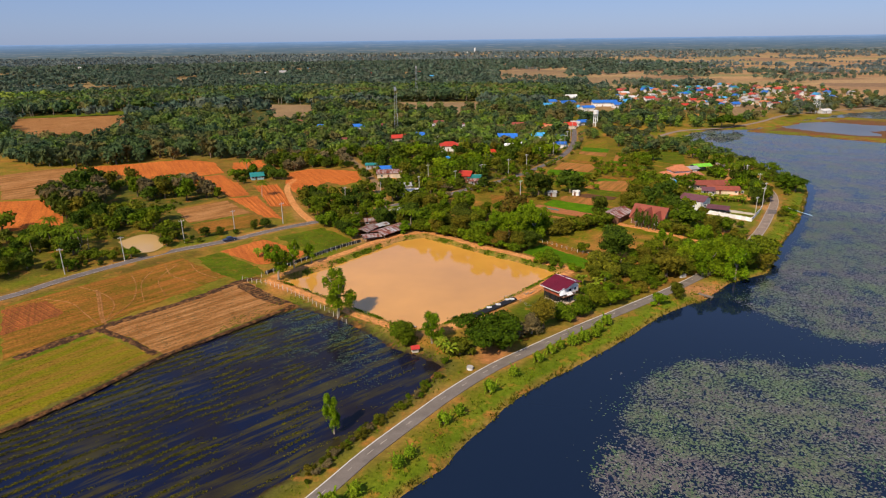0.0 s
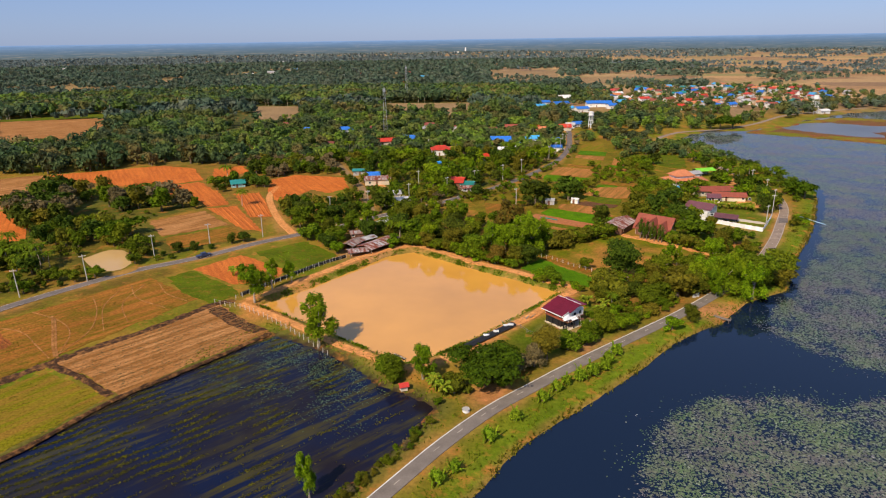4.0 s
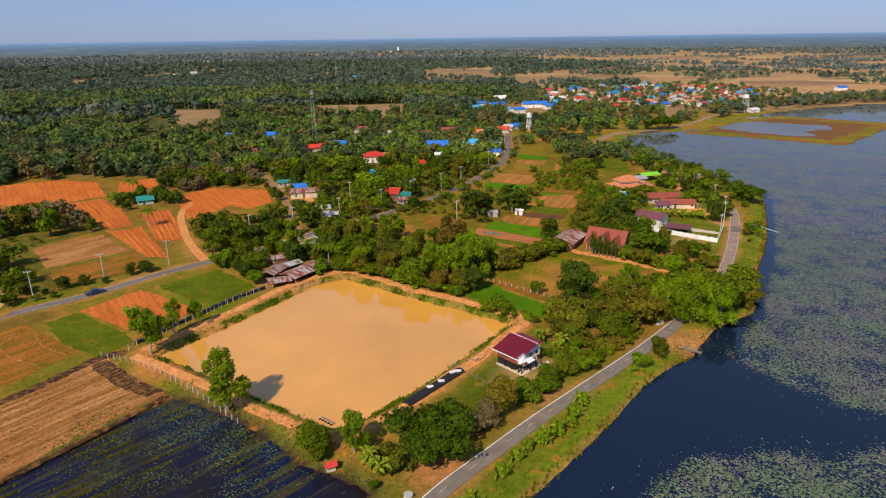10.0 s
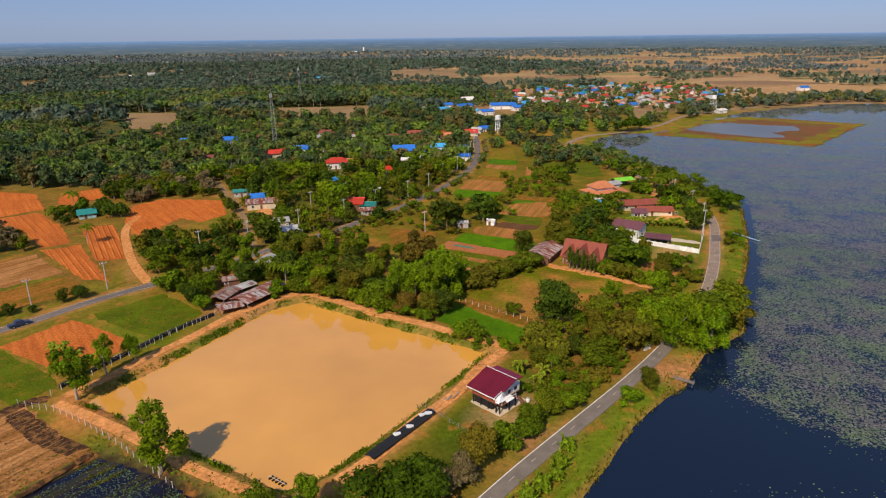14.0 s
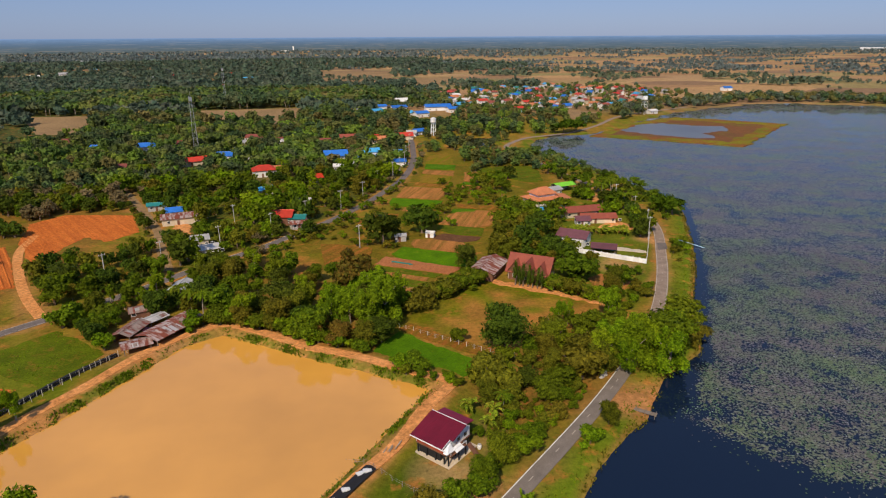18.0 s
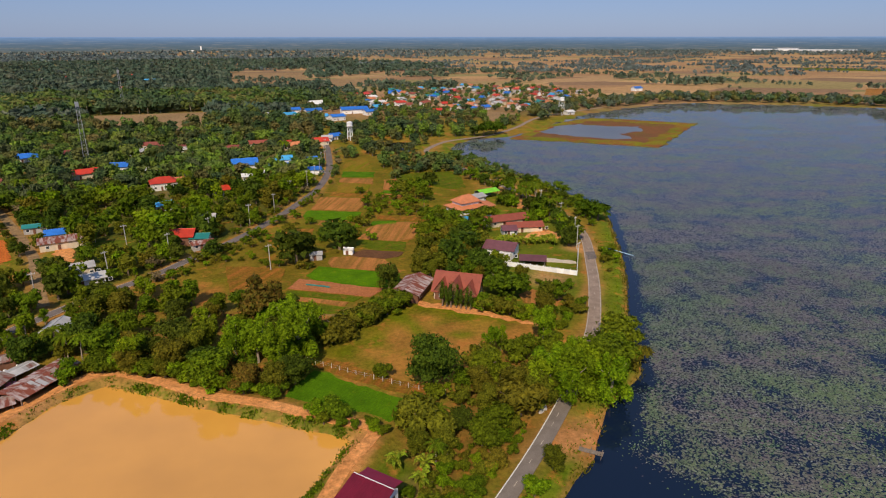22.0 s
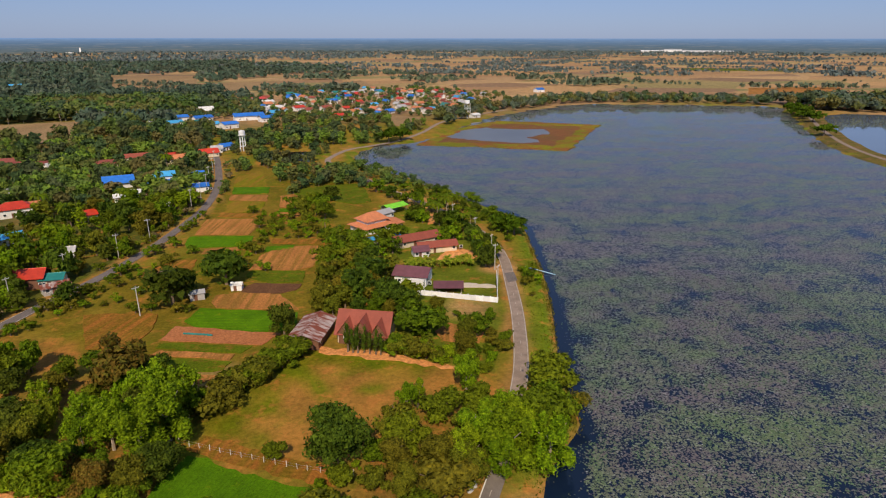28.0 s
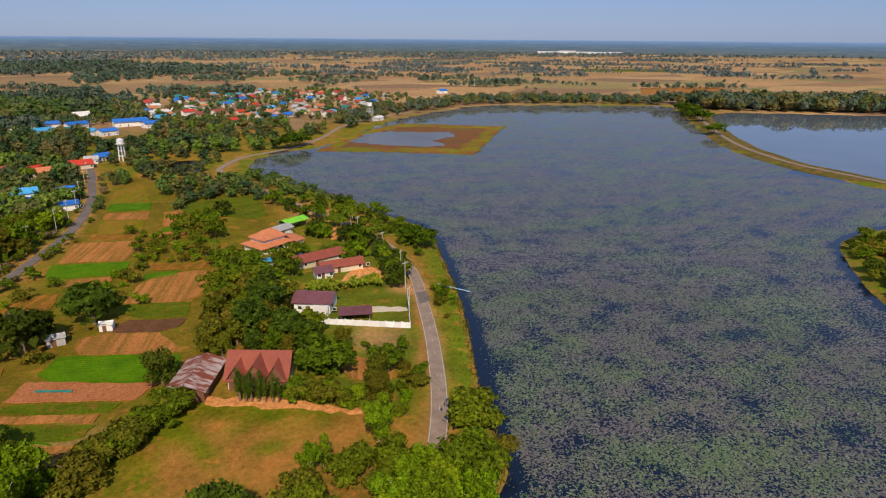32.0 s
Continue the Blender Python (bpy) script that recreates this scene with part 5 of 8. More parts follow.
house(46.8, 262.5, 58, 13, 7.5, 2.9, 1.3, "rust", "wood", "old wooden barn with patched rusty roof", name="barn", windows=1, over=0.7)
house(107, 368, 20, 10, 5.5, 3.2, 0.9, "green", "grey", "shed with bright green metal roof", name="shed", posts=True)
house(99, 360.5, 25, 8, 5.5, 3.0, 0.9, "grey", "white", "outbuilding with pale grey metal roof", name="shed")
house(84, 329, 10, 4.5, 3, 2.3, 0.5, "sky", "grey", "small lean-to with light blue sheet roof", name="shed")
house(93, 330, 15, 3.5, 3, 2.3, 0.5, "sky", "grey", "small lean-to with light blue sheet roof", name="shed")
house(33.5, 303.5, -20, 3.2, 2.4, 1.9, 0.5, "white", "white", "tiny white pump hut in the vegetable plots", name="shed", windows=0, over=0.2)
house(22, 301, 0, 4, 3, 2.2, 0.5, "grey", "grey", "small tool shed under a tree", name="shed", windows=0, over=0.3)
house(14.5, 322, -15, 4.5, 3, 2.0, 0.6, "rust", "wood", "small thatched field hut", name="shed", windows=0, posts=True)
# homes along the village road
house(-4, 473, 5, 13, 11, 3.2, 2.4, "blue", "white", "house with large blue metal roof", over=1.0)
bb = house(17.5, 467, 3, 10, 8, 5.6, 1.6, "sky", "white", "two-storey white house with light blue roof", windows=3)
part("lower_roof", M().slab([(-8.5, -7.5, 3.0), (7, -7.5, 3.0), (7, -4.05, 3.7), (-8.5, -4.05, 3.7)], 0.12).slab([(5.05, -4, 3.4), (8.5, -4, 2.9), (8.5, 4, 2.9), (5.05, 4, 3.4)], 0.12), ROOF["blue"], bb)
house(31.5, 445, 3, 10.5, 6, 3.0, 1.0, "blue", "white", "white shop house with bright blue roof", windows=3)
house(33, 479, 0, 9, 5, 3.0, 0.8, "blue", "grey", "shed with blue metal roof", name="shed")
house(-42, 429, 12, 12, 9, 4.0, 2.0, "red", "white", "white house with bright red hipped roof", hip=3.5)
house(-36, 433, 12, 6, 5, 3.4, 1.2, "orange", "white", "annex with orange roof")
house(-23, 332, -10, 8, 7, 3.8, 1.8, "red", "wood", "wooden house with dull red roof")
house(-17, 330, -10, 6, 5, 3.0, 1.0, "teal", "cream", "annex with teal green roof")
house(-16, 323.5, 20, 7, 3.5, 2.6, 0.6, "rust", "grey", "shed with weathered roof by the road", name="shed")
house(-37, 384, 30, 8, 5, 3.0, 1.0, "sky", "white", "house with light blue metal roof under trees")
for x, y, w, d, roof, wall in ((-162, 528, 8, 7, "blue", "white"), (-133, 530, 14, 9, "blue", "white"), (-88, 468, 16, 8, "red", "cream"), (-72, 533, 10, 7, "grey", "white"), (-71, 484, 11, 8, "blue", "white"), (-19, 466, 10, 6, "grey", "white"), (4, 548, 14, 7, "brick", "cream"), (27, 533, 15, 8, "orange", "cream"),
                               (45, 546, 12, 9, "red", "cream"), (22, 540, 12, 8, "red", "cream"), (58, 568, 9, 7, "blue", "white"), (52, 560, 7, 6, "grey", "white"), (-14, 408, 7, 6, "red", "cream"), (-17, 357, 7, 5, "grey", "wood"), (-66, 560, 10, 7, "brown", "cream"), (-47, 542, 9, 6, "brown", "white"), (-61, 545, 8, 6, "brown", "wood"),
                               (-40, 536, 7, 5, "grey", "white"), (-12, 532, 12, 6, "brown", "cream"), (-2, 436, 5, 4, "white", "white"), (4, 443, 5, 4, "white", "teal"), (-55, 466, 9, 6, "grey", "white"), (-110, 540, 9, 6, "brown", "wood"), (-190, 560, 12, 8, "brown", "cream"), (-125, 455, 8, 6, "brown", "wood")):
    house(x, y, rnd.uniform(-10, 30), w, d, 3.0, 0.18 * d + 0.3, roof, wall, f"village house with {roof} roof among trees", group="village houses", windows=2)
# far buildings
house(96, 733, 5, 26, 10, 4.6, 2.0, "blue", "white", "long white hall with blue roof", windows=3, over=1.0, name="hall")
house(73, 681, 22, 13, 9, 4, 1.6, "blue", "white", "building with blue roof")
house(66, 815, 18, 15, 8, 3, 3.0, "white", "cream", "white temple hall with steep pale roof", name="temple_hall", over=1.0)
for x, y, w, d, roof in ((19, 714, 16, 8, "grey"), (31, 708, 13, 8, "sky"), (46, 702, 20, 9, "teal"), (38, 750, 12, 8, "blue"), (56, 738, 16, 9, "blue"), (60, 686, 10, 8, "sky"), (110, 715, 14, 8, "blue"), (130, 800, 20, 9, "white"), (131, 911, 14, 18, "red"), (155, 792, 12, 8, "red")):
    house(x, y, 20, w, d, 4, 1.6, roof, "white", f"school block with {roof} roof", group="far village buildings", windows=2, over=0.8)
for x, y, roof in ((-1333, 1827, "white"), (-909, 2153, "orange"), (-556, 1634, "sky"), (-562, 1492, "grey"), (-317, 1361, "red"), (-326, 1289, "white"), (-295, 1358, "red"), (-212, 1403, "red"), (-165, 1241, "sky"), (-820, 2265, "white"), (-574, 1396, "white")):
    house(x, y, 25, 16, 9, 6, 2.4, roof, "white", f"distant building with {roof} roof above the woods", group="far village buildings", windows=2, over=0.8)
FAR_TOWN = [(118, 760), (183, 690), (240, 700), (330, 740), (434, 867), (319, 1098), (240, 1067), (128, 913)]
tries, spots = 0, []
while len(spots) < 105 and tries < 4000:
    tries += 1
    x, y = rnd.uniform(118, 434), rnd.uniform(690, 1098)
    if inside(FAR_TOWN, x, y) and all(math.hypot(x - a, y - b) > 13 for a, b in spots):
        spots.append((x, y))
        roof = rnd.choice(["blue", "sky", "red", "orange", "teal", "grey", "white", "brick", "brown", "blue", "orange", "red"])
        w = rnd.uniform(6.5, 10.5)
        house(x, y, rnd.choice([20, 110]) + rnd.uniform(-8, 8), w, w * rnd.uniform(0.6, 0.8), rnd.choice([3, 3.2, 4.5]), rnd.uniform(1.2, 2.0), roof, rnd.choice(["white", "cream", "white", "teal"]), f"far village house with {roof} roof", group="far village houses", windows=1, over=0.9)
for x, y, w, d, roof, wall in ((-350, 1050, 12, 8, "white", "white"), (-260, 900, 14, 8, "brick", "cream"), (-180, 1100, 14, 9, "red", "cream"), (-60, 1000, 14, 9, "red", "cream"), (-20, 1060, 12, 9, "white", "white"), (-420, 1150, 13, 8, "grey", "white"), (10, 930, 13, 8, "red", "cream"), (520, 900, 14, 8, "blue", "white"), (-520, 900, 12, 8, "orange", "cream")):
    house(x, y, rnd.uniform(-20, 40), w, d, 4, 2, roof, wall, f"distant farmhouse with {roof} roof", group="distant farmhouses", windows=1)


# ---- towers, poles and small things ----
def water_tower(x, y):
    ob = thing("water_tower", "white concrete water tower with round tank", "tower", pose(x, y, 0))
    BUILT.append((x, y, 4))
    for i in range(6):
        a = math.tau * (i + 0.5) / 6
        part("leg", M().tube((2.1 * math.cos(a), 2.1 * math.sin(a), 0), (1.6 * math.cos(a), 1.6 * math.sin(a), 10.4), 0.26, 0.22), WHITE, ob)
    for z in (3.2, 6.4, 9.4):
        beam = M()
        for i in range(6):
            p, q = math.tau * (i + 0.5) / 6, math.tau * (i + 1.5) / 6
            r = 2.1 - 0.05 * z
            beam.tube((r * math.cos(p), r * math.sin(p), z), (r * math.cos(q), r * math.sin(q), z), 0.16)
        part("ring_beam", beam, WHITE, ob)
    part("riser", M().tube((0, 0, 0), (0, 0, 10.4), 0.3, 0.3, 8), STEEL, ob, "grey steel riser pipe")
    part("deck", M().tube((0, 0, 10.3), (0, 0, 10.6), 2.7, 2.7, 16), CONCRETE, ob)
    part("tank", M().tube((0, 0, 10.6), (0, 0, 13.2), 2.1, 2.1, 20), WHITE, ob)
    part("cap", M().tube((0, 0, 13.2), (0, 0, 13.9), 2.2, 0.5, 20), WHITE, ob)


def lattice(x, y, tall, base, top, mat, label, bays=10, dish=True):
    ob = thing("lattice_mast", label, "mast", pose(x, y, 0, 0, 0, 20))
    legs = [(1, 1), (-1, 1), (-1, -1), (1, -1)]
    at = lambda i, z: tuple(c * (base + (top - base) * z / tall) / 2 for c in legs[i % 4]) + (z,)
    r = max(0.05, base / 62)
    for i in range(4):
        part("leg", M().tube(at(i, 0), at(i, tall), r * 1.5, r, 5), mat, ob)
    br = M()
    for b in range(bays):
        z0, z1 = tall * b / bays, tall * (b + 1) / bays
        for i in range(4):
            br.tube(at(i, z0), at(i + 1, z1), r * 0.7, n=3).tube(at(i, z1), at(i + 1, z1), r * 0.7, n=3)
    part("bracing", br, mat, ob)
    if dish:
        part("antennas", M().box(-0.9, -0.9, tall - 3, 0.9, 0.9, tall - 0.6), STEEL, ob)
    part("spike", M().tube((0, 0, tall), (0, 0, tall + 3), 0.06, n=4), mat, ob)
    return ob


water_tower(68.5, 558)
lattice(-94, 507, 37, 3.0, 1.3, STEEL, "grey steel lattice radio mast among trees", 14)
lattice(-125, 795, 42, 2.6, 1.4, STEEL, "slender steel lattice mast beyond the woods", 14)
tank = lattice(287, 660, 14, 5, 3.6, WHITE, "white lattice water tank tower on the lake shore", 6, False)
part("tank", M().tube((0, 0, 14), (0, 0, 17), 2.2, 2.2, 12), WHITE, tank)
house(297, 664, 20, 10, 6, 3, 1.2, "white", "white", "small white pump house on the shore", windows=1)


def pole_proto():
    ob = thing("utility_pole", "grey concrete utility pole with crossarm", "pole", None, "utility poles")
    part("pole", M().tube((0, 0, 0), (0, 0, 9), 0.17, 0.11, 6), CONCRETE, ob)
    arm = part("crossarm", M().box(-1.0, -0.06, 8.3, 1.0, 0.06, 8.45), CONCRETE, ob)
    for s in (-0.9, -0.3, 0.3, 0.9):
        part("insulator", M().tube((s, 0, 8.45), (s, 0, 8.75), 0.06, 0.04, 5), WHITE, arm)
    return ob


POLES = [(-128, 194), (-118, 216), (-105, 231), (-90, 244), (-72, 275), (-58, 286), (-42, 301), (-26, 316), (-14, 333), (0, 349), (10, 365), (18, 389), (27, 410), (32, 424), (36, 442), (39, 462), (43, 487), (46, 512), (103.5, 269), (112.5, 287), (116.5, 297), (121, 318), (122, 340), (7, 294), (-42, 331), (-140, 180)]
pole = pole_proto()
for i, (x, y) in enumerate(POLES):
    m_ = pose(x, y, 0, rnd.uniform(-1, 1), rnd.uniform(-1, 1), rnd.uniform(10, 50))
    if i:
        copy_thing(pole, m_)
    else:
        pole.matrix_basis = m_


def fence(points, step, tall, label, mat, wires=2):
    ob = thing("fence", label, "fence")
    line, gap = curve(points, step), []
    for x, y in line:
        z = float(ground_level(np.array([x]), np.array([y]))[0])
        gap.append((x, y, z))
        lean = rnd.uniform(-0.08, 0.08)
        part("post", M().tube((x, y, z - 0.2), (x + lean, y + lean, z + tall * rnd.uniform(0.9, 1.1)), 0.075, 0.065, 5), mat, ob)
    for k in range(wires):
        w_ = M()
        for a, b in zip(gap, gap[1:]):
            w_.tube((a[0], a[1], a[2] + tall * (0.45 + 0.4 * k)), (b[0], b[1], b[2] + tall * (0.45 + 0.4 * k)), 0.012, n=3)
        part("wire", w_, STEEL, ob)


POSTS = plain("pale_concrete_posts", (0.62, 0.57, 0.48), 0.9, var=0.2)
fence([(-79, 180), (-68, 175.5), (-56, 167.5), (-46, 159.5), (-38, 153)], 1.9, 1.5, "line of pale concrete fence posts with wire along the pond bund", POSTS)
fence([(-74, 183), (-66, 198), (-57, 214), (-50, 224)], 2.2, 1.5, "wire fence along the pond's dirt bank", POSTS)
fence([(14, 229), (24, 220), (34, 211.5), (41, 207)], 2.0, 1.3, "pale post fence between rice plot and paddock", POSTS)
fence([(2, 176), (8, 170), (13, 165), (20, 161)], 2.0, 1.1, "low wooden fence in the house garden", DARKWOOD)

nf = thing("net_fence", "low black netting fence along the pond field", "fence")
line = curve([(-73.5, 186), (-66.5, 199), (-58.5, 213), (-51.5, 222)], 2.6)
for (ax, ay), (bx, by) in zip(line, line[1:]):
    part("net", M().slab([(ax, ay, 1.0), (bx, by, 1.0), (bx - 0.7, by + 0.45, 0.9), (ax - 0.7, ay + 0.45, 0.9)], 0.9), BLACK, nf)
    part("stake", M().tube((ax, ay, 0), (ax, ay, 1.4), 0.06, n=5), POSTS, nf)
for x, y, turn in ((-62.5, 207.5, 55), (-66.8, 200.2, 55)):
    bt = M().add([(-1.5, -0.35, 0.1), (1.5, -0.35, 0.1), (2.0, 0, 0.4), (1.5, 0.35, 0.1), (-1.5, 0.35, 0.1), (-1.7, -0.5, 0.5), (1.5, -0.5, 0.5), (2.3, 0, 0.6), (1.5, 0.5, 0.5), (-1.7, 0.5, 0.5)],
                 [(4, 3, 2, 1, 0), (0, 1, 6, 5), (1, 2, 7, 6), (2, 3, 8, 7), (3, 4, 9, 8), (4, 0, 5, 9)])
    o = single("boat", bt, WHITE, "small pale boat hull lying on the pond bank", "boat")
    o.matrix_basis = pose(x, y, 0.12, 0, 0, turn)

# white perimeter wall
wl_ = thing("garden_wall", "white concrete panel wall round the bungalow garden", "wall")
a_, b_ = Vector((81.5, 277.5, 0)), Vector((100.2, 262.8, 0))
turn_ = math.degrees(math.atan2(b_.y - a_.y, b_.x - a_.x))
wl_.matrix_basis = pose(a_.x, a_.y, 0, 0, 0, turn_)
n_ = 11
long_ = (b_ - a_).length / n_
for i in range(n_ + 1):
    part("pier", M().box(i * long_ - 0.12, -0.14, 0, i * long_ + 0.12, 0.14, 1.85), WHITE, wl_)
    if i < n_:
        part("panel", M().box(i * long_ + 0.12, -0.06, 0, (i + 1) * long_ - 0.12, 0.06, 1.6), WHITE, wl_)
wl2 = thing("garden_wall", "white wall along the lake road", "wall", pose(100.2, 262.8, 0, 0, 0, 62))
for i in range(7):
    part("panel", M().box(0.14 + i * 2.6, -0.06, 0, 2.6 + i * 2.6, 0.06, 1.4), WHITE, wl2)
gate = thing("gate", "white steel gate of the bungalow garden", "gate", pose(108.9, 279.3, 0, 0, 0, 62))
for i in range(9):
    part("bar", M().tube((0.1 + i * 0.45, 0, 0.15), (0.1 + i * 0.45, 0, 1.7), 0.03, n=5), WHITE, gate)
for z in (0.3, 1.55):
    part("rail", M().box(0, -0.04, z, 3.9, 0.04, z + 0.08), WHITE, gate)

# long black shelter on the pond bank with white sacks
sh = thing("net_shelter", "long low shelter roofed with black netting on the pond bank", "shelter", pose(0.5, 164.2, 0, 0, 0, 50.5))
part("cover", M().slab([(-9, -1.1, 1.1), (9, -1.1, 1.1), (9, 0, 1.45), (-9, 0, 1.45)], 0.06).slab([(-9, 0, 1.45), (9, 0, 1.45), (9, 1.1, 1.1), (-9, 1.1, 1.1)], 0.06), BLACK, sh)
for i in range(7):
    for s in (-1, 1):
        part("post", M().tube((-8.7 + i * 2.9, s, 0), (-8.7 + i * 2.9, s, 1.12), 0.05, n=5), DARKWOOD, sh)
for t_, s_ in ((-1.5, 0.2), (1.8, -0.1), (6.2, 0.3), (7.4, -0.2)):
    a = radians(50.5)
    sk = M()
    for k in range(3):
        sk.box(-0.5 + k * 0.3, -0.45 + 0.1 * k, 0, 0.3 + k * 0.3, 0.45 - 0.12 * k, 0.22 + 0.05 * k)
    o = single("feed_sack", sk, WHITE, "white feed sacks lying on the black netting", "sack", "feed sacks")
    o.matrix_basis = pose(0.5 + t_ * math.cos(a) - s_ * math.sin(a), 164.2 + t_ * math.sin(a) + s_ * math.cos(a), 1.36, 0, 8, 20 + 40 * s_)

# raft, landing stage, tarp, hut, bin, pipe
rf = thing("raft", "small dark raft of floats on the muddy pond", "raft", pose(-20.6, 153.6, -0.5, 0, 0, -37))
for i in range(5):
    part("float", M().tube((-1.6 + i * 0.8, -0.45, 0.1), (-1.6 + i * 0.8, 0.45, 0.1), 0.2, n=8), BLACK, rf)
part("pole", M().box(-2.0, -0.05, 0.28, 2.0, 0.05, 0.36), POSTS, rf)
ld = thing("landing_stage", "small wooden landing stage on the lake shore", "jetty", pose(59.5, 182.6, 0, 0, 0, -40))
for i in range(9):
    part("plank", M().box(i * 0.5, -0.6, 0.0, i * 0.5 + 0.46, 0.6, 0.08), DARKWOOD, ld)
for i in (0.3, 2.2, 4.2):
    for s in (-0.55, 0.55):
        part("pile", M().tube((i, s, -2.2), (i, s, 0.5), 0.07, n=6), DARKWOOD, ld)
hu = thing("spirit_hut", "tiny hut with bright red gable roof beside the paddy", "hut", pose(-17, 138.4, 0, 0, 0, 25))
part("body", M().box(-0.75, -0.6, 0, 0.75, 0.6, 1.2), WALL["cream"], hu)
part("roof", M().slab([(-1.1, -0.95, 1.1), (1.1, -0.95, 1.1), (1.1, 0, 1.75), (-1.1, 0, 1.75)], 0.08).slab([(1.1, 0.95, 1.1), (-1.1, 0.95, 1.1), (-1.1, 0, 1.75), (1.1, 0, 1.75)], 0.08), REDPAINT, hu)
jar = thing("water_tub", "white concrete well ring on the verge", "tub", pose(-3.1, 131.3, 0, 0, 0, 30))
part("ring", M().tube((0, 0, -0.1), (0, 0, 0.6), 0.75, 0.75, 14), WHITE, jar)
part("lid", M().tube((0, 0, 0.604), (0, 0, 0.68), 0.8, 0.8, 14), CONCRETE, jar)
tp = thing("plastic_sheet", "rolled teal plastic sheets on the seed bed", "tarp", pose(17.2, 277.6, 0.16, 0, 0, -32))
for i in range(7):
    part("roll", M().tube((i * 1.1, rnd.uniform(-0.2, 0.2), 0.16), (i * 1.1 + 1.2, rnd.uniform(-0.2, 0.2), 0.2), 0.3, 0.24, 7), TARP, tp)
pp = thing("intake_pipe", "pale blue water pipe running into the lake", "pipe", pose(122.5, 285, 0, 0, 0, -55))
part("pipe", M().tube((0, 0, 0.3), (11, 0, -0.5), 0.12, n=8), PVC, pp)
for i in (2, 6, 10):
    part("prop", M().tube((i, 0, -2), (i, 0, 0.4 - i * 0.07), 0.06, n=5), DARKWOOD, pp)
rk = M()
for i in range(5):
    rk.tube((i * 0.5, rnd.uniform(-0.3, 0.3), -0.1), (i * 0.5 + 0.2, 0, rnd.uniform(0.7, 1.3)), 0.5, 0.2, 6)
o = single("rubble", rk, CONCRETE, "pale concrete rubble beside the road", "rubble")
o.matrix_basis = pose(57.5, 195.2, 0, 0, 0, 40)


def pickup(x, y, turn, paint, label):
    ob = thing("pickup_truck", label, "car", pose(x, y, 0.14, 0, 0, turn))
    body = M().add([(-2.5, -0.85, 0.45), (2.5, -0.85, 0.45), (2.5, -0.85, 0.95), (1.2, -0.85, 1.05), (-2.5, -0.85, 1.05), (-2.5, 0.85, 0.45), (2.5, 0.85, 0.45), (2.5, 0.85, 0.95), (1.2, 0.85, 1.05), (-2.5, 0.85, 1.05)],
                   [(0, 1, 2, 3, 4), (9, 8, 7, 6, 5), (0, 5, 6, 1), (1, 6, 7, 2), (2, 7, 8, 3), (3, 8, 9, 4), (4, 9, 5, 0)])
    part("body", body, paint, ob)
    part("cab", M().add([(-0.9, -0.8, 1.05), (1.3, -0.8, 1.05), (0.7, -0.68, 1.7), (-0.8, -0.68, 1.7), (-0.9, 0.8, 1.05), (1.3, 0.8, 1.05), (0.7, 0.68, 1.7), (-0.8, 0.68, 1.7)], [(0, 1, 2, 3), (7, 6, 5, 4), (1, 5, 6, 2), (3, 2, 6, 7), (0, 3, 7, 4)]), paint, ob)
    part("windscreen", M().slab([(1.31, -0.7, 1.1), (1.31, 0.7, 1.1), (0.76, 0.6, 1.68), (0.76, -0.6, 1.68)], 0.02), GLASS, ob)
    for wx_ in (-1.5, 1.55):
        for s in (-1, 1):
            w_ = part("wheel", M().tube((wx_, s * 0.68, 0.33), (wx_, s * 0.88, 0.33), 0.34, n=14), BLACK, ob)
            part("rim", M().tube((wx_, s * 0.87, 0.33), (wx_, s * 0.9, 0.33), 0.2, n=10), STEEL, w_)


pickup(-101.5, 219.0, 48, NAVY, "dark blue pickup truck on the village road")

# distant factory and white tower
fa = thing("factory", "long white factory sheds in the far distance", "factory", pose(2640, 2790, 0, 0, 0, -44))
for i, (p_, q_, h_) in enumerate(((-229, 118, 10), (-110, 95, 15), (-14, 134, 10), (121, 118, 9))):
    part("hall", M().box(p_, 0, 0, p_ + q_, 46, h_), WHITE, fa)
    part("roof", M().slab([(p_, 0, h_ + 0.3), (p_ + q_, 0, h_ + 0.3), (p_ + q_, 46, h_ + 5), (p_, 46, h_ + 5)], 1.0), ROOF["white"], fa)
ct = thing("distant_tower", "white tower block on the horizon", "tower", pose(-270, 3650, 0))
part("shaft", M().box(-3.5, -3.5, 0, 3.5, 3.5, 31), WHITE, ct)
part("wing", M().box(-60, -8, 0, -24, 8, 11), WHITE, ct)

# clutter in the yard of the house on stilts
YARD = random.Random(3)
logs = thing("log_pile", "pile of bent grey logs on the pond bank", "log pile", pose(10.4, 176.6, float(ground_level(np.array([10.4]), np.array([176.6]))[0]), 0, 0, 35))
for i in range(8):
    a, b = YARD.uniform(-1.6, 1.6), YARD.uniform(-0.6, 0.6)
    part("log", M().tube((a - 0.7, b - 0.4, 0.12 + 0.1 * (i % 3)), (a + 0.3, b, 0.2 + 0.15 * (i % 3)), 0.1, 0.09, 6).tube((a + 0.3, b, 0.2 + 0.15 * (i % 3)), (a + 0.9, b + 0.5, 0.14), 0.09, 0.06, 6), PALEBARK, logs)
bin_ = thing("water_jar", "round white water jar beside the house", "jar", pose(26.0, 174.6, float(ground_level(np.array([26.0]), np.array([174.6]))[0])))
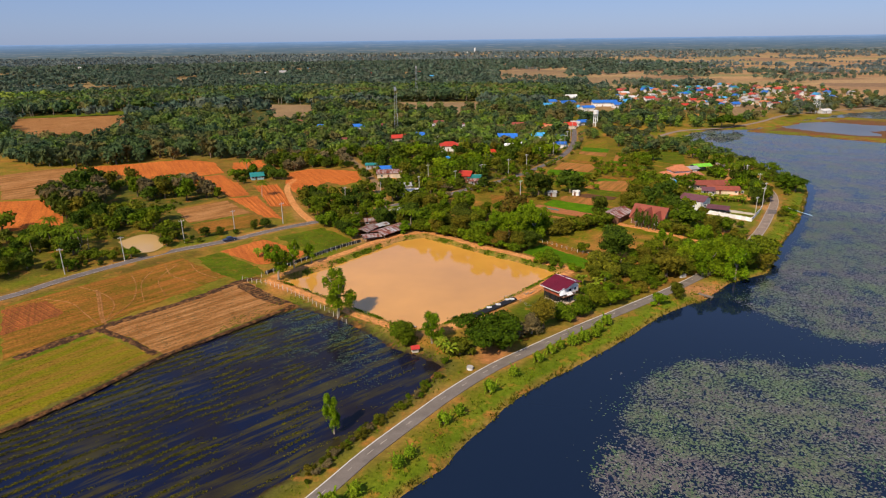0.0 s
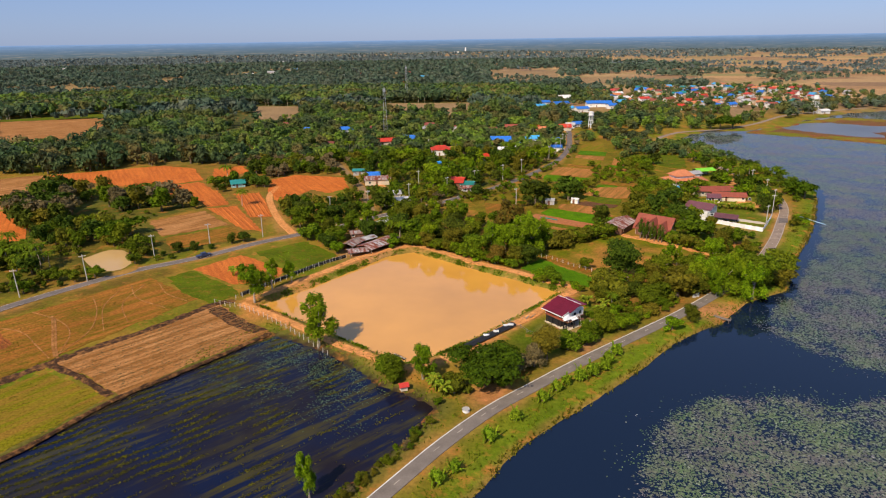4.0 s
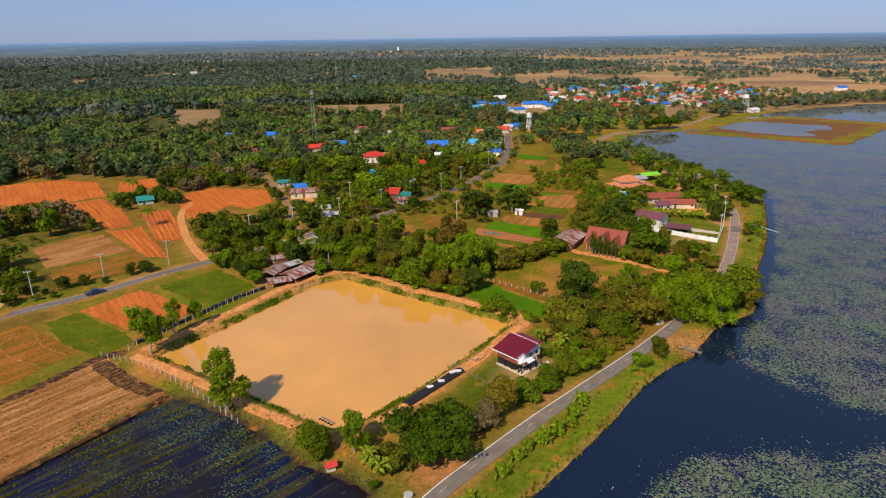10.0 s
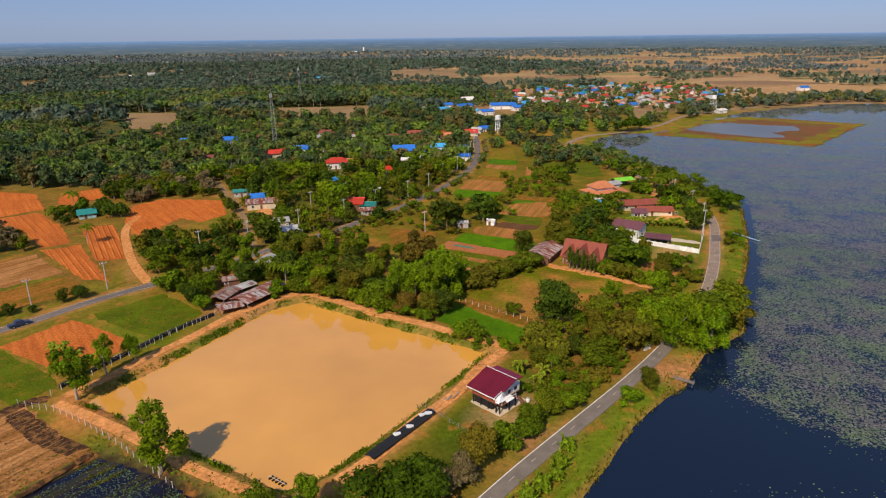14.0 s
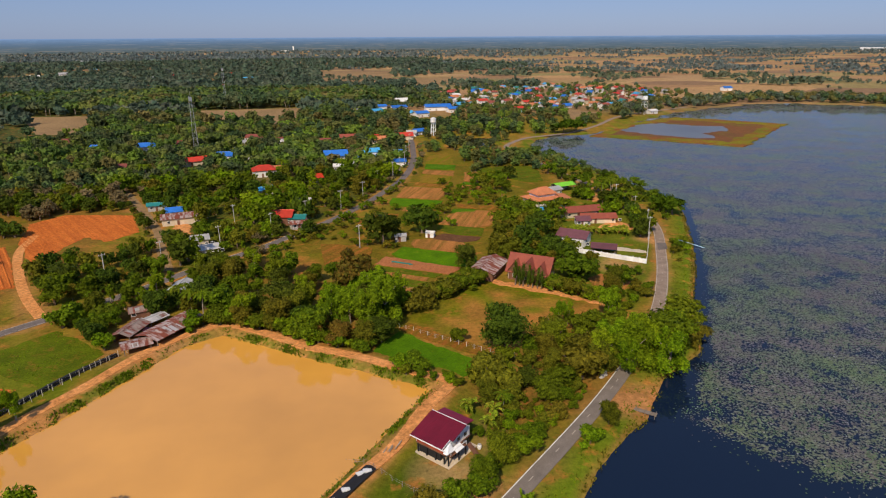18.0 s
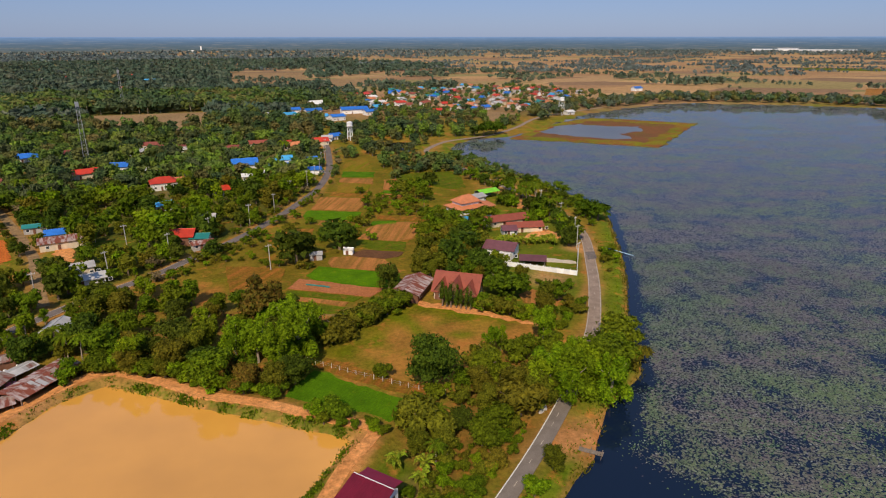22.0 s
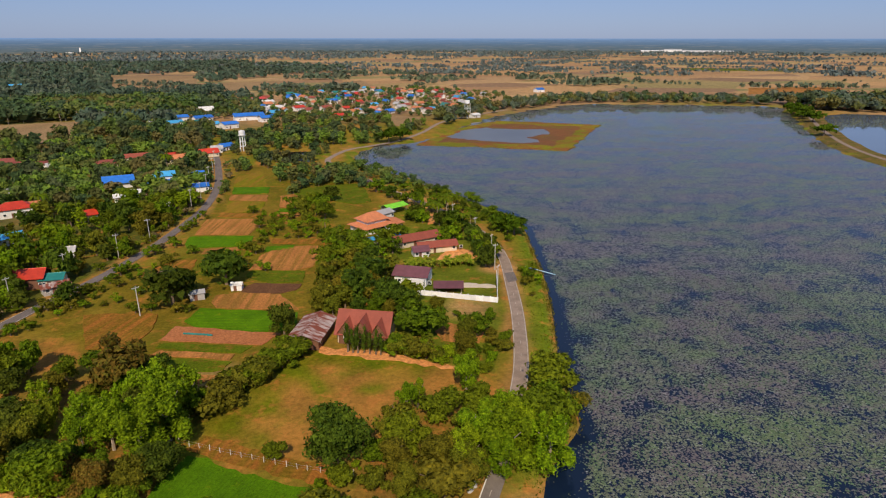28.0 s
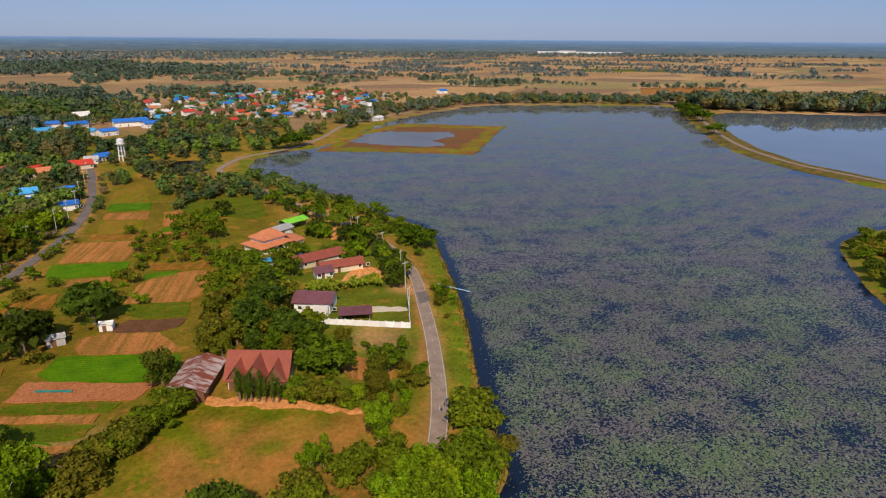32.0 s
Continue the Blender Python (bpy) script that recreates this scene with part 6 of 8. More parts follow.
for z0, r0, r1 in ((0.0, 0.28, 0.42), (0.3, 0.42, 0.44), (0.6, 0.44, 0.3)):
    part("jar_body", M().tube((0, 0, z0), (0, 0, z0 + 0.4), r0, r1, 10), WHITE, bin_)
part("lid", M().tube((0, 0, 0.98), (0, 0, 1.05), 0.34, 0.32, 10), WALL["grey"], bin_)

# ---- plants ----
def lobed(r, lobes, spread, radius, squash=0.8, base=0.0):
    """Centres and radii of the lobes of a crown."""
    out = [(0.0, 0.0, base + radius * squash * 0.8, radius * 0.62)]
    for i in range(lobes):
        a = math.tau * (i + r.uniform(-0.3, 0.3)) / lobes
        d = spread * r.uniform(0.35, 1.15)
        out.append((d * math.cos(a), d * math.sin(a), base + radius * squash * r.uniform(0.1, 1.45), radius * r.uniform(0.26, 0.5)))
    return out


def crown_mesh(name, mat, lobes, leaves, size, r, squash=0.85, core=0.78, droop=0.0, rings=4, seg=6):
    """A crown: leaf clumps over uneven lobes, round a darker inner mass of leaves."""
    v, f = [], []
    for k_, (x, y, z, rad) in enumerate(lobes):
        if core and (rings > 3 or k_ < 6):
            n = len(v)
            for i in range(rings):
                ph = math.pi * (i + 0.5) / rings
                for j in range(seg):
                    th = math.tau * (j + 0.5 * (i % 2)) / seg
                    k = rad * core * r.uniform(0.75, 1.05)
                    v.append((x + k * math.sin(ph) * math.cos(th), y + k * math.sin(ph) * math.sin(th), z + k * squash * math.cos(ph)))
            for i in range(rings - 1):
                for j in range(seg):
                    f.append((n + i * seg + j, n + (i + 1) * seg + j, n + (i + 1) * seg + (j + 1) % seg, n + i * seg + (j + 1) % seg))
            f.append(tuple(n + j for j in range(seg)))
    area = np.array([q[3] ** 2 for q in lobes])
    pick = r.choice(len(lobes), leaves, p=area / area.sum())
    d = r.normal(size=(leaves, 3))
    d[:, 2] = np.where(r.random(leaves) < 0.72, np.abs(d[:, 2]), d[:, 2])
    d /= np.linalg.norm(d, axis=1)[:, None]
    c = np.array([q[:3] for q in lobes])[pick]
    rad = np.array([q[3] for q in lobes])[pick] * np.clip(r.normal(0.96, 0.15, leaves), 0.5, 1.4)
    p = c + d * rad[:, None] * np.array([1, 1, squash])
    p[:, 2] -= droop * r.random(leaves)
    nrm = d + r.normal(0, 0.45, (leaves, 3))
    nrm /= np.linalg.norm(nrm, axis=1)[:, None]
    t = np.cross(nrm, r.normal(size=(leaves, 3)))
    t /= np.linalg.norm(t, axis=1)[:, None]
    b = np.cross(nrm, t)
    s = size * r.uniform(0.6, 1.4, leaves)[:, None]
    q = r.uniform(0.5, 1.0, (leaves, 1))
    n = len(v)
    tips = np.stack([p - t * s * 1.2 - b * s * q * 0.6, p + t * s * 1.2 - b * s * q * 0.5 - nrm * s * 0.2, p + t * s * 0.2 + b * s * q * 1.5], 1).reshape(-1, 3)
    v += tips.tolist()
    f += (n + np.arange(leaves * 3).reshape(-1, 3)).tolist()
    me = bpy.data.meshes.new(name)
    me.from_pydata(v, [], [tuple(k) for k in f])
    me.materials.append(LEAF[mat])
    return me


def trunk_shape(r, tall, thick, limbs, spread, up):
    m_ = M()
    x = y = 0.0
    n = 4
    for i in range(n):
        nx, ny = x + r.uniform(-0.12, 0.12) * tall / n, y + r.uniform(-0.12, 0.12) * tall / n
        m_.tube((x, y, tall * i / n - (0.25 if i == 0 else 0)), (nx, ny, tall * (i + 1) / n), thick * (1 - 0.16 * i), thick * (1 - 0.16 * (i + 1)), 6)
        x, y = nx, ny
    for i in range(limbs):
        a = math.tau * (i + r.uniform(-0.3, 0.3)) / limbs
        m_.tube((x * 0.8, y * 0.8, tall * r.uniform(0.7, 0.98)), (x + spread * math.cos(a), y + spread * math.sin(a), tall + up * r.uniform(0.3, 1.0)), thick * 0.4, thick * 0.12, 5)
    return m_


KINDS = {  # leaves, height of bole, crown radius, spread, squash, lobes, droop, bark, label
    "broad": ("green", 1.5, 3.2, 1.9, 0.9, 12, 0.3, BARK, "leafy green broadleaf tree"),
    "broad_dark": ("dark", 1.2, 3.2, 1.9, 0.85, 12, 0.3, BARK, "dense dark green broadleaf tree"),
    "broad_olive": ("olive", 1.6, 3.1, 1.8, 0.95, 12, 0.3, BARK, "dry olive-brown broadleaf tree"),
    "broad_rust": ("rust", 2.0, 3.2, 2.3, 0.85, 6, 0.2, BARK, "broadleaf tree with rusty red leaves"),
    "willowy": ("bright", 2.2, 3.2, 2.2, 1.35, 15, 1.2, PALEBARK, "tall bright green tree with drooping foliage"),
    "umbrella": ("rain", 2.4, 3.6, 3.4, 0.42, 17, 0.2, BARK, "spreading dark green rain tree"),
    "slim": ("bright", 1.9, 2.3, 1.5, 1.5, 10, 0.6, PALEBARK, "slim tall green tree with pale trunk"),
    "broad_dry": ("dry", 1.6, 3.0, 2.0, 0.9, 9, 0.3, PALEBARK, "half-bare grey-brown tree with dry leaves"),
    "bush_dry": ("dry", 0.3, 1.8, 1.5, 0.7, 6, 0.1, PALEBARK, "half-bare grey-brown shrub with dry twigs"),
    "bush": ("green", 0.4, 2.0, 1.5, 0.75, 6, 0.1, BARK, "round leafy green bush"),
    "bush_bright": ("bright", 0.4, 1.9, 1.4, 0.8, 6, 0.1, BARK, "bright green leafy shrub"),
    "bush_olive": ("olive", 0.4, 1.9, 1.5, 0.7, 6, 0.1, BARK, "dry olive-brown leafy shrub"),
    "column": ("dark", 0.4, 1.0, 0.25, 3.6, 3, 0.2, BARK, "narrow columnar cypress in a row"),
}
made_plants = {}


def plant_proto(kind, level, variant):
    leaf, bole, rad, spread, squash, n_lobes, droop, bark, label = KINDS[kind]
    r = np.random.default_rng(abs(hash_of(kind)) + 17 * variant + level)
    lobes = lobed(r, n_lobes, spread, rad, squash, bole)
    if kind in ("slim", "willowy"):
        lobes = [(x * 1.15, y * 1.15, z, q * 0.74) for x, y, z, q in lobes]
    count, size = ((3600, 0.19), (1700, 0.27))[level]
    if kind.startswith("bush"):
        count, size = ((1500, 0.14), (800, 0.19))[level]
    if kind == "column":
        count, size = 900, 0.16
    ob = thing("tree" if not kind.startswith("bush") else "bush", label, "tree" if not kind.startswith("bush") else "bush")
    part("crown", crown_mesh("crown", leaf, lobes, count, size * rad / 3.4 if not kind.startswith("bush") else size, r, squash, 0.66, droop), None, ob)
    part("trunk", trunk_shape(r, bole + rad * squash * 0.6, 0.10 + 0.055 * rad, 4 if not kind.startswith("bush") else 3, spread * 0.8, rad * squash * 0.7), bark, ob)
    high = max(z + q * squash for _, _, z, q in lobes)
    return ob, high


def hash_of(text):
    return sum(ord(c) * 31 ** i for i, c in enumerate(text)) % 100003


MASSES = {}
MASS_PROTOS = {}


def massed(kind, x, y, tall, wide, variant, level):
    """Sets a tree into the joined mass of trees of its kind of leaf."""
    leaf, bole, rad, spread, squash, n_lobes, droop, bark, label = KINDS[kind]
    key = (kind, variant, level)
    if key not in MASS_PROTOS:
        r = np.random.default_rng(hash_of(kind) + 17 * variant + level)
        lobes = lobed(r, n_lobes, spread, rad, squash, bole)
        small = kind.startswith("bush") or kind == "column"
        count, size = ((460, 0.43), (230, 0.62))[level - 1]
        me = crown_mesh("crown", leaf, lobes, count // (2 if small else 1), (size * rad / 3.4), r, squash, 0.62, droop, 3, 5)
        t_ = trunk_shape(r, bole + rad * squash * 0.6, 0.10 + 0.055 * rad, 0, 0, 0)
        v = [tuple(q.co) for q in me.vertices] + t_.v
        n = len(me.vertices)
        f = [tuple(q.vertices) for q in me.polygons]
        MASS_PROTOS[key] = np.array(v), f, [tuple(n + i for i in q) for q in t_.f], max(z + q * squash for _, _, z, q in lobes)
        bpy.data.meshes.remove(me)
    v, f, tf, high = MASS_PROTOS[key]
    s, a = tall / high, rnd.uniform(0, 6.28)
    p = v * np.array([s * wide, s * wide, s])
    p = np.stack([p[:, 0] * math.cos(a) - p[:, 1] * math.sin(a) + x, p[:, 0] * math.sin(a) + p[:, 1] * math.cos(a) + y, p[:, 2] - 0.05], 1)
    # trees past 330 m take the leaf copy with haze in its colour
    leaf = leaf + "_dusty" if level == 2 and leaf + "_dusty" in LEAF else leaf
    block = MASSES.setdefault((leaf, label, x > 48), [[], [], [], [], 0])
    n = block[4]
    block[0].append(p)
    block[1] += [tuple(n + i for i in q) for q in f]
    block[2] += [tuple(n + i for i in q) for q in tf]
    block[3].append(np.full(len(p), rnd.random()))
    block[4] += len(p)


def finish_masses():
    for (leaf, label, east), (pts, f, tf, tone, _) in MASSES.items():
        me = bpy.data.meshes.new("village_trees")
        me.from_pydata(np.concatenate(pts).tolist(), [], f + tf)
        me.materials.append(LEAF[leaf])
        me.materials.append(BARK)
        me.polygons.foreach_set("material_index", np.r_[np.zeros(len(f), np.int32), np.ones(len(tf), np.int32)])
        me.attributes.new("tone", "FLOAT", "POINT").data.foreach_set("value", np.concatenate(tone).astype(np.float32))
        single("shore_trees" if east else "village_trees", me, None, f"many of them: {label}, " + ("near the lake shore" if east else "round the village"), "trees", kind="stuff")


counts = {}


# open ground between the trees
GLADES = [
    [(-39, 226), (-31, 225), (-30, 231), (-37, 231)],
    [(-26, 297), (-8, 283), (-11, 272), (-24, 277)],
    [(-55, 340), (-42, 345), (-34, 322), (-46, 311)],
    [(-90, 289), (-78, 287), (-68, 302), (-66, 316), (-75, 316), (-84, 302)],
]


def plant(kind, x, y, tall, wide=1.0):
    """Plants a tree of that kind and height at a place of the plan."""
    if tall > 2.2 and any(inside(g, x, y) for g in GLADES):
        return None
    far = math.hypot(x - 12, y - 95)
    level = 0 if far < 150 else 1
    variant = rnd.randrange(3)
    if far > 188:
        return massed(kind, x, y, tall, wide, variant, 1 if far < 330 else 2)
    key = (kind, level, variant)
    first = key not in made_plants
    if first:
        made_plants[key] = plant_proto(kind, level, variant)
    ob, high = made_plants[key]
    s = tall / high
    z = max(float(ground_level(np.array([x]), np.array([y]))[0]) - 0.05, -0.9)
    m_ = Matrix.LocRotScale((x, y, z), Euler((rnd.uniform(-0.05, 0.05), rnd.uniform(-0.05, 0.05), rnd.uniform(0, 6.28))), (s * wide, s * wide, s))
    counts[kind] = counts.get(kind, 0) + 1
    if first:
        ob.matrix_basis = m_
        return ob
    got = copy_thing(ob, pose(0, 0, 0))
    got.matrix_basis = m_
    return got


def frond(m_, base, turn, long, rise, fall, wide, leaflets=0):
    """One arched palm or banana leaf, folded along its rib."""
    a, u = [], Vector((math.cos(turn), math.sin(turn), 0))
    side = Vector((-u.y, u.x, 0))
    n = 6
    pts = [Vector(base) + u * long * (i / n) + Vector((0, 0, rise * math.sin(math.pi * 0.62 * i / n) - fall * (i / n) ** 2)) for i in range(n + 1)]
    for i in range(n + 1):
        w = wide * math.sin(math.pi * (0.12 + 0.86 * i / n)) ** 0.7
        a.append([pts[i] - side * w - Vector((0, 0, w * 0.45)), pts[i], pts[i] + side * w - Vector((0, 0, w * 0.45))])
    flat = [p for row in a for p in row]
    if not leaflets:
        m_.add(flat, [(3 * i + j, 3 * i + 1 + j, 3 * i + 4 + j, 3 * i + 3 + j) for i in range(n) for j in (0, 1)])
        return
    lines, tips = [], []
    for i in range(leaflets + 1):
        t = i / leaflets * n
        k = min(n - 1, int(t))
        p = pts[k].lerp(pts[k + 1], t - k)
        w = wide * math.sin(math.pi * (0.12 + 0.86 * t / n)) ** 0.7
        lines += [p - side * 0.03, p + side * 0.03]
        tips += [p + side * s * w + u * w * 0.5 - Vector((0, 0, w * 0.6)) for s in (-1, 1)]
    first = len(lines)
    faces = [(2 * i, 2 * i + 1, 2 * i + 3, 2 * i + 2) for i in range(leaflets)]
    faces += [(2 * i + s, 2 * i + 2 + s, first + 2 * i + s) for i in range(leaflets) for s in (0, 1)]
    m_.add(lines + tips[:2 * leaflets], faces)


def palm_proto(kind):
    r = np.random.default_rng(hash_of(kind))
    if kind == "coconut":
        ob = thing("coconut_palm", "coconut palm with long arching fronds", "palm")
        t_ = M()
        for i in range(6):
            t_.tube((0.05 * i * i * 0.4, 0, 1.25 * i - 0.1), (0.05 * (i + 1) ** 2 * 0.4, 0, 1.25 * (i + 1)), 0.2 - 0.012 * i, 0.19 - 0.012 * i, 7)
        part("trunk", t_, PALEBARK, ob)
        top, n, high, leaf = (0.72, 0, 7.5), 20, 9.0, "green"
        for i in range(n):
            m_ = M()
            frond(m_, top, math.tau * i / n + r.uniform(-0.2, 0.2), r.uniform(3.2, 4.2), r.uniform(0.6, 2.2), r.uniform(1.2, 3.0), 0.8, 13)
            part("frond", m_, LEAF[leaf], ob)
    elif kind == "young":
        ob = thing("young_palm", "young palm with a fan of bright green fronds on the verge", "palm", None, "young palms along the road")
        part("stem", M().tube((0, 0, -0.1), (0, 0, 0.9), 0.22, 0.18, 7), BARK, ob)
        for i in range(36):
            m_ = M()
            k = i % 3 - 1
            frond(m_, (0.55 * k, 0.4 * (k % 2), 0.45), math.tau * i * 0.382 + r.uniform(-0.2, 0.2), r.uniform(0.5, 1.35), r.uniform(0.5, 2.1), r.uniform(0.1, 1.0), 0.13)
            part("frond", m_, LEAF["palm"], ob)
        part("foliage", crown_mesh("foliage", "palm", lobed(r, 6, 0.75, 1.15, 0.85, 0.35), 700, 0.15, r, 0.9, 0.55), None, ob)
        high = 2.6
    else:
        ob = thing("banana_plant", "banana clump with broad yellow-green leaves", "banana plant", None, "banana plants")
        for i in range(3):
            x_, y_ = r.uniform(-0.5, 0.5, 2)
            part("stem", M().tube((x_, y_, -0.1), (x_ * 1.3, y_ * 1.3, 1.7), 0.14, 0.1, 6), LEAF["banana"], ob)
            for j in range(5):
                m_ = M()
                frond(m_, (x_ * 1.3, y_ * 1.3, 1.6), math.tau * j / 5 + i + r.uniform(-0.3, 0.3), r.uniform(1.3, 1.9), r.uniform(0.8, 1.8), r.uniform(0.5, 1.3), 0.34)
                part("leaf", m_, LEAF["banana"], ob)
        high = 3.2
    return ob, high


def palm(kind, x, y, tall):
    key = ("palm", kind)
    first = key not in made_plants
    if first:
        made_plants[key] = palm_proto(kind)
    ob, high = made_plants[key]
    s = tall / high
    z = float(ground_level(np.array([x]), np.array([y]))[0]) - 0.03
    m_ = Matrix.LocRotScale((x, y, z), Euler((0, 0, rnd.uniform(0, 6.28))), (s, s, s))
    if first:
        ob.matrix_basis = m_
    else:
        copy_thing(ob, pose(0, 0, 0)).matrix_basis = m_


# single trees: kind, x, y, height, width
for kind, x, y, tall, wide in (
        ("slim", -41.2, 156.5, 14.0, 1.15), ("slim", -67.5, 181, 12.0, 1.15), ("slim", -66, 191, 10, 0.9), ("slim", -62, 196.5, 8, 0.9), ("umbrella", 0.8, 143.3, 7.0, 1.36), ("bush_dry", 8, 149.5, 3.5, 1.2), ("broad_dry", 11, 151, 5.5, 1.0), ("broad", -19.5, 142.5, 5.5, 1.0), ("bush", -22.5, 145, 4.0, 1.2), ("willowy", -13.5, 143, 8.5, 1.05), ("bush_olive", -6, 138, 4, 1.1), ("bush_olive", -35.8, 228.2, 5.0, 1.4), ("bush", -30.5, 235.5, 5.0, 1.2), ("broad_olive", -24.5, 233.5, 6.0, 1.2),
        ("broad_olive", 14, 154.5, 8.5, 1.0), ("bush", 19, 160, 4.5, 1.2), ("broad", 28.5, 169.5, 6.8, 0.95), ("bush", 33.5, 174.5, 3.2, 1.1), ("broad", 25, 164.5, 5.8, 0.95), ("bush", 24, 163, 4, 1.1), ("bush_bright", 33, 172, 4.5, 1.2), ("broad_dark", 39.5, 210.5, 12, 0.85), ("bush", 29, 217, 4, 0.9), ("bush", 17.5, 203.5, 4.5, 1.1), ("bush_bright", 14, 206.5, 3.0, 1.0),
        ("broad_olive", 52.5, 178.5, 5.0, 1.05), ("bush_bright", 46.5, 173, 3.5, 1.2), ("bush", 88.5, 219, 6.5, 1.5), ("bush_olive", 84.5, 207, 5, 1.3), ("slim", -27, 104.5, 9.5, 0.7),
        ("broad", -16.5, 282, 13, 0.85), ("slim", -21, 285, 10, 0.8), ("broad_dark", 15.5, 299, 12, 1.1), ("broad_dark", 19, 304, 9, 1.0), ("broad_dark", 31, 309, 11, 1.05), ("slim", 55.5, 219.5, 9, 0.8), ("slim", 59, 222, 7, 0.9), ("umbrella", 138, 318, 7.5, 0.95), ("umbrella", 136, 326, 7, 0.85),
        ("broad_dark", 40.5, 266, 9, 0.8), ("bush", 72, 254, 7.5, 1.2), ("broad_olive", 80, 260.5, 6.5, 0.9), ("broad_dark", 70.5, 273, 8.5, 0.9), ("broad_dark", 70, 286, 11, 1.0), ("broad_dark", 64, 278, 10, 1.0), ("slim", 70, 222, 10, 1.0), ("slim", 73.5, 226, 9, 1.0), ("broad_olive", 76, 234, 9, 0.7), ("broad_olive", 80, 242, 8, 0.8), ("bush", 85, 246, 6, 1.0)):
    plant(kind, x, y, tall, wide)
for x, y, tall in ((-37, 233.6, 4.5), (-27, 237, 5), (-20, 231.5, 4), (-12, 229.5, 4.5), (-33, 238, 4)):
    plant("bush_bright" if tall != 4 else "bush", x, y, tall, 1.25)
# the grove where the road passes under
for x, y, tall in ((66, 199, 10.5), (71, 201.5, 10.5), (62, 203, 9), (74, 196.5, 10), (76, 202, 10), (59, 199, 8), (69, 206, 8.5), (64, 196.5, 7.5), (73, 206.5, 8), (78.5, 206, 8.5)):
    plant(rnd.choice(["broad", "willowy", "slim", "willowy"]), x, y, tall * 1.15, 1.15)
for x, y, tall in ((8, 226, 12.5), (12.5, 231, 13.5), (3, 232, 11), (10, 240, 13), (16, 237.5, 11), (5, 247, 10), (-2, 240, 9.5)):
    plant("willowy", x, y, tall, 1.1)
plant("broad_dark", -12, 312, 6.5, 1.0), plant("broad_dark", -7, 226, 8, 1.1), plant("broad_dark", -14, 241, 9.5, 1.1), plant("broad_rust", 4, 250, 13, 1.0), plant("broad_rust", -5, 222.5, 7, 1.2), plant("broad_rust", 1, 219.5, 6.5, 1.2), plant("broad_olive", -15, 232, 9, 1.1)
for i in range(7):
    plant("column", 52.6 + i * 1.15 + rnd.uniform(-0.2, 0.2), 251.2 - i * 0.78 + rnd.uniform(-0.2, 0.2), rnd.uniform(6.5, 8.5), 1.5)
for i in range(7):
    plant(rnd.choice(["bush", "bush_bright", "bush_olive"]), 61.5 + i * 1.5 + rnd.uniform(-0.4, 0.4), 246.5 - i * 1.2 + rnd.uniform(-0.4, 0.4), rnd.uniform(3, 5.2), 1.0)
for i in range(16):
    plant("bush_bright" if i % 3 else "bush", -28 + i * 2.2 + rnd.uniform(-1, 1), 236 - i * 1.45 + rnd.uniform(0, 2), rnd.uniform(2.5, 4.5), 1.2)
for i in range(19):
    t = i / 18
    plant(rnd.choice(["bush", "bush_olive", "bush"]), 22.5 + 18.5 * t + rnd.uniform(-1.6, 1.6), 240 + 15 * t + rnd.uniform(-1.5, 1.5), rnd.uniform(2.5, 5.5), 1.2)
for x, y in ((-13, 95.5), (-11, 99), (-6, 109.5), (-4, 113), (2, 122.5), (7, 129.5), (12, 137), (15.5, 141.5), (17.5, 143), (20.5, 146), (23.5, 148.5), (26.5, 151), (28.5, 154.5), (31, 158), (-18.5, 88), (-21, 84)):
    palm("young", x + rnd.uniform(-0.6, 0.6), y + rnd.uniform(-0.6, 0.6), rnd.uniform(2.8, 4.0))
for x, y in ((-10, 138.5), (-8, 136.5), (-11, 140.5), (29, 180), (31, 184), (26, 186), (-72, 196), (-76, 198), (-80, 200.5), (-83, 202)):
    palm("banana", x, y, rnd.uniform(3, 4.2))
for i in range(46):
    t, off = rnd.random(), rnd.uniform(-4.5, 0.2)
    palm("banana", 86 + 24 * t - off * 0.15, 302 - 6 * t + off * 1.2 + rnd.uniform(0, 3), rnd.uniform(2.2, 3.4))
for x, y, tall in ((80.6, 327.4, 6), (85, 318, 5), (75, 324, 6.5), (72.6, 336.5, 6), (71.5, 346, 7), (78, 333, 5)):
    palm("coconut", x, y, tall)
for i in range(8):
    plant(rnd.choice(["broad_dark", "slim", "broad_dark"]), 119.3 - i * 1.2 + rnd.uniform(-0.5, 0.5), 315 - i * 3.4 + rnd.uniform(-0.8, 0.8), rnd.uniform(4.5, 7.5), 0.85)
for x, y, tall in ((-40, 246, 7.5), (-36.5, 244, 7.8), (-43, 249, 8), (-34, 247, 7), (-118, 290, 8), (-146, 338, 10), (-171, 210, 8), (-160, 206, 8.5), (-150.5, 201, 8), (-172, 216, 9), (-166, 198, 7.5), (-157, 212, 7), (-168, 206, 7), (-162, 203, 8), (-156, 199, 6.5), (-175, 211, 7.5), (-150, 206, 6), (-154, 207, 8.5), (-163, 214, 7.5), (125, 352, 9), (130, 362, 8), (118, 345, 9), (-30, 420, 11), (-70, 400, 10), (0, 420, 10), (127, 334, 7), (122, 330, 8), (33, 185, 5), (36, 195, 5.5), (-100, 420, 11), (-20, 400, 10), (20, 500, 11)):
    palm("coconut", x, y, tall)

# scattered trees, region by region
taken = []
spots = np.zeros((9000, 2))


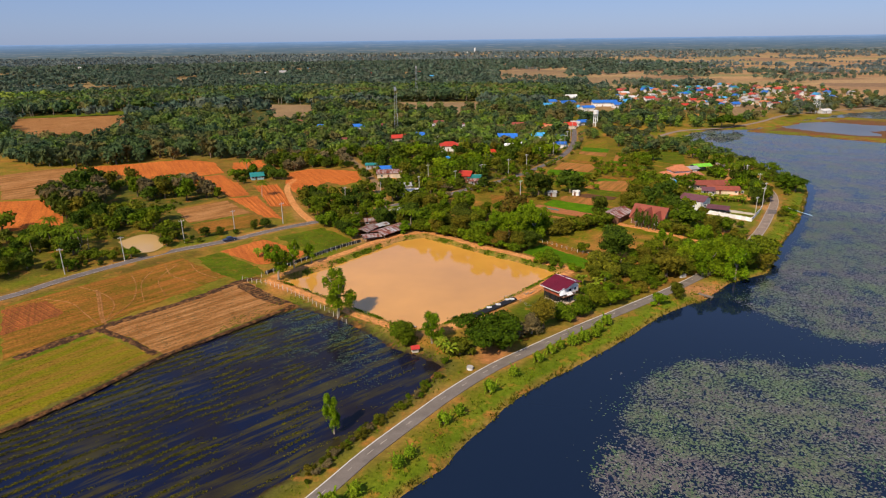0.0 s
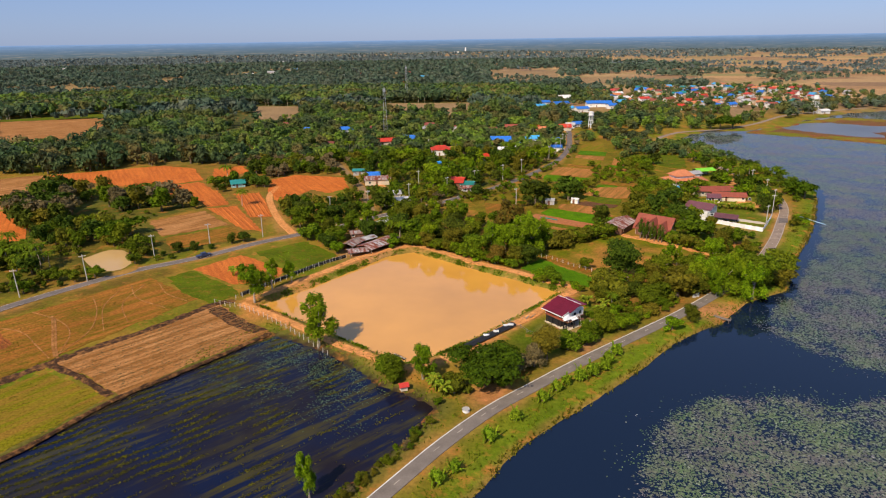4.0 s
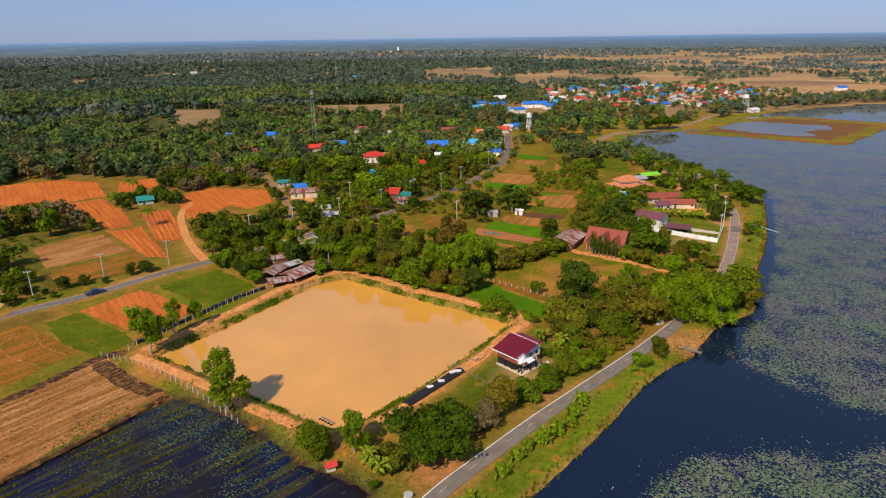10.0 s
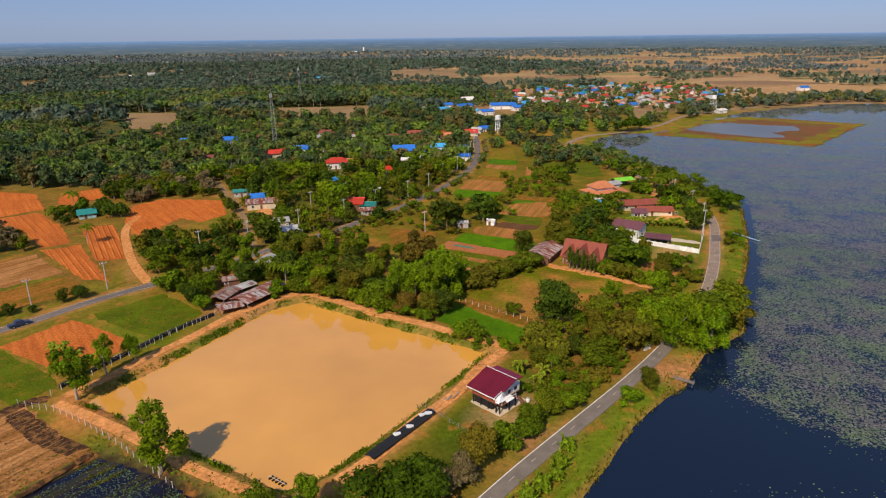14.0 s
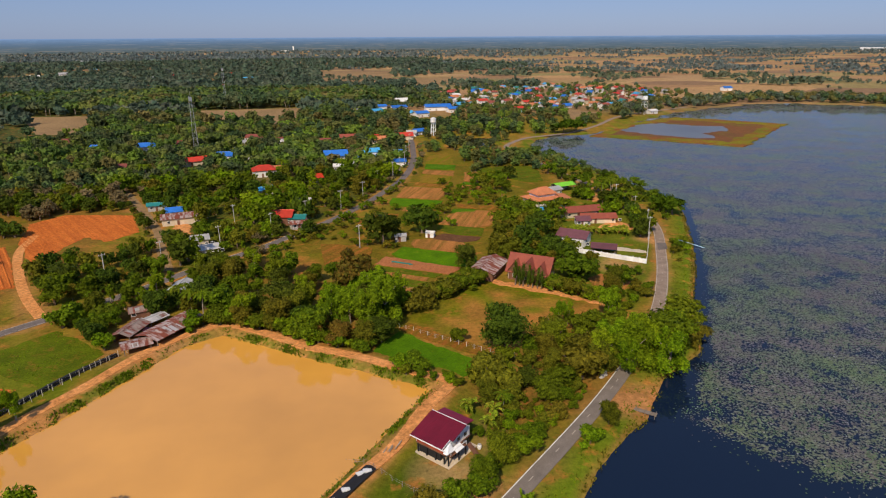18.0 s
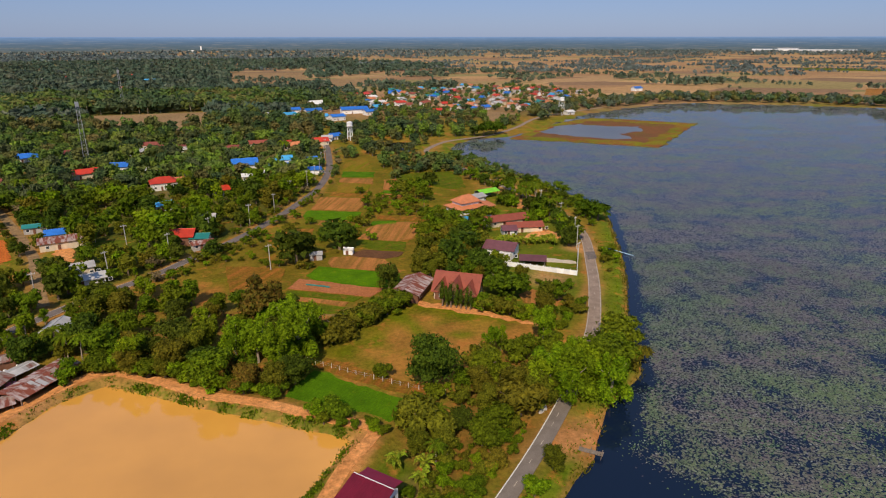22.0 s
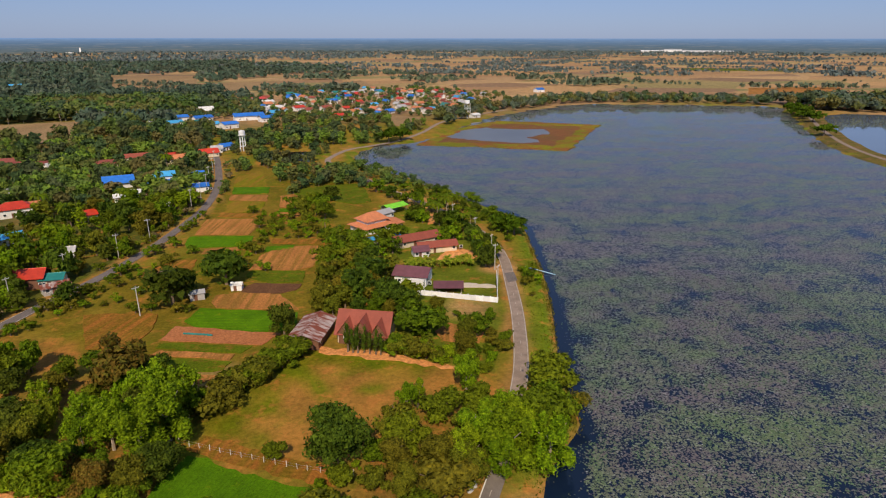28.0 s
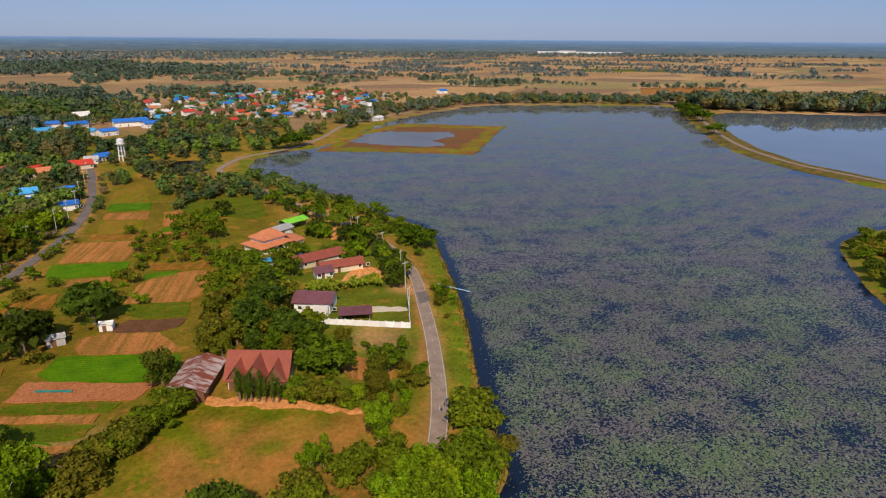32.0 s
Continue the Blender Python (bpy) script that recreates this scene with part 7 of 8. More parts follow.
def allowed(x, y):
    """Which places are free of buildings, roads, fields and water."""
    ok = np.ones(x.shape, bool)
    for a, b, r in BUILT:
        far = math.hypot(a - 12, b - 95)
        ok &= np.hypot(x - a, y - b) > (r + 1.0 if far < 230 else r * 0.9 + 0.6)
        if far < 700:
            for k in (1.0, 2.0) if far > 260 else (1.0,):
                ok &= np.hypot(x - a + (a - 12) / far * (r + 2.5) * k, y - b + (b - 95) / far * (r + 2.5) * k) > r * 0.8
    for line, half in ROADS:
        ok &= edge_gap(line[::2] + line[-1:], x, y, False) > half + 1.6
    for poly in (LAKE, POND, FLOOD, TARN, SANDPIT, LAKE2, *FIELD_OUTLINES):
        ok &= ~inside(poly, x, y)
    return ok


def scatter(poly, count, kinds, low, high, gap, seed):
    r = np.random.default_rng(seed)
    (x0, y0), (x1, y1) = np.min(poly, 0), np.max(poly, 0)
    x, y = r.uniform(x0, x1, count * 14), r.uniform(y0, y1, count * 14)
    ok = inside(poly, x, y)
    x, y = x[ok], y[ok]
    ok = allowed(x, y)
    done = 0
    for px, py in zip(x[ok].tolist(), y[ok].tolist()):
        if done >= count:
            break
        n = len(taken)
        if n and (np.hypot(spots[:n, 0] - px, spots[:n, 1] - py) < gap).any():
            continue
        spots[n] = px, py
        taken.append((px, py))
        plant(str(r.choice(kinds)), px, py, r.uniform(low, high), r.uniform(0.85, 1.12))
        done += 1


MIX = ["broad", "broad", "broad_dark", "broad_dark", "broad_olive", "slim", "willowy"]
scatter(WOODS[0], 34, ["broad", "willowy", "broad_olive", "broad_dark", "broad"], 5, 9.5, 4.2, 1)
scatter(WOODS[1], 48, ["broad_dark", "broad", "broad", "broad_olive", "slim"], 4, 8.5, 4.5, 2)
scatter([(28, 185), (30, 200), (37, 206), (50, 216), (72, 220), (80, 210), (66, 199), (54, 192), (42, 187)], 24, ["broad", "broad_olive", "broad_dark", "bush", "bush_olive"], 3.5, 8, 4.4, 3)
scatter(WOODS[3], 36, ["broad_dark", "broad_olive", "broad", "broad_olive"], 4.5, 8.5, 4.2, 4)
scatter(WOODS[4], 1080, ["broad", "broad_dark", "broad_dark", "broad_olive", "broad_dark", "slim", "bush", "broad", "bush_bright", "broad", "willowy", "bush_bright", "broad_olive", "bush"], 3.6, 10.5, 4.0, 5)
scatter([(-92, 268), (-80, 252), (-62, 264), (-50, 275), (-56, 292), (-66, 308), (-78, 308), (-94, 286)], 38, ["broad_dark", "broad_dark", "broad", "broad_olive"], 4.5, 9, 4.4, 26)
scatter([(-36, 303), (-24, 316), (-12, 330), (-8, 340), (-30, 325), (-46, 305)], 14, ["broad_dark", "bush", "broad_olive"], 3, 6, 3.6, 27)
scatter([(-30, 296), (-18, 306), (-8, 320), (-4, 326), (2, 322), (-10, 306), (-24, 292)], 12, ["bush", "bush_bright", "bush_olive"], 1.5, 3.2, 3.2, 28)
scatter([(-78, 245), (-64, 236), (-55, 224), (-57, 240), (-66, 254)], 16, ["bush", "broad_dark", "broad", "bush_bright"], 2.5, 6, 3.2, 29)
scatter([(-112, 424), (-90, 414), (-68, 350), (-58, 312), (-60, 294), (-78, 292), (-72, 318), (-84, 345), (-96, 366), (-116, 400)], 46, ["broad_dark", "bush", "broad", "broad_dark", "broad_olive"], 2.5, 7, 2.8, 34)
scatter([(-230, 292), (-227, 281), (-205, 256), (-194, 245), (-184, 241), (-178, 252), (-186, 268), (-198, 286), (-214, 304)], 30, ["broad_dark", "broad_dark", "broad_olive", "broad_dark", "broad_dry"], 8, 12.5, 4.6, 41)
scatter([(-182, 241), (-178, 233), (-164, 224), (-156, 227), (-145, 233), (-133, 235), (-136, 246), (-150, 248), (-166, 254), (-178, 254)], 30, ["broad_dark", "broad", "broad_dark", "broad_olive", "bush"], 4, 8, 4.0, 42)
scatter([(-206, 298), (-193, 311), (-170, 303), (-152, 297), (-135, 288), (-139, 281), (-158, 277), (-172, 277), (-196, 290)], 21, ["broad_dark", "broad", "broad_dark", "broad_dry", "broad_olive"], 5, 11, 5.0, 45)
scatter([(-262, 338), (-240, 330), (-214, 322), (-205, 314), (-216, 312), (-246, 318)], 7, ["broad_olive", "bush", "bush_dry"], 2.5, 5.5, 6.0, 46)
scatter([(-178, 262), (-150, 256), (-140, 262), (-152, 274), (-176, 274)], 9, ["bush", "bush_olive"], 1.2, 2.6, 4.0, 47)
scatter([(-160, 222), (-146, 230), (-128, 233), (-120, 214), (-119, 205), (-125, 215), (-137, 229), (-146, 227), (-148, 214)], 18, ["bush", "bush_olive", "broad_dark", "bush"], 1.4, 4.2, 2.8, 48)
scatter([(-152, 186), (-146, 200), (-134, 203), (-126, 199), (-131, 190), (-142, 176)], 16, ["bush", "broad_dark", "bush_olive", "broad"], 1.6, 4.8, 3.2, 49)
scatter([(-116, 212), (-104, 226), (-92, 240), (-95, 243), (-110, 231), (-120, 216)], 9, ["bush", "slim", "broad_dark", "bush_olive"], 1.5, 4.5, 3.4, 50)
scatter([(-190, 214), (-180, 222), (-160, 212), (-146, 192), (-154, 182), (-178, 198)], 19, ["broad_dark", "broad", "bush", "broad_dark"], 3.5, 7, 4.0, 43)
verge_line = [p for p in TOWNROAD if 296 < p[1] < 520]
for i in range(0, len(verge_line) - 1, 1):
    (ax, ay), (bx, by) = verge_line[i], verge_line[i + 1]
    d = math.hypot(bx - ax, by - ay)
    for side in (-1, 1):
        if rnd.random() < (0.62 if side < 0 else 0.45):
            off = rnd.uniform(3.0, 6.0) * side
            x, y = ax - (by - ay) / d * off, ay + (bx - ax) / d * off
            if not any(inside(f, x, y) for f in FIELD_OUTLINES) and all(math.hypot(x - p, y - q) > r for p, q, r in BUILT):
                plant(rnd.choice(["bush", "bush_olive", "bush_dry", "bush", "slim"]), x, y, rnd.uniform(1.4, 3.8), rnd.uniform(0.9, 1.3))

scatter([(-170, 392), (-146, 366), (-126, 350), (-118, 362), (-87, 362), (-72, 372), (-98, 392), (-160, 402)], 60, ["broad_dark", "broad", "broad_dark", "broad_dry", "broad_olive"], 4, 9, 3.8, 31)
scatter([(116, 740), (225, 700), (240, 632), (214, 600), (166, 606), (103, 651)], 90, ["broad_dark", "broad", "broad_olive", "willowy"], 5, 10, 5.5, 32)
scatter([(52, 351), (56, 380), (74, 372), (70, 343)], 20, ["bush_bright", "bush_olive", "bush_bright"], 2, 4, 2.4, 33)
scatter([(-58, 232), (-62, 250), (-44, 266), (-34, 258), (-36, 246), (-46, 246)], 22, ["broad_dark", "broad", "broad_olive"], 5, 9, 4.0, 7)
scatter([(60, 300), (62, 345), (80, 344), (86, 334), (96, 333), (112, 330), (118, 345), (100, 352), (112, 362), (120, 330), (112, 318), (98, 316), (84, 312), (76, 300)], 52, ["broad", "bush", "broad_dark", "bush_bright", "bush"], 2.5, 6.5, 3.6, 8)
scatter([(62, 350), (70, 410), (60, 390), (74, 395), (95, 395), (108, 412), (115, 440), (110, 480), (76, 470), (70, 440), (92, 450), (72, 420), (82, 372)], 62, ["broad_dark", "broad", "broad_olive", "bush"], 3.5, 8, 4.5, 9)
scatter([(84, 222), (90, 238), (104, 262), (115, 262), (125, 282), (118, 283), (102, 254), (92, 234)], 30, ["bush", "bush_olive", "bush_bright"], 1.2, 3, 1.9, 10)
scatter([(60, 240), (66, 252), (78, 262), (95, 258), (98, 250), (88, 236), (78, 228)], 26, ["bush", "bush", "bush_olive", "bush_bright"], 1.6, 3.6, 3.0, 11)
scatter([(117, 290), (124, 318), (124, 345), (121, 395), (113, 440), (107, 438), (114, 395), (118, 350), (119, 320), (113, 300)], 26, ["broad_dark", "bush", "slim"], 3.5, 7, 3.4, 12)
scatter([(129, 305), (138, 318), (148, 345), (145, 385), (139, 410), (135, 442), (122, 480), (114, 478), (119, 440), (126, 395), (130, 360), (131, 330)], 70, ["bush", "bush", "broad_dark", "bush"], 2.5, 5.0, 3.0, 13)
scatter([(52, 480), (75, 490), (100, 490), (108, 505), (118, 530), (100, 560), (120, 580), (180, 600), (150, 640), (60, 640), (55, 560), (70, 520)], 120, ["broad_dark", "broad_dark", "broad", "broad_olive"], 4, 8.5, 5.0, 14)
scatter([(38, 312), (30, 320), (12, 318), (20, 345), (46, 345), (50, 400), (60, 386), (72, 400), (80, 385), (60, 340), (50, 318)], 34, ["bush", "bush_olive", "bush_bright"], 1.5, 3.8, 3.0, 15)
scatter([(-30, 288), (-20, 300), (0, 325), (20, 360), (12, 320), (0, 300), (12, 290), (20, 292), (10, 300), (-12, 308)], 16, ["bush", "bush_bright", "bush_olive"], 1.5, 3.5, 3.0, 16)
scatter([(-158, 158), (-153, 180), (-180, 206), (-198, 222), (-236, 226), (-215, 185)], 34, ["broad_dark", "broad_dark", "broad_olive", "bush"], 4, 8, 4.4, 17)
scatter([(-135, 300), (-150, 318), (-145, 345), (-130, 335), (-118, 330), (-135, 322), (-140, 305)], 14, ["broad", "broad_dark", "bush"], 4, 8, 3.5, 18)
scatter([(24, 162), (20, 168), (26, 181), (36, 186), (44, 181), (36, 172), (30, 167)], 11, ["bush", "bush_bright", "bush_olive"], 1.2, 2.8, 2.6, 19)
scatter([(27, 177), (35, 187), (46, 193), (54, 191), (47, 183), (38, 177), (32, 171)], 30, ["bush", "bush_olive", "bush_bright", "bush"], 1.2, 3.3, 2.0, 51)
scatter([(10, 205), (26, 196), (40, 204), (46, 210), (36, 212), (33, 208), (28, 200)], 14, ["bush", "bush_bright"], 1.5, 3, 2.4, 20)
scatter([(-29.5, 91), (-24, 102.5), (-18.5, 112.5), (-14, 121), (-10.8, 129), (-9, 127.5), (-12.5, 118), (-17.5, 108), (-23, 97), (-27, 89)], 60, ["bush_olive", "bush", "bush_olive", "bush_dry"], 0.5, 1.5, 0.9, 44)
scatter([(-30, 141), (-22, 144), (-8, 146), (8, 150), (18, 158), (10, 148), (0, 138), (-8, 132), (-12, 134)], 7, ["bush", "bush_olive"], 1.5, 3.5, 2.4, 21)
scatter([(-200, 620), (-20, 640), (45, 560), (55, 640), (-60, 690), (-200, 700), (-240, 640)], 130, ["broad_dark", "broad", "broad_olive"], 8, 14, 7.5, 22)
scatter([(-95, 386), (-150, 396), (-230, 422), (-230, 460), (-300, 460), (-300, 352), (-260, 356), (-200, 390)], 110, ["broad_dark", "broad_dark", "broad", "broad_olive"], 8, 14, 6.5, 23)

scatter([(230, 202), (240, 214), (256, 226), (276, 239), (300, 240), (300, 200), (250, 190)], 70, ["bush", "bush_olive", "broad_dark"], 2, 5.0, 2.6, 24)
scatter([(418, 325), (430, 352), (475, 422), (540, 488), (600, 540), (600, 556), (528, 486), (462, 418), (424, 368), (410, 330)], 12, ["bush", "bush_olive"], 0.8, 1.8, 5.0, 25)
for x, y in ((84, 588), (90, 580), (96, 573), (102, 568), (108, 566), (115, 561), (122, 558), (129, 560), (137, 556), (146, 552), (154, 556), (164, 556), (92, 590), (106, 578), (120, 572), (135, 572), (150, 566)):
    plant(rnd.choice(["willowy", "slim", "broad", "broad_dark"]), x + rnd.uniform(-2, 2), y + rnd.uniform(-2, 2), rnd.uniform(9, 13.5), 1.25)
for x, y, tall in ((492, 446, 9), (560, 506, 10), (590, 540, 11), (604, 552, 11), (575, 528, 8), (612, 568, 10), (170, 552, 10), (182, 560, 9)):
    plant("umbrella", x, y, tall, 1.1)
finish_masses()


# ---- far woods and plains trees ----
def far_trees(name, places, mat, label, r, per=30, broad=1.0):
    """Many far trees, each a trunk-high mass of leaf clumps."""
    n = len(places)
    p = np.array(places)  # x, y, height
    tall = p[:, 2]
    wide = r.uniform(0.95, 1.6, n) * broad
    lobes = 6
    turn = r.uniform(0, math.tau, (n, 1)) + np.arange(lobes) * math.tau / (lobes - 1)
    out_ = r.uniform(0.14, 0.30, (n, lobes)) * wide[:, None] * tall[:, None]
    out_[:, 0] *= 0.2
    lx_, ly_ = p[:, :1] + out_ * np.cos(turn), p[:, 1:2] + out_ * np.sin(turn)
    lz_ = tall[:, None] * r.uniform(0.42, 0.74, (n, lobes))
    lz_[:, 0] = tall * 0.74
    lr_ = tall[:, None] * r.uniform(0.15, 0.26, (n, lobes)) * wide[:, None]
    k = np.repeat(np.arange(n), per)
    j = np.tile(np.arange(per) % lobes, n)
    d = r.normal(size=(n * per, 3))
    d[:, 2] = np.abs(d[:, 2]) - 0.3
    d /= np.linalg.norm(d, axis=1)[:, None]
    h = tall[k]
    c = np.stack([lx_[k, j], ly_[k, j], lz_[k, j]], 1) + d * (lr_[k, j] * r.uniform(0.75, 1.1, n * per))[:, None]
    nrm = d + r.normal(0, 0.25, d.shape)
    nrm /= np.linalg.norm(nrm, axis=1)[:, None]
    t = np.cross(nrm, r.normal(size=d.shape))
    t /= np.linalg.norm(t, axis=1)[:, None]
    b = np.cross(nrm, t)
    s = (h * 0.17 * r.uniform(0.6, 1.3, n * per) * (30 / per) ** 0.5)[:, None]
    v = np.stack([c - t * s * 1.2 - b * s * 0.6, c + t * s * 1.2 - b * s * 0.6, c + t * s * 0.2 + b * s * 1.3], 1).reshape(-1, 3)
    # an inner mass of leaves closes each crown
    seg = 5 if per > 24 else 4
    rings = ((0.22, 0.12, 0), (0.52, 0.25, 0.6), (0.80, 0.14, 0)) if per > 24 else ((0.25, 0.28, 0), (0.78, 0.22, 0.5))
    ring_ = np.arange(seg) * math.tau / seg
    core = np.stack([np.stack([p[:, :1] + q * (tall * wide)[:, None] * np.cos(ring_ + w), p[:, 1:2] + q * (tall * wide)[:, None] * np.sin(ring_ + w), np.repeat(tall[:, None] * z_, seg, 1)], -1) for z_, q, w in rings], 1)
    core[..., :2] += r.normal(0, 0.03, core.shape[:3] + (1,)) * tall[:, None, None, None]
    base_ = len(v) + np.arange(n)[:, None] * len(rings) * seg
    i0, i1 = np.arange(seg), (np.arange(seg) + 1) % seg
    sides = np.concatenate([np.stack([base_ + o + i0, base_ + o + i1, base_ + o + seg + i1, base_ + o + seg + i0], -1).reshape(-1, 4) for o in range(0, seg * (len(rings) - 1), seg)])
    caps = (base_ + (len(rings) - 1) * seg + i0).tolist()
    me = bpy.data.meshes.new(name)
    me.from_pydata(np.concatenate([v, core.reshape(-1, 3)]).tolist(), [], np.arange(len(v)).reshape(-1, 3).tolist() + sides.tolist() + caps)
    me.materials.append(LEAF[mat])
    hue = r.random(n)
    me.attributes.new("tone", "FLOAT", "POINT").data.foreach_set("value", np.r_[np.repeat(hue, per * 3), np.repeat(hue, len(rings) * seg)].astype(np.float32))
    return single(name, me, None, label, "woods", kind="stuff")


def spread_over(poly, step, r, low, high, jitter=0.6, keep=1.0, avoid=True):
    x0, x1 = min(p[0] for p in poly), max(p[0] for p in poly)
    y0, y1 = min(p[1] for p in poly), max(p[1] for p in poly)
    gx_, gy_ = np.meshgrid(np.arange(x0, x1, step), np.arange(y0, y1, step))
    x = gx_.ravel() + r.uniform(-jitter, jitter, gx_.size) * step
    y = gy_.ravel() + r.uniform(-jitter, jitter, gx_.size) * step
    ok = inside(poly, x, y) & (r.random(x.size) < keep)
    if avoid:
        for f in (*FIELD_OUTLINES, LAKE, LAKE2):
            ok &= ~inside(f, x, y)
        for a, b, q in BUILT:
            ok &= np.hypot(x - a, y - b) > q + 1
        for line, half in ROADS:
            ok &= edge_gap(line, x, y, False) > half + 3
    return np.stack([x, y, r.uniform(low, high, x.size)], 1)[ok]


fr = np.random.default_rng(99)
W_LEFT = [(-300, 352), (-300, 460), (-230, 460), (-240, 640), (-200, 700), (-60, 690), (55, 640), (60, 670), (20, 760), (130, 960), (60, 1250), (-150, 1500), (-1200, 1500), (-1200, 800), (-700, 600), (-420, 450)]
pl = spread_over(W_LEFT, 9.4, fr, 5.0, 12.0, 0.9)
gaps = waves(pl[:, 0], pl[:, 1], 130, 81) + 0.7 * waves(pl[:, 0], pl[:, 1], 45, 82) + fr.normal(0, 0.15, len(pl))
TALL = [(-560, 600), (-518, 614), (-409, 702), (-309, 756), (-243, 752), (-155, 782), (-46, 788), (60, 760), (90, 900), (-120, 960), (-420, 920), (-640, 800)]
tall_wood = inside(TALL, pl[:, 0], pl[:, 1])
pl[:, 2] = np.where(tall_wood, pl[:, 2] * 0.6 + 8, pl[:, 2] * (1 + 0.25 * np.clip(gaps, -1, 1)))
along, across = 0.85 * pl[:, 0] + 0.5 * pl[:, 1], 0.85 * pl[:, 1] - 0.5 * pl[:, 0]
strips = waves(along * 0.22, across, 150, 86) > np.where(pl[:, 1] > 960, -0.22, -0.8)
pl, tall_wood, gaps = pl[strips], tall_wood[strips], gaps[strips]
pl, tall_wood = pl[tall_wood | (gaps > -0.42)], tall_wood[tall_wood | (gaps > -0.42)]
near_wood = np.hypot(pl[:, 0] - 12, pl[:, 1] - 95) < 620
lot = 0.15 + 0.7 * fr.random(len(pl)) + 0.6 * waves(pl[:, 0] * 0.7, pl[:, 1], 120, 85)
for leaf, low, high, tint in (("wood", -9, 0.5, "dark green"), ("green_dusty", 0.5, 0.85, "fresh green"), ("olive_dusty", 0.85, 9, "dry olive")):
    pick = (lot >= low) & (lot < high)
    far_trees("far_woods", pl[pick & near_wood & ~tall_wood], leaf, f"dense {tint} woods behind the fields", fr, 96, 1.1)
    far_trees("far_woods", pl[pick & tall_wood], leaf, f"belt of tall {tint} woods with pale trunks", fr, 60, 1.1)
    # farther woods swap to leaf colours with more haze painted in
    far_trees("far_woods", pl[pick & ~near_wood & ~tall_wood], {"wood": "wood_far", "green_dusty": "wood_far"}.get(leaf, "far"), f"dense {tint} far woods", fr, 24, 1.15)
bright = np.array([(-640 + fr.normal(0, 26), 766 + fr.normal(0, 9), fr.uniform(12, 16)) for k in range(16)] + [(-552 + fr.normal(0, 10), 740 + fr.normal(0, 6), fr.uniform(11, 14)) for k in range(5)])
far_trees("far_woods", bright, "bright_dusty", "clump of tall fresh green trees at the edge of the woods", fr, 80)
boles = M()
for (ax, ay), (bx, by) in zip(TALL[1:7], TALL[2:8]):
    for k in range(int(math.hypot(bx - ax, by - ay) / 11)):
        t, off = fr.random(), fr.uniform(-1, 4)
        x_, y_ = ax + (bx - ax) * t - off * 0.4, ay + (by - ay) * t + off
        boles.tube((x_, y_, -0.2), (x_ + fr.normal(0, 0.4), y_, fr.uniform(7, 10)), 0.24, 0.14, 5)
single("wood_trunks", boles, PALEBARK, "pale bare trunks along the front of the tall woods", "woods", kind="stuff")
W_BEYOND = [(-2600, 1500), (-760, 1500), (-150, 1500), (60, 1250), (500, 1700), (200, 2500), (-600, 3000), (-3000, 2900)]
pl = spread_over(W_BEYOND, 15, fr, 6, 12)
pl = pl[waves(pl[:, 0] * 0.35 + pl[:, 1] * 0.2, pl[:, 1], 210, 83) + 0.5 * waves(pl[:, 0], pl[:, 1], 90, 84) > -0.12]
# the farthest belts get the leaf colour with the strongest painted haze
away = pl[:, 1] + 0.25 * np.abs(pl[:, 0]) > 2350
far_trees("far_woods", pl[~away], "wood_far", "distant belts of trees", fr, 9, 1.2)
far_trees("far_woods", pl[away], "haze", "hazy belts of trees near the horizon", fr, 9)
town = spread_over([(110, 650), (190, 650), (300, 690), (460, 880), (330, 1130), (220, 1090), (110, 930)], 13.5, fr, 3.5, 7.5, keep=0.85)
town = np.concatenate([town, spread_over([(20, 745), (132, 750), (125, 960), (60, 930)], 9.5, fr, 5, 10, keep=0.85)])
far_trees("village_trees", town[::2], "wood", "dark trees between far village roofs", fr, 40)
far_trees("village_trees", town[1::4], "green_dusty", "fresh green trees between far village roofs", fr, 40)
far_trees("village_trees", town[3::4], "olive_dusty", "dry trees between far village roofs", fr, 40)
shore = np.concatenate([spread_over([(252, 622), (316, 680), (394, 716), (467, 745), (562, 702), (660, 632), (690, 650), (560, 760), (460, 790), (330, 740), (240, 650)], 8, fr, 6, 12, keep=0.8),
                        spread_over([(660, 560), (780, 455), (960, 330), (1000, 380), (800, 560), (680, 660)], 9, fr, 11, 19, keep=0.9), spread_over([(560, 505), (600, 540), (620, 560), (608, 560), (585, 535), (548, 498)], 9, fr, 5, 9, keep=0.5)])
far_trees("shore_trees", shore[::3], "wood", "belt of trees along the far shore", fr, 90)
far_trees("shore_trees", shore[1::3], "olive_dusty", "dry olive trees along the far shore", fr, 90)
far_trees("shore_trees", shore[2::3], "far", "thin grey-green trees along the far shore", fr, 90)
open_ = []
for x0, x1, y0, y1, count, low, high in ((150, 1500, 740, 1500, 3400, 3.0, 7), (-200, 3000, 1400, 3300, 9000, 5, 9.5)):
    x, y = fr.uniform(x0, x1, count), fr.uniform(y0, y1, count)
    open_.append(np.stack([x, y, fr.uniform(low, high, count)], 1)[waves(x * 0.5, y, 170, 31) + 0.7 * waves(x, y, 60, 32) + fr.normal(0, 0.04, count) > 0.84])
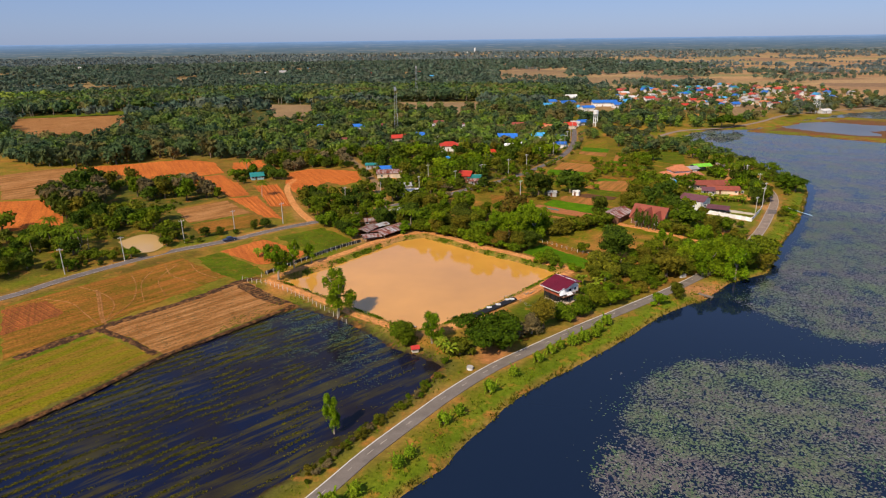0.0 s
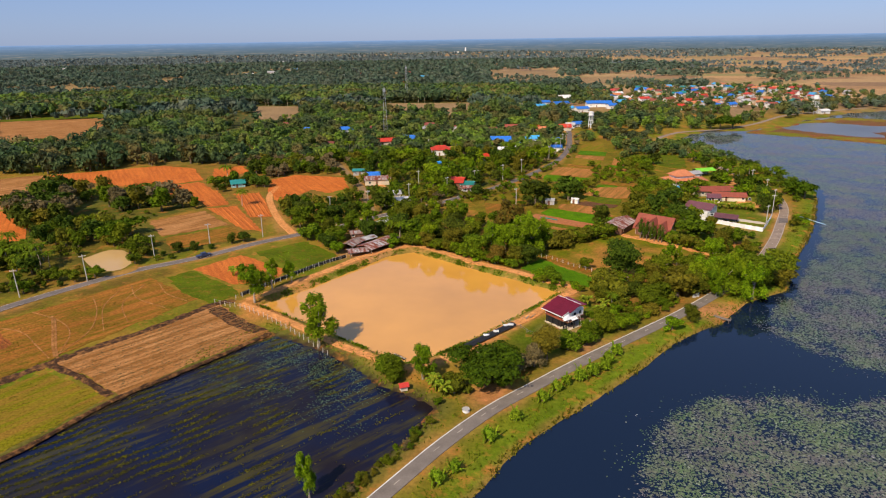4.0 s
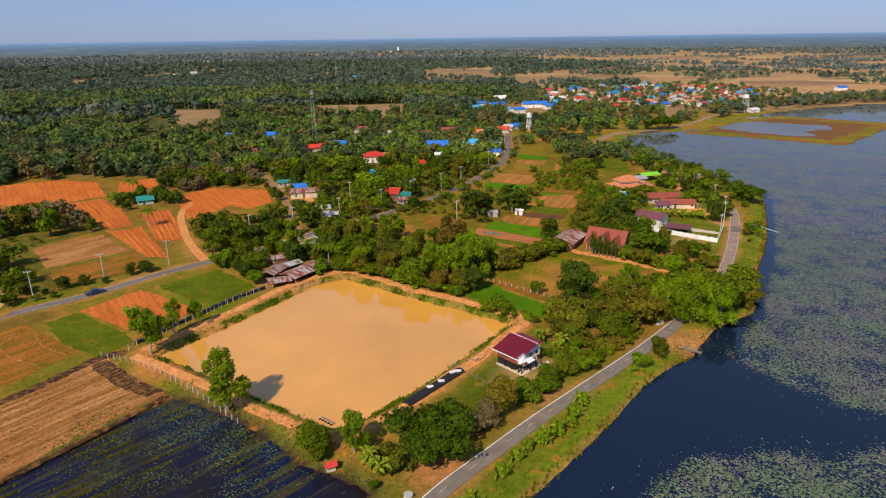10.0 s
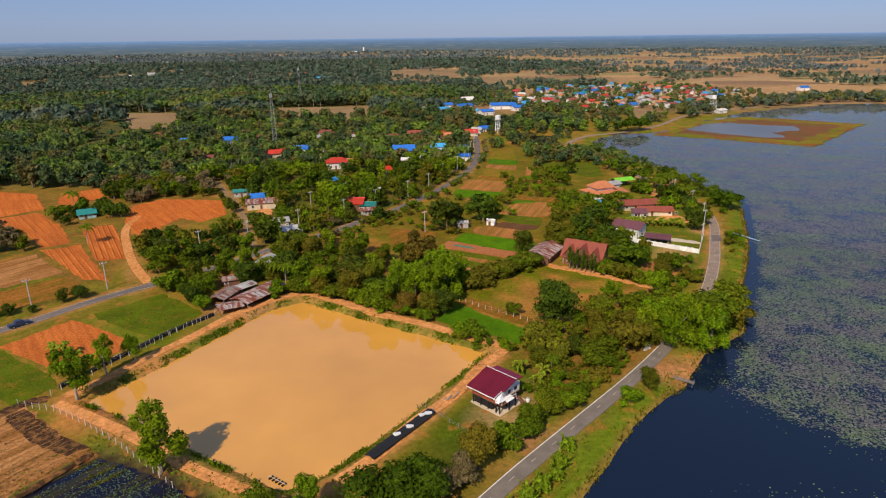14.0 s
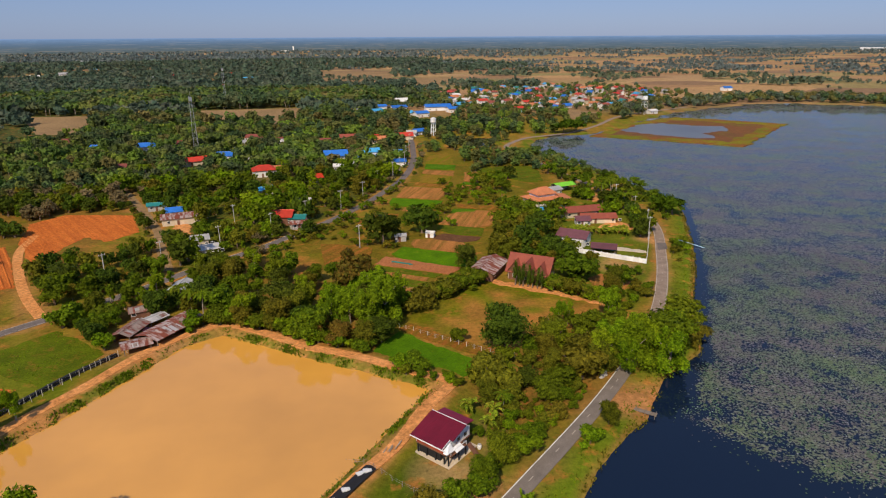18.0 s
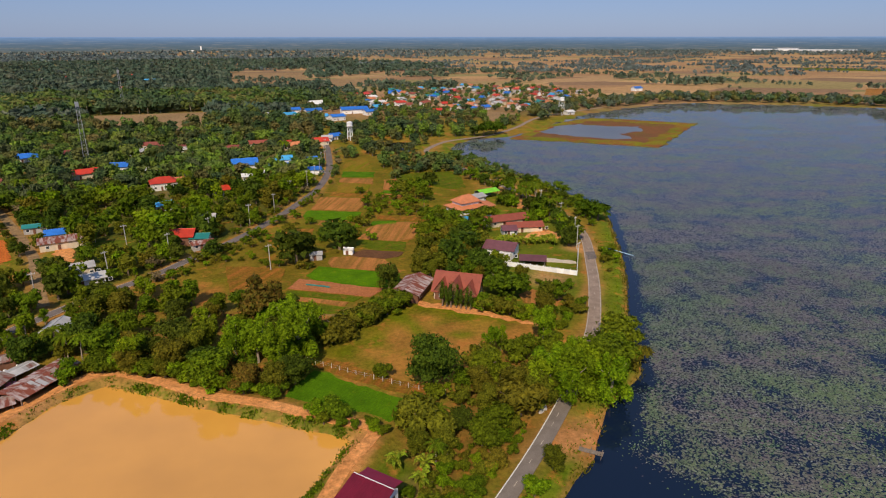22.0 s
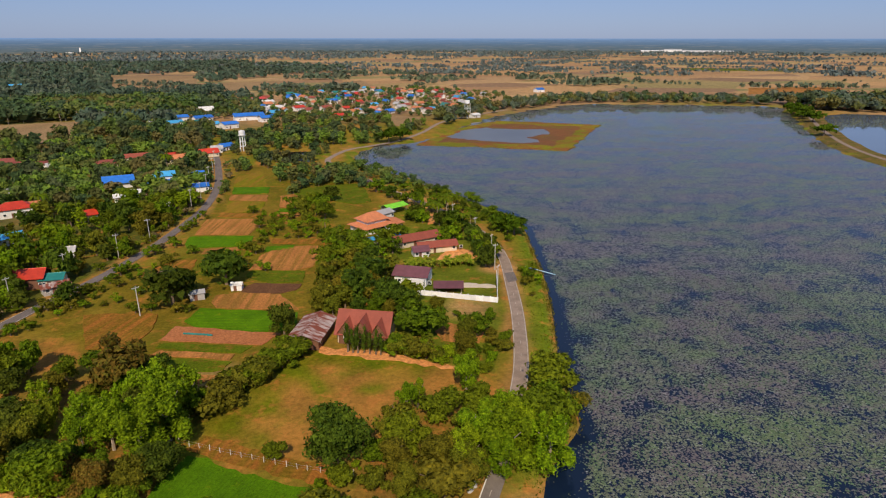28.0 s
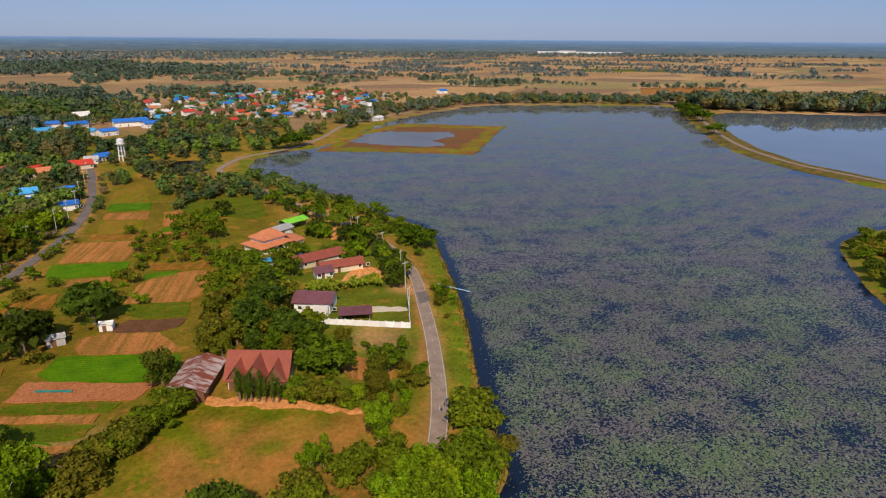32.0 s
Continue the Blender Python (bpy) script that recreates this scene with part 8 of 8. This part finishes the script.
for k in range(120):  # hedgerows
    x0, y0, a, n = fr.uniform(-300, 2400), fr.uniform(850, 3300), fr.choice([0.45, 2.02]) + fr.normal(0, 0.1), int(fr.uniform(14, 44))
    t = np.arange(n) * fr.uniform(4, 12)
    open_.append(np.stack([x0 + t * math.cos(a) + fr.normal(0, 3, n), y0 + t * math.sin(a) + fr.normal(0, 3, n), fr.uniform(3, 8.5, n)], 1))
for x0, y0, n, long in ((693, 994, 22, 24), (704, 1159, 18, 20), (1120, 1380, 22, 30), (943, 1695, 20, 34), (1329, 992, 30, 30), (647, 1137, 14, 18), (641, 980, 18, 18), (1531, 1172, 24, 40), (202, 1069, 26, 26), (300, 1315, 22, 30), (377, 1411, 26, 42), (592, 1400, 22, 30),
                        (482, 1395, 22, 34), (266, 1015, 18, 16), (447, 1207, 18, 22), (820, 1350, 18, 30), (1000, 1150, 14, 30), (880, 1500, 26, 50), (640, 1700, 30, 60), (300, 1800, 30, 60), (1300, 1700, 30, 60)):
    t = fr.normal(0, long, n)
    open_.append(np.stack([x0 + 0.8 * t + fr.normal(0, 5, n), y0 - 0.6 * t + fr.normal(0, 5, n), fr.uniform(6, 12.5, n)], 1))
for k in range(36):
    x0, y0, a, n = fr.uniform(500, 2300), fr.uniform(650, 1900), -0.5 + fr.normal(0, 0.2), int(fr.uniform(10, 36))
    t = np.arange(n) * fr.uniform(4, 10)
    open_.append(np.stack([x0 + t * math.cos(a) + fr.normal(0, 4, n), y0 + t * math.sin(a) + fr.normal(0, 4, n), fr.uniform(3.5, 10, n)], 1))
open_ = np.concatenate(open_)
open_ = open_[~inside(LAKE, open_[:, 0], open_[:, 1]) & ~inside(LAKE2, open_[:, 0], open_[:, 1])]
# plain trees past 1500 m: paler, bluer leaf colour stands in for haze
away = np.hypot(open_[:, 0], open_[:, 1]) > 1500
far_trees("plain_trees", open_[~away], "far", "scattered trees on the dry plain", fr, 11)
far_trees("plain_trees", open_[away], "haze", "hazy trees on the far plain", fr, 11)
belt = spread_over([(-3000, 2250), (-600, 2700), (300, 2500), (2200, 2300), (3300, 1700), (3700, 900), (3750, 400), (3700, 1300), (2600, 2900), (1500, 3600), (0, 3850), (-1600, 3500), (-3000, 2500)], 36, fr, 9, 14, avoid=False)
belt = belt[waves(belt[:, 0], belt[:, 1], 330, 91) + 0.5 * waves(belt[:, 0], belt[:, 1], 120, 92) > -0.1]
far_trees("far_belt", belt, "haze", "haze-tinted wooded belts below the horizon", fr, 8)


# emissive backdrop: haze painted as a blue fade up to the sky colour
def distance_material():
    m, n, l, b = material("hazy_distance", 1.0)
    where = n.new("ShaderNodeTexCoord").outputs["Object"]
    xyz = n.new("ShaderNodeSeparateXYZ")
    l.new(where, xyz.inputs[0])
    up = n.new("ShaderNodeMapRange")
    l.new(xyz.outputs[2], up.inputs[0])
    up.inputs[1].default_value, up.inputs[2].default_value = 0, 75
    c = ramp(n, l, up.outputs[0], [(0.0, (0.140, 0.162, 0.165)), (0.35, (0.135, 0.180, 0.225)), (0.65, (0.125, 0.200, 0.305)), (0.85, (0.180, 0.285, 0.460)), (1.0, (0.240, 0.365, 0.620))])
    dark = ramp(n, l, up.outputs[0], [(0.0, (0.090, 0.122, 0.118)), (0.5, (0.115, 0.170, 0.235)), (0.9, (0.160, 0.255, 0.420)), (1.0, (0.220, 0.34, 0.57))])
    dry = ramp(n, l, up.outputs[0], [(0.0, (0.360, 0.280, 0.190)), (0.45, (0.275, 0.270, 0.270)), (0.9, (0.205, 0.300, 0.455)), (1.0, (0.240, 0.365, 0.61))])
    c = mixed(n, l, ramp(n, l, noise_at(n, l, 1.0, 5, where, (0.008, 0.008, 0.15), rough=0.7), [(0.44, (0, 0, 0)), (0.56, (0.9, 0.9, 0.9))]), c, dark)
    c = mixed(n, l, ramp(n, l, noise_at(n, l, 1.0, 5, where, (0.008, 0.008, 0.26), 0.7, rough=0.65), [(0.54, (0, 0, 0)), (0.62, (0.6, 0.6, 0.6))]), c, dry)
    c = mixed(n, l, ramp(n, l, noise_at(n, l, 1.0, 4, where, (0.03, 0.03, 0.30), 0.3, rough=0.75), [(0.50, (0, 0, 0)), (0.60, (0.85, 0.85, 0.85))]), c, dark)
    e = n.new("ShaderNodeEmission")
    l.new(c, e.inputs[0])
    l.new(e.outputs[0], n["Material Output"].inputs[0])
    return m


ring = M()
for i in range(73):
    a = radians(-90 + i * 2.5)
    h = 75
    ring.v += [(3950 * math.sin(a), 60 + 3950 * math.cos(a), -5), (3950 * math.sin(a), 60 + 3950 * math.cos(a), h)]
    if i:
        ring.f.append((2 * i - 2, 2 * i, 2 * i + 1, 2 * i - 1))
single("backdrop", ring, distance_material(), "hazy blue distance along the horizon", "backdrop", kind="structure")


# ---- lilies and weeds ----
def discs(name, x, y, z, size, tones, label, r, sides=5, tilt=0.06, patch=None, other=None):
    n = len(x)
    a = np.arange(sides) / sides * math.tau
    s = size * r.uniform(0.6, 1.3, n)
    turn = r.uniform(0, 6.28, n)
    px = x[:, None] + s[:, None] * np.cos(a + turn[:, None])
    py = y[:, None] + s[:, None] * np.sin(a + turn[:, None])
    pz = z + 0.025 + (r.normal(0, tilt, n) * s)[:, None] * np.cos(a) + 0.02 * r.random((n, 1))
    v = np.stack([px, py, pz], -1).reshape(-1, 3)
    me = bpy.data.meshes.new(name)
    me.from_pydata(v.tolist(), [], np.arange(len(v)).reshape(-1, sides).tolist())
    m, nn, l, b = material(name, 0.4, 0, 0.5)
    g = nn.new("ShaderNodeNewGeometry")
    c = ramp(nn, l, g.outputs["Random Per Island"], tones)
    if patch is not None:
        me.attributes.new("patch", "FLOAT", "POINT").data.foreach_set("value", np.repeat(patch, sides).astype(np.float32))
        a_ = nn.new("ShaderNodeAttribute")
        a_.attribute_name = "patch"
        c = mixed(nn, l, ramp(nn, l, a_.outputs["Fac"], [(0.3, (0, 0, 0)), (0.62, (1, 1, 1))]), ramp(nn, l, g.outputs["Random Per Island"], other), c)
    l.new(c, b.inputs["Base Color"])
    me.materials.append(m)
    return single(name, me, None, label, "water plants", kind="stuff")


lr = np.random.default_rng(5)
cx, cy = lr.uniform(0, 190, 470000), lr.uniform(70, 300, 470000)
near_ = np.hypot(cx - 20, cy - 80) < 235
dens = lily_density(cx, cy) * (0.55 + 0.45 * waves(cx, cy, 5, 24))
patch = 0.5 + 0.45 * waves(cx, cy, 16, 26) + 0.3 * waves(cx, cy, 6, 27)
ok = (lr.random(cx.size) < dens * (0.55 + 0.5 * np.clip(patch, 0, 1))) & near_
discs("lily_pads", cx[ok], cy[ok], -0.8, 0.165, [(0.0, (0.052, 0.085, 0.028)), (0.5, (0.088, 0.138, 0.045)), (0.8, (0.085, 0.160, 0.038)), (0.95, (0.18, 0.23, 0.12)), (1.0, (0.33, 0.34, 0.27))], "carpet of grey-green and purplish lily pads on the lake", lr, 4, 0.06, patch[ok],
      [(0.0, (0.050, 0.040, 0.050)), (0.5, (0.090, 0.074, 0.080)), (0.8, (0.082, 0.090, 0.062)), (0.95, (0.22, 0.20, 0.19)), (1.0, (0.36, 0.34, 0.32))])
cx, cy = lr.uniform(-80, -10, 110000), lr.uniform(100, 162, 110000)
d = depth_in(FLOOD, cx, cy)
want = np.clip((cx * 0.45 + cy - 105) / 30, 0.0, 1) * np.clip(0.35 + 0.9 * waves(cx, cy, 11, 41), 0, 1) * (d > 0.8) * np.clip((-18 - cx) / 14, 0, 1)
ok = lr.random(cx.size) < want * 0.65
discs("paddy_lilies", cx[ok], cy[ok], -0.4, 0.105, [(0.0, (0.05, 0.10, 0.02)), (0.6, (0.09, 0.165, 0.035)), (1.0, (0.2, 0.26, 0.09))], "small green lily pads on the flooded paddy", lr, 4)


def blades(name, x, y, z, tall, wide, mat, label, r, per=3):
    n = len(x)
    k = np.repeat(np.arange(n), per)
    a = r.uniform(0, 6.28, n * per)
    bx, by = x[k] + r.normal(0, wide * 0.4, n * per), y[k] + r.normal(0, wide * 0.4, n * per)
    bz = (z if np.isscalar(z) else z[k]) + np.zeros(n * per)
    h = tall * r.uniform(0.5, 1.3, n * per)
    w = wide * 0.35 * r.uniform(0.6, 1.2, n * per)
    lean = r.normal(0, 0.35, (2, n * per)) * h
    v = np.stack([np.stack([bx - w * np.cos(a), by - w * np.sin(a), bz], 1), np.stack([bx + w * np.cos(a), by + w * np.sin(a), bz], 1), np.stack([bx + lean[0] + w * 0.5 * np.cos(a), by + lean[1] + w * 0.5 * np.sin(a), bz + h], 1), np.stack([bx + lean[0] - w * 0.5 * np.cos(a), by + lean[1] - w * 0.5 * np.sin(a), bz + h], 1)], 1).reshape(-1, 3)
    me = bpy.data.meshes.new(name)
    me.from_pydata(v.tolist(), [], np.arange(len(v)).reshape(-1, 4).tolist())
    me.materials.append(LEAF[mat])
    return single(name, me, None, label, "grass", kind="stuff")


# rows of weeds standing in the flooded paddy
rowx, rowy = [], []
for ((ax, ay), (bx, by)), _ in rows_over(FLOOD, 48, 2.3):
    n = int(math.hypot(bx - ax, by - ay) / 0.034)
    t = lr.random(n)
    rowx.append(ax + (bx - ax) * t + lr.normal(0, 0.20, n))
    rowy.append(ay + (by - ay) * t + lr.normal(0, 0.28, n))
rowx, rowy = np.concatenate(rowx), np.concatenate(rowy)
rowx, rowy = rowx + 0.9 * waves(rowx, rowy, 21, 53), rowy + 1.1 * waves(rowx, rowy, 16, 54)
along, across = 0.669 * rowx + 0.743 * rowy, 0.743 * rowx - 0.669 * rowy
want = np.clip(-(rowx * 0.9 + 40) / 44 + 0.7 * waves(rowx, rowy, 19, 51) + 1.0 * waves(along * 0.3, across, 5, 52) + 0.12, 0.012, 0.95) * (depth_in(FLOOD, rowx, rowy) > 0.6)
ok = lr.random(rowx.size) < want
blades("paddy_weeds", rowx[ok], rowy[ok], -0.41, 0.17, 0.28, "weed", "rows of olive weeds in the flooded paddy", lr, 2)
cx, cy = lr.uniform(-112, -78, 6000), lr.uniform(50, 128, 6000)
ok = (depth_in(FLOOD, cx, cy) > -1) & (waves(cx, cy, 9, 61) + (-(cx + 92) / 14) > 0.25)
blades("paddy_grass", cx[ok], cy[ok], -0.41, 0.4, 0.6, "bright", "bright green grass at the edge of the flooded paddy", lr, 3)

# rough grass on banks and verges
cx, cy = lr.uniform(-70, 140, 90000), lr.uniform(60, 300, 90000)
lake_d, road_d = depth_in(LAKE, cx, cy), edge_gap(LAKEROAD, cx, cy, False)
pond_d, flood_d = depth_in(POND, cx, cy), depth_in(FLOOD, cx, cy)
verge = ((lake_d < -0.8) & (lake_d > -11) & (road_d > 3)) | ((flood_d < -0.4) & (flood_d > -7) & (road_d > 3)) | ((pond_d < 0.2) & (pond_d > -2.4))
ok = verge & (waves(cx, cy, 8, 71) + lr.normal(0, 0.5, cx.size) > 0.1)
gz = ground_level(cx[ok], cy[ok]) - 0.03
pick = lr.random(ok.sum()) < 0.5
px_, py_ = lr.uniform(-72, 26, 130000), lr.uniform(146, 236, 130000)
pd_ = depth_in(POND, px_, py_)
in_ = (pd_ > -1.8) & (pd_ < 0.4) & (waves(px_, py_, 9, 73) + lr.normal(0, 0.22, px_.size) > 0.26)
blades("pond_weeds", px_[in_], py_[in_], ground_level(px_[in_], py_[in_]) - 0.03, 0.45, 0.5, "green", "green weeds along the pond edge", lr, 2)
blades("verge_grass", cx[ok][pick], cy[ok][pick], gz[pick], 0.32, 0.45, "bright", "rough green grass on banks and verges", lr, 2)
blades("dry_grass", cx[ok][~pick], cy[ok][~pick], gz[~pick], 0.36, 0.45, "olive", "dry olive grass on banks and verges", lr, 2)
cx, cy = lr.uniform(-30, 145, 150000), lr.uniform(60, 330, 150000)
lake_d = depth_in(LAKE, cx, cy)
ok = (lake_d > -1.3) & (lake_d < 0.5) & (waves(cx, cy, 11, 75) + lr.normal(0, 0.35, cx.size) > 0.05)
blades("shore_reeds", cx[ok], cy[ok], np.maximum(ground_level(cx[ok], cy[ok]), -0.82) - 0.03, 0.55, 0.45, "olive", "fringe of olive reeds along the lake shore", lr, 2)

# straw and grass tufts standing in the near fields
for (poly, leaf, gap, tall, fill, loose, label), seed in zip(((FIELDS[0][0], "dry", 1.5, 0.14, 0.4, 0.22, "rows of pale straw stubble"), (FIELDS[1][0], "olive", 1.3, 0.16, -0.1, 0.7, "rough olive tufts on the fallow field"), (FIELDS[3][0], "olive", 1.6, 0.09, 0.2, 0.13, "rows of yellow-green grass tufts"), (FIELDS[4][0], "bright", 1.2, 0.2, -0.05, 0.8, "rough green meadow tufts"), (FIELDS[6][0], "bright", 1.2, 0.2, -0.05, 0.8, "rough green grass tufts beside the road")), range(5)):
    tx, ty = [], []
    for ((ax, ay), (bx, by)), _ in rows_over(poly, 56, gap):
        n = int(math.hypot(bx - ax, by - ay) / 0.14)
        t = lr.random(n)
        tx.append(ax + (bx - ax) * t + lr.normal(0, loose, n))
        ty.append(ay + (by - ay) * t + lr.normal(0, loose, n))
    tx, ty = np.concatenate(tx), np.concatenate(ty)
    ok = lr.random(tx.size) < fill + 0.5 * waves(tx, ty, 12, 90 + seed) + 0.3 * waves(tx, ty, 4, 95 + seed)
    blades("field_tufts", tx[ok], ty[ok], 0.08, tall, 0.32, leaf, label, lr, 2)
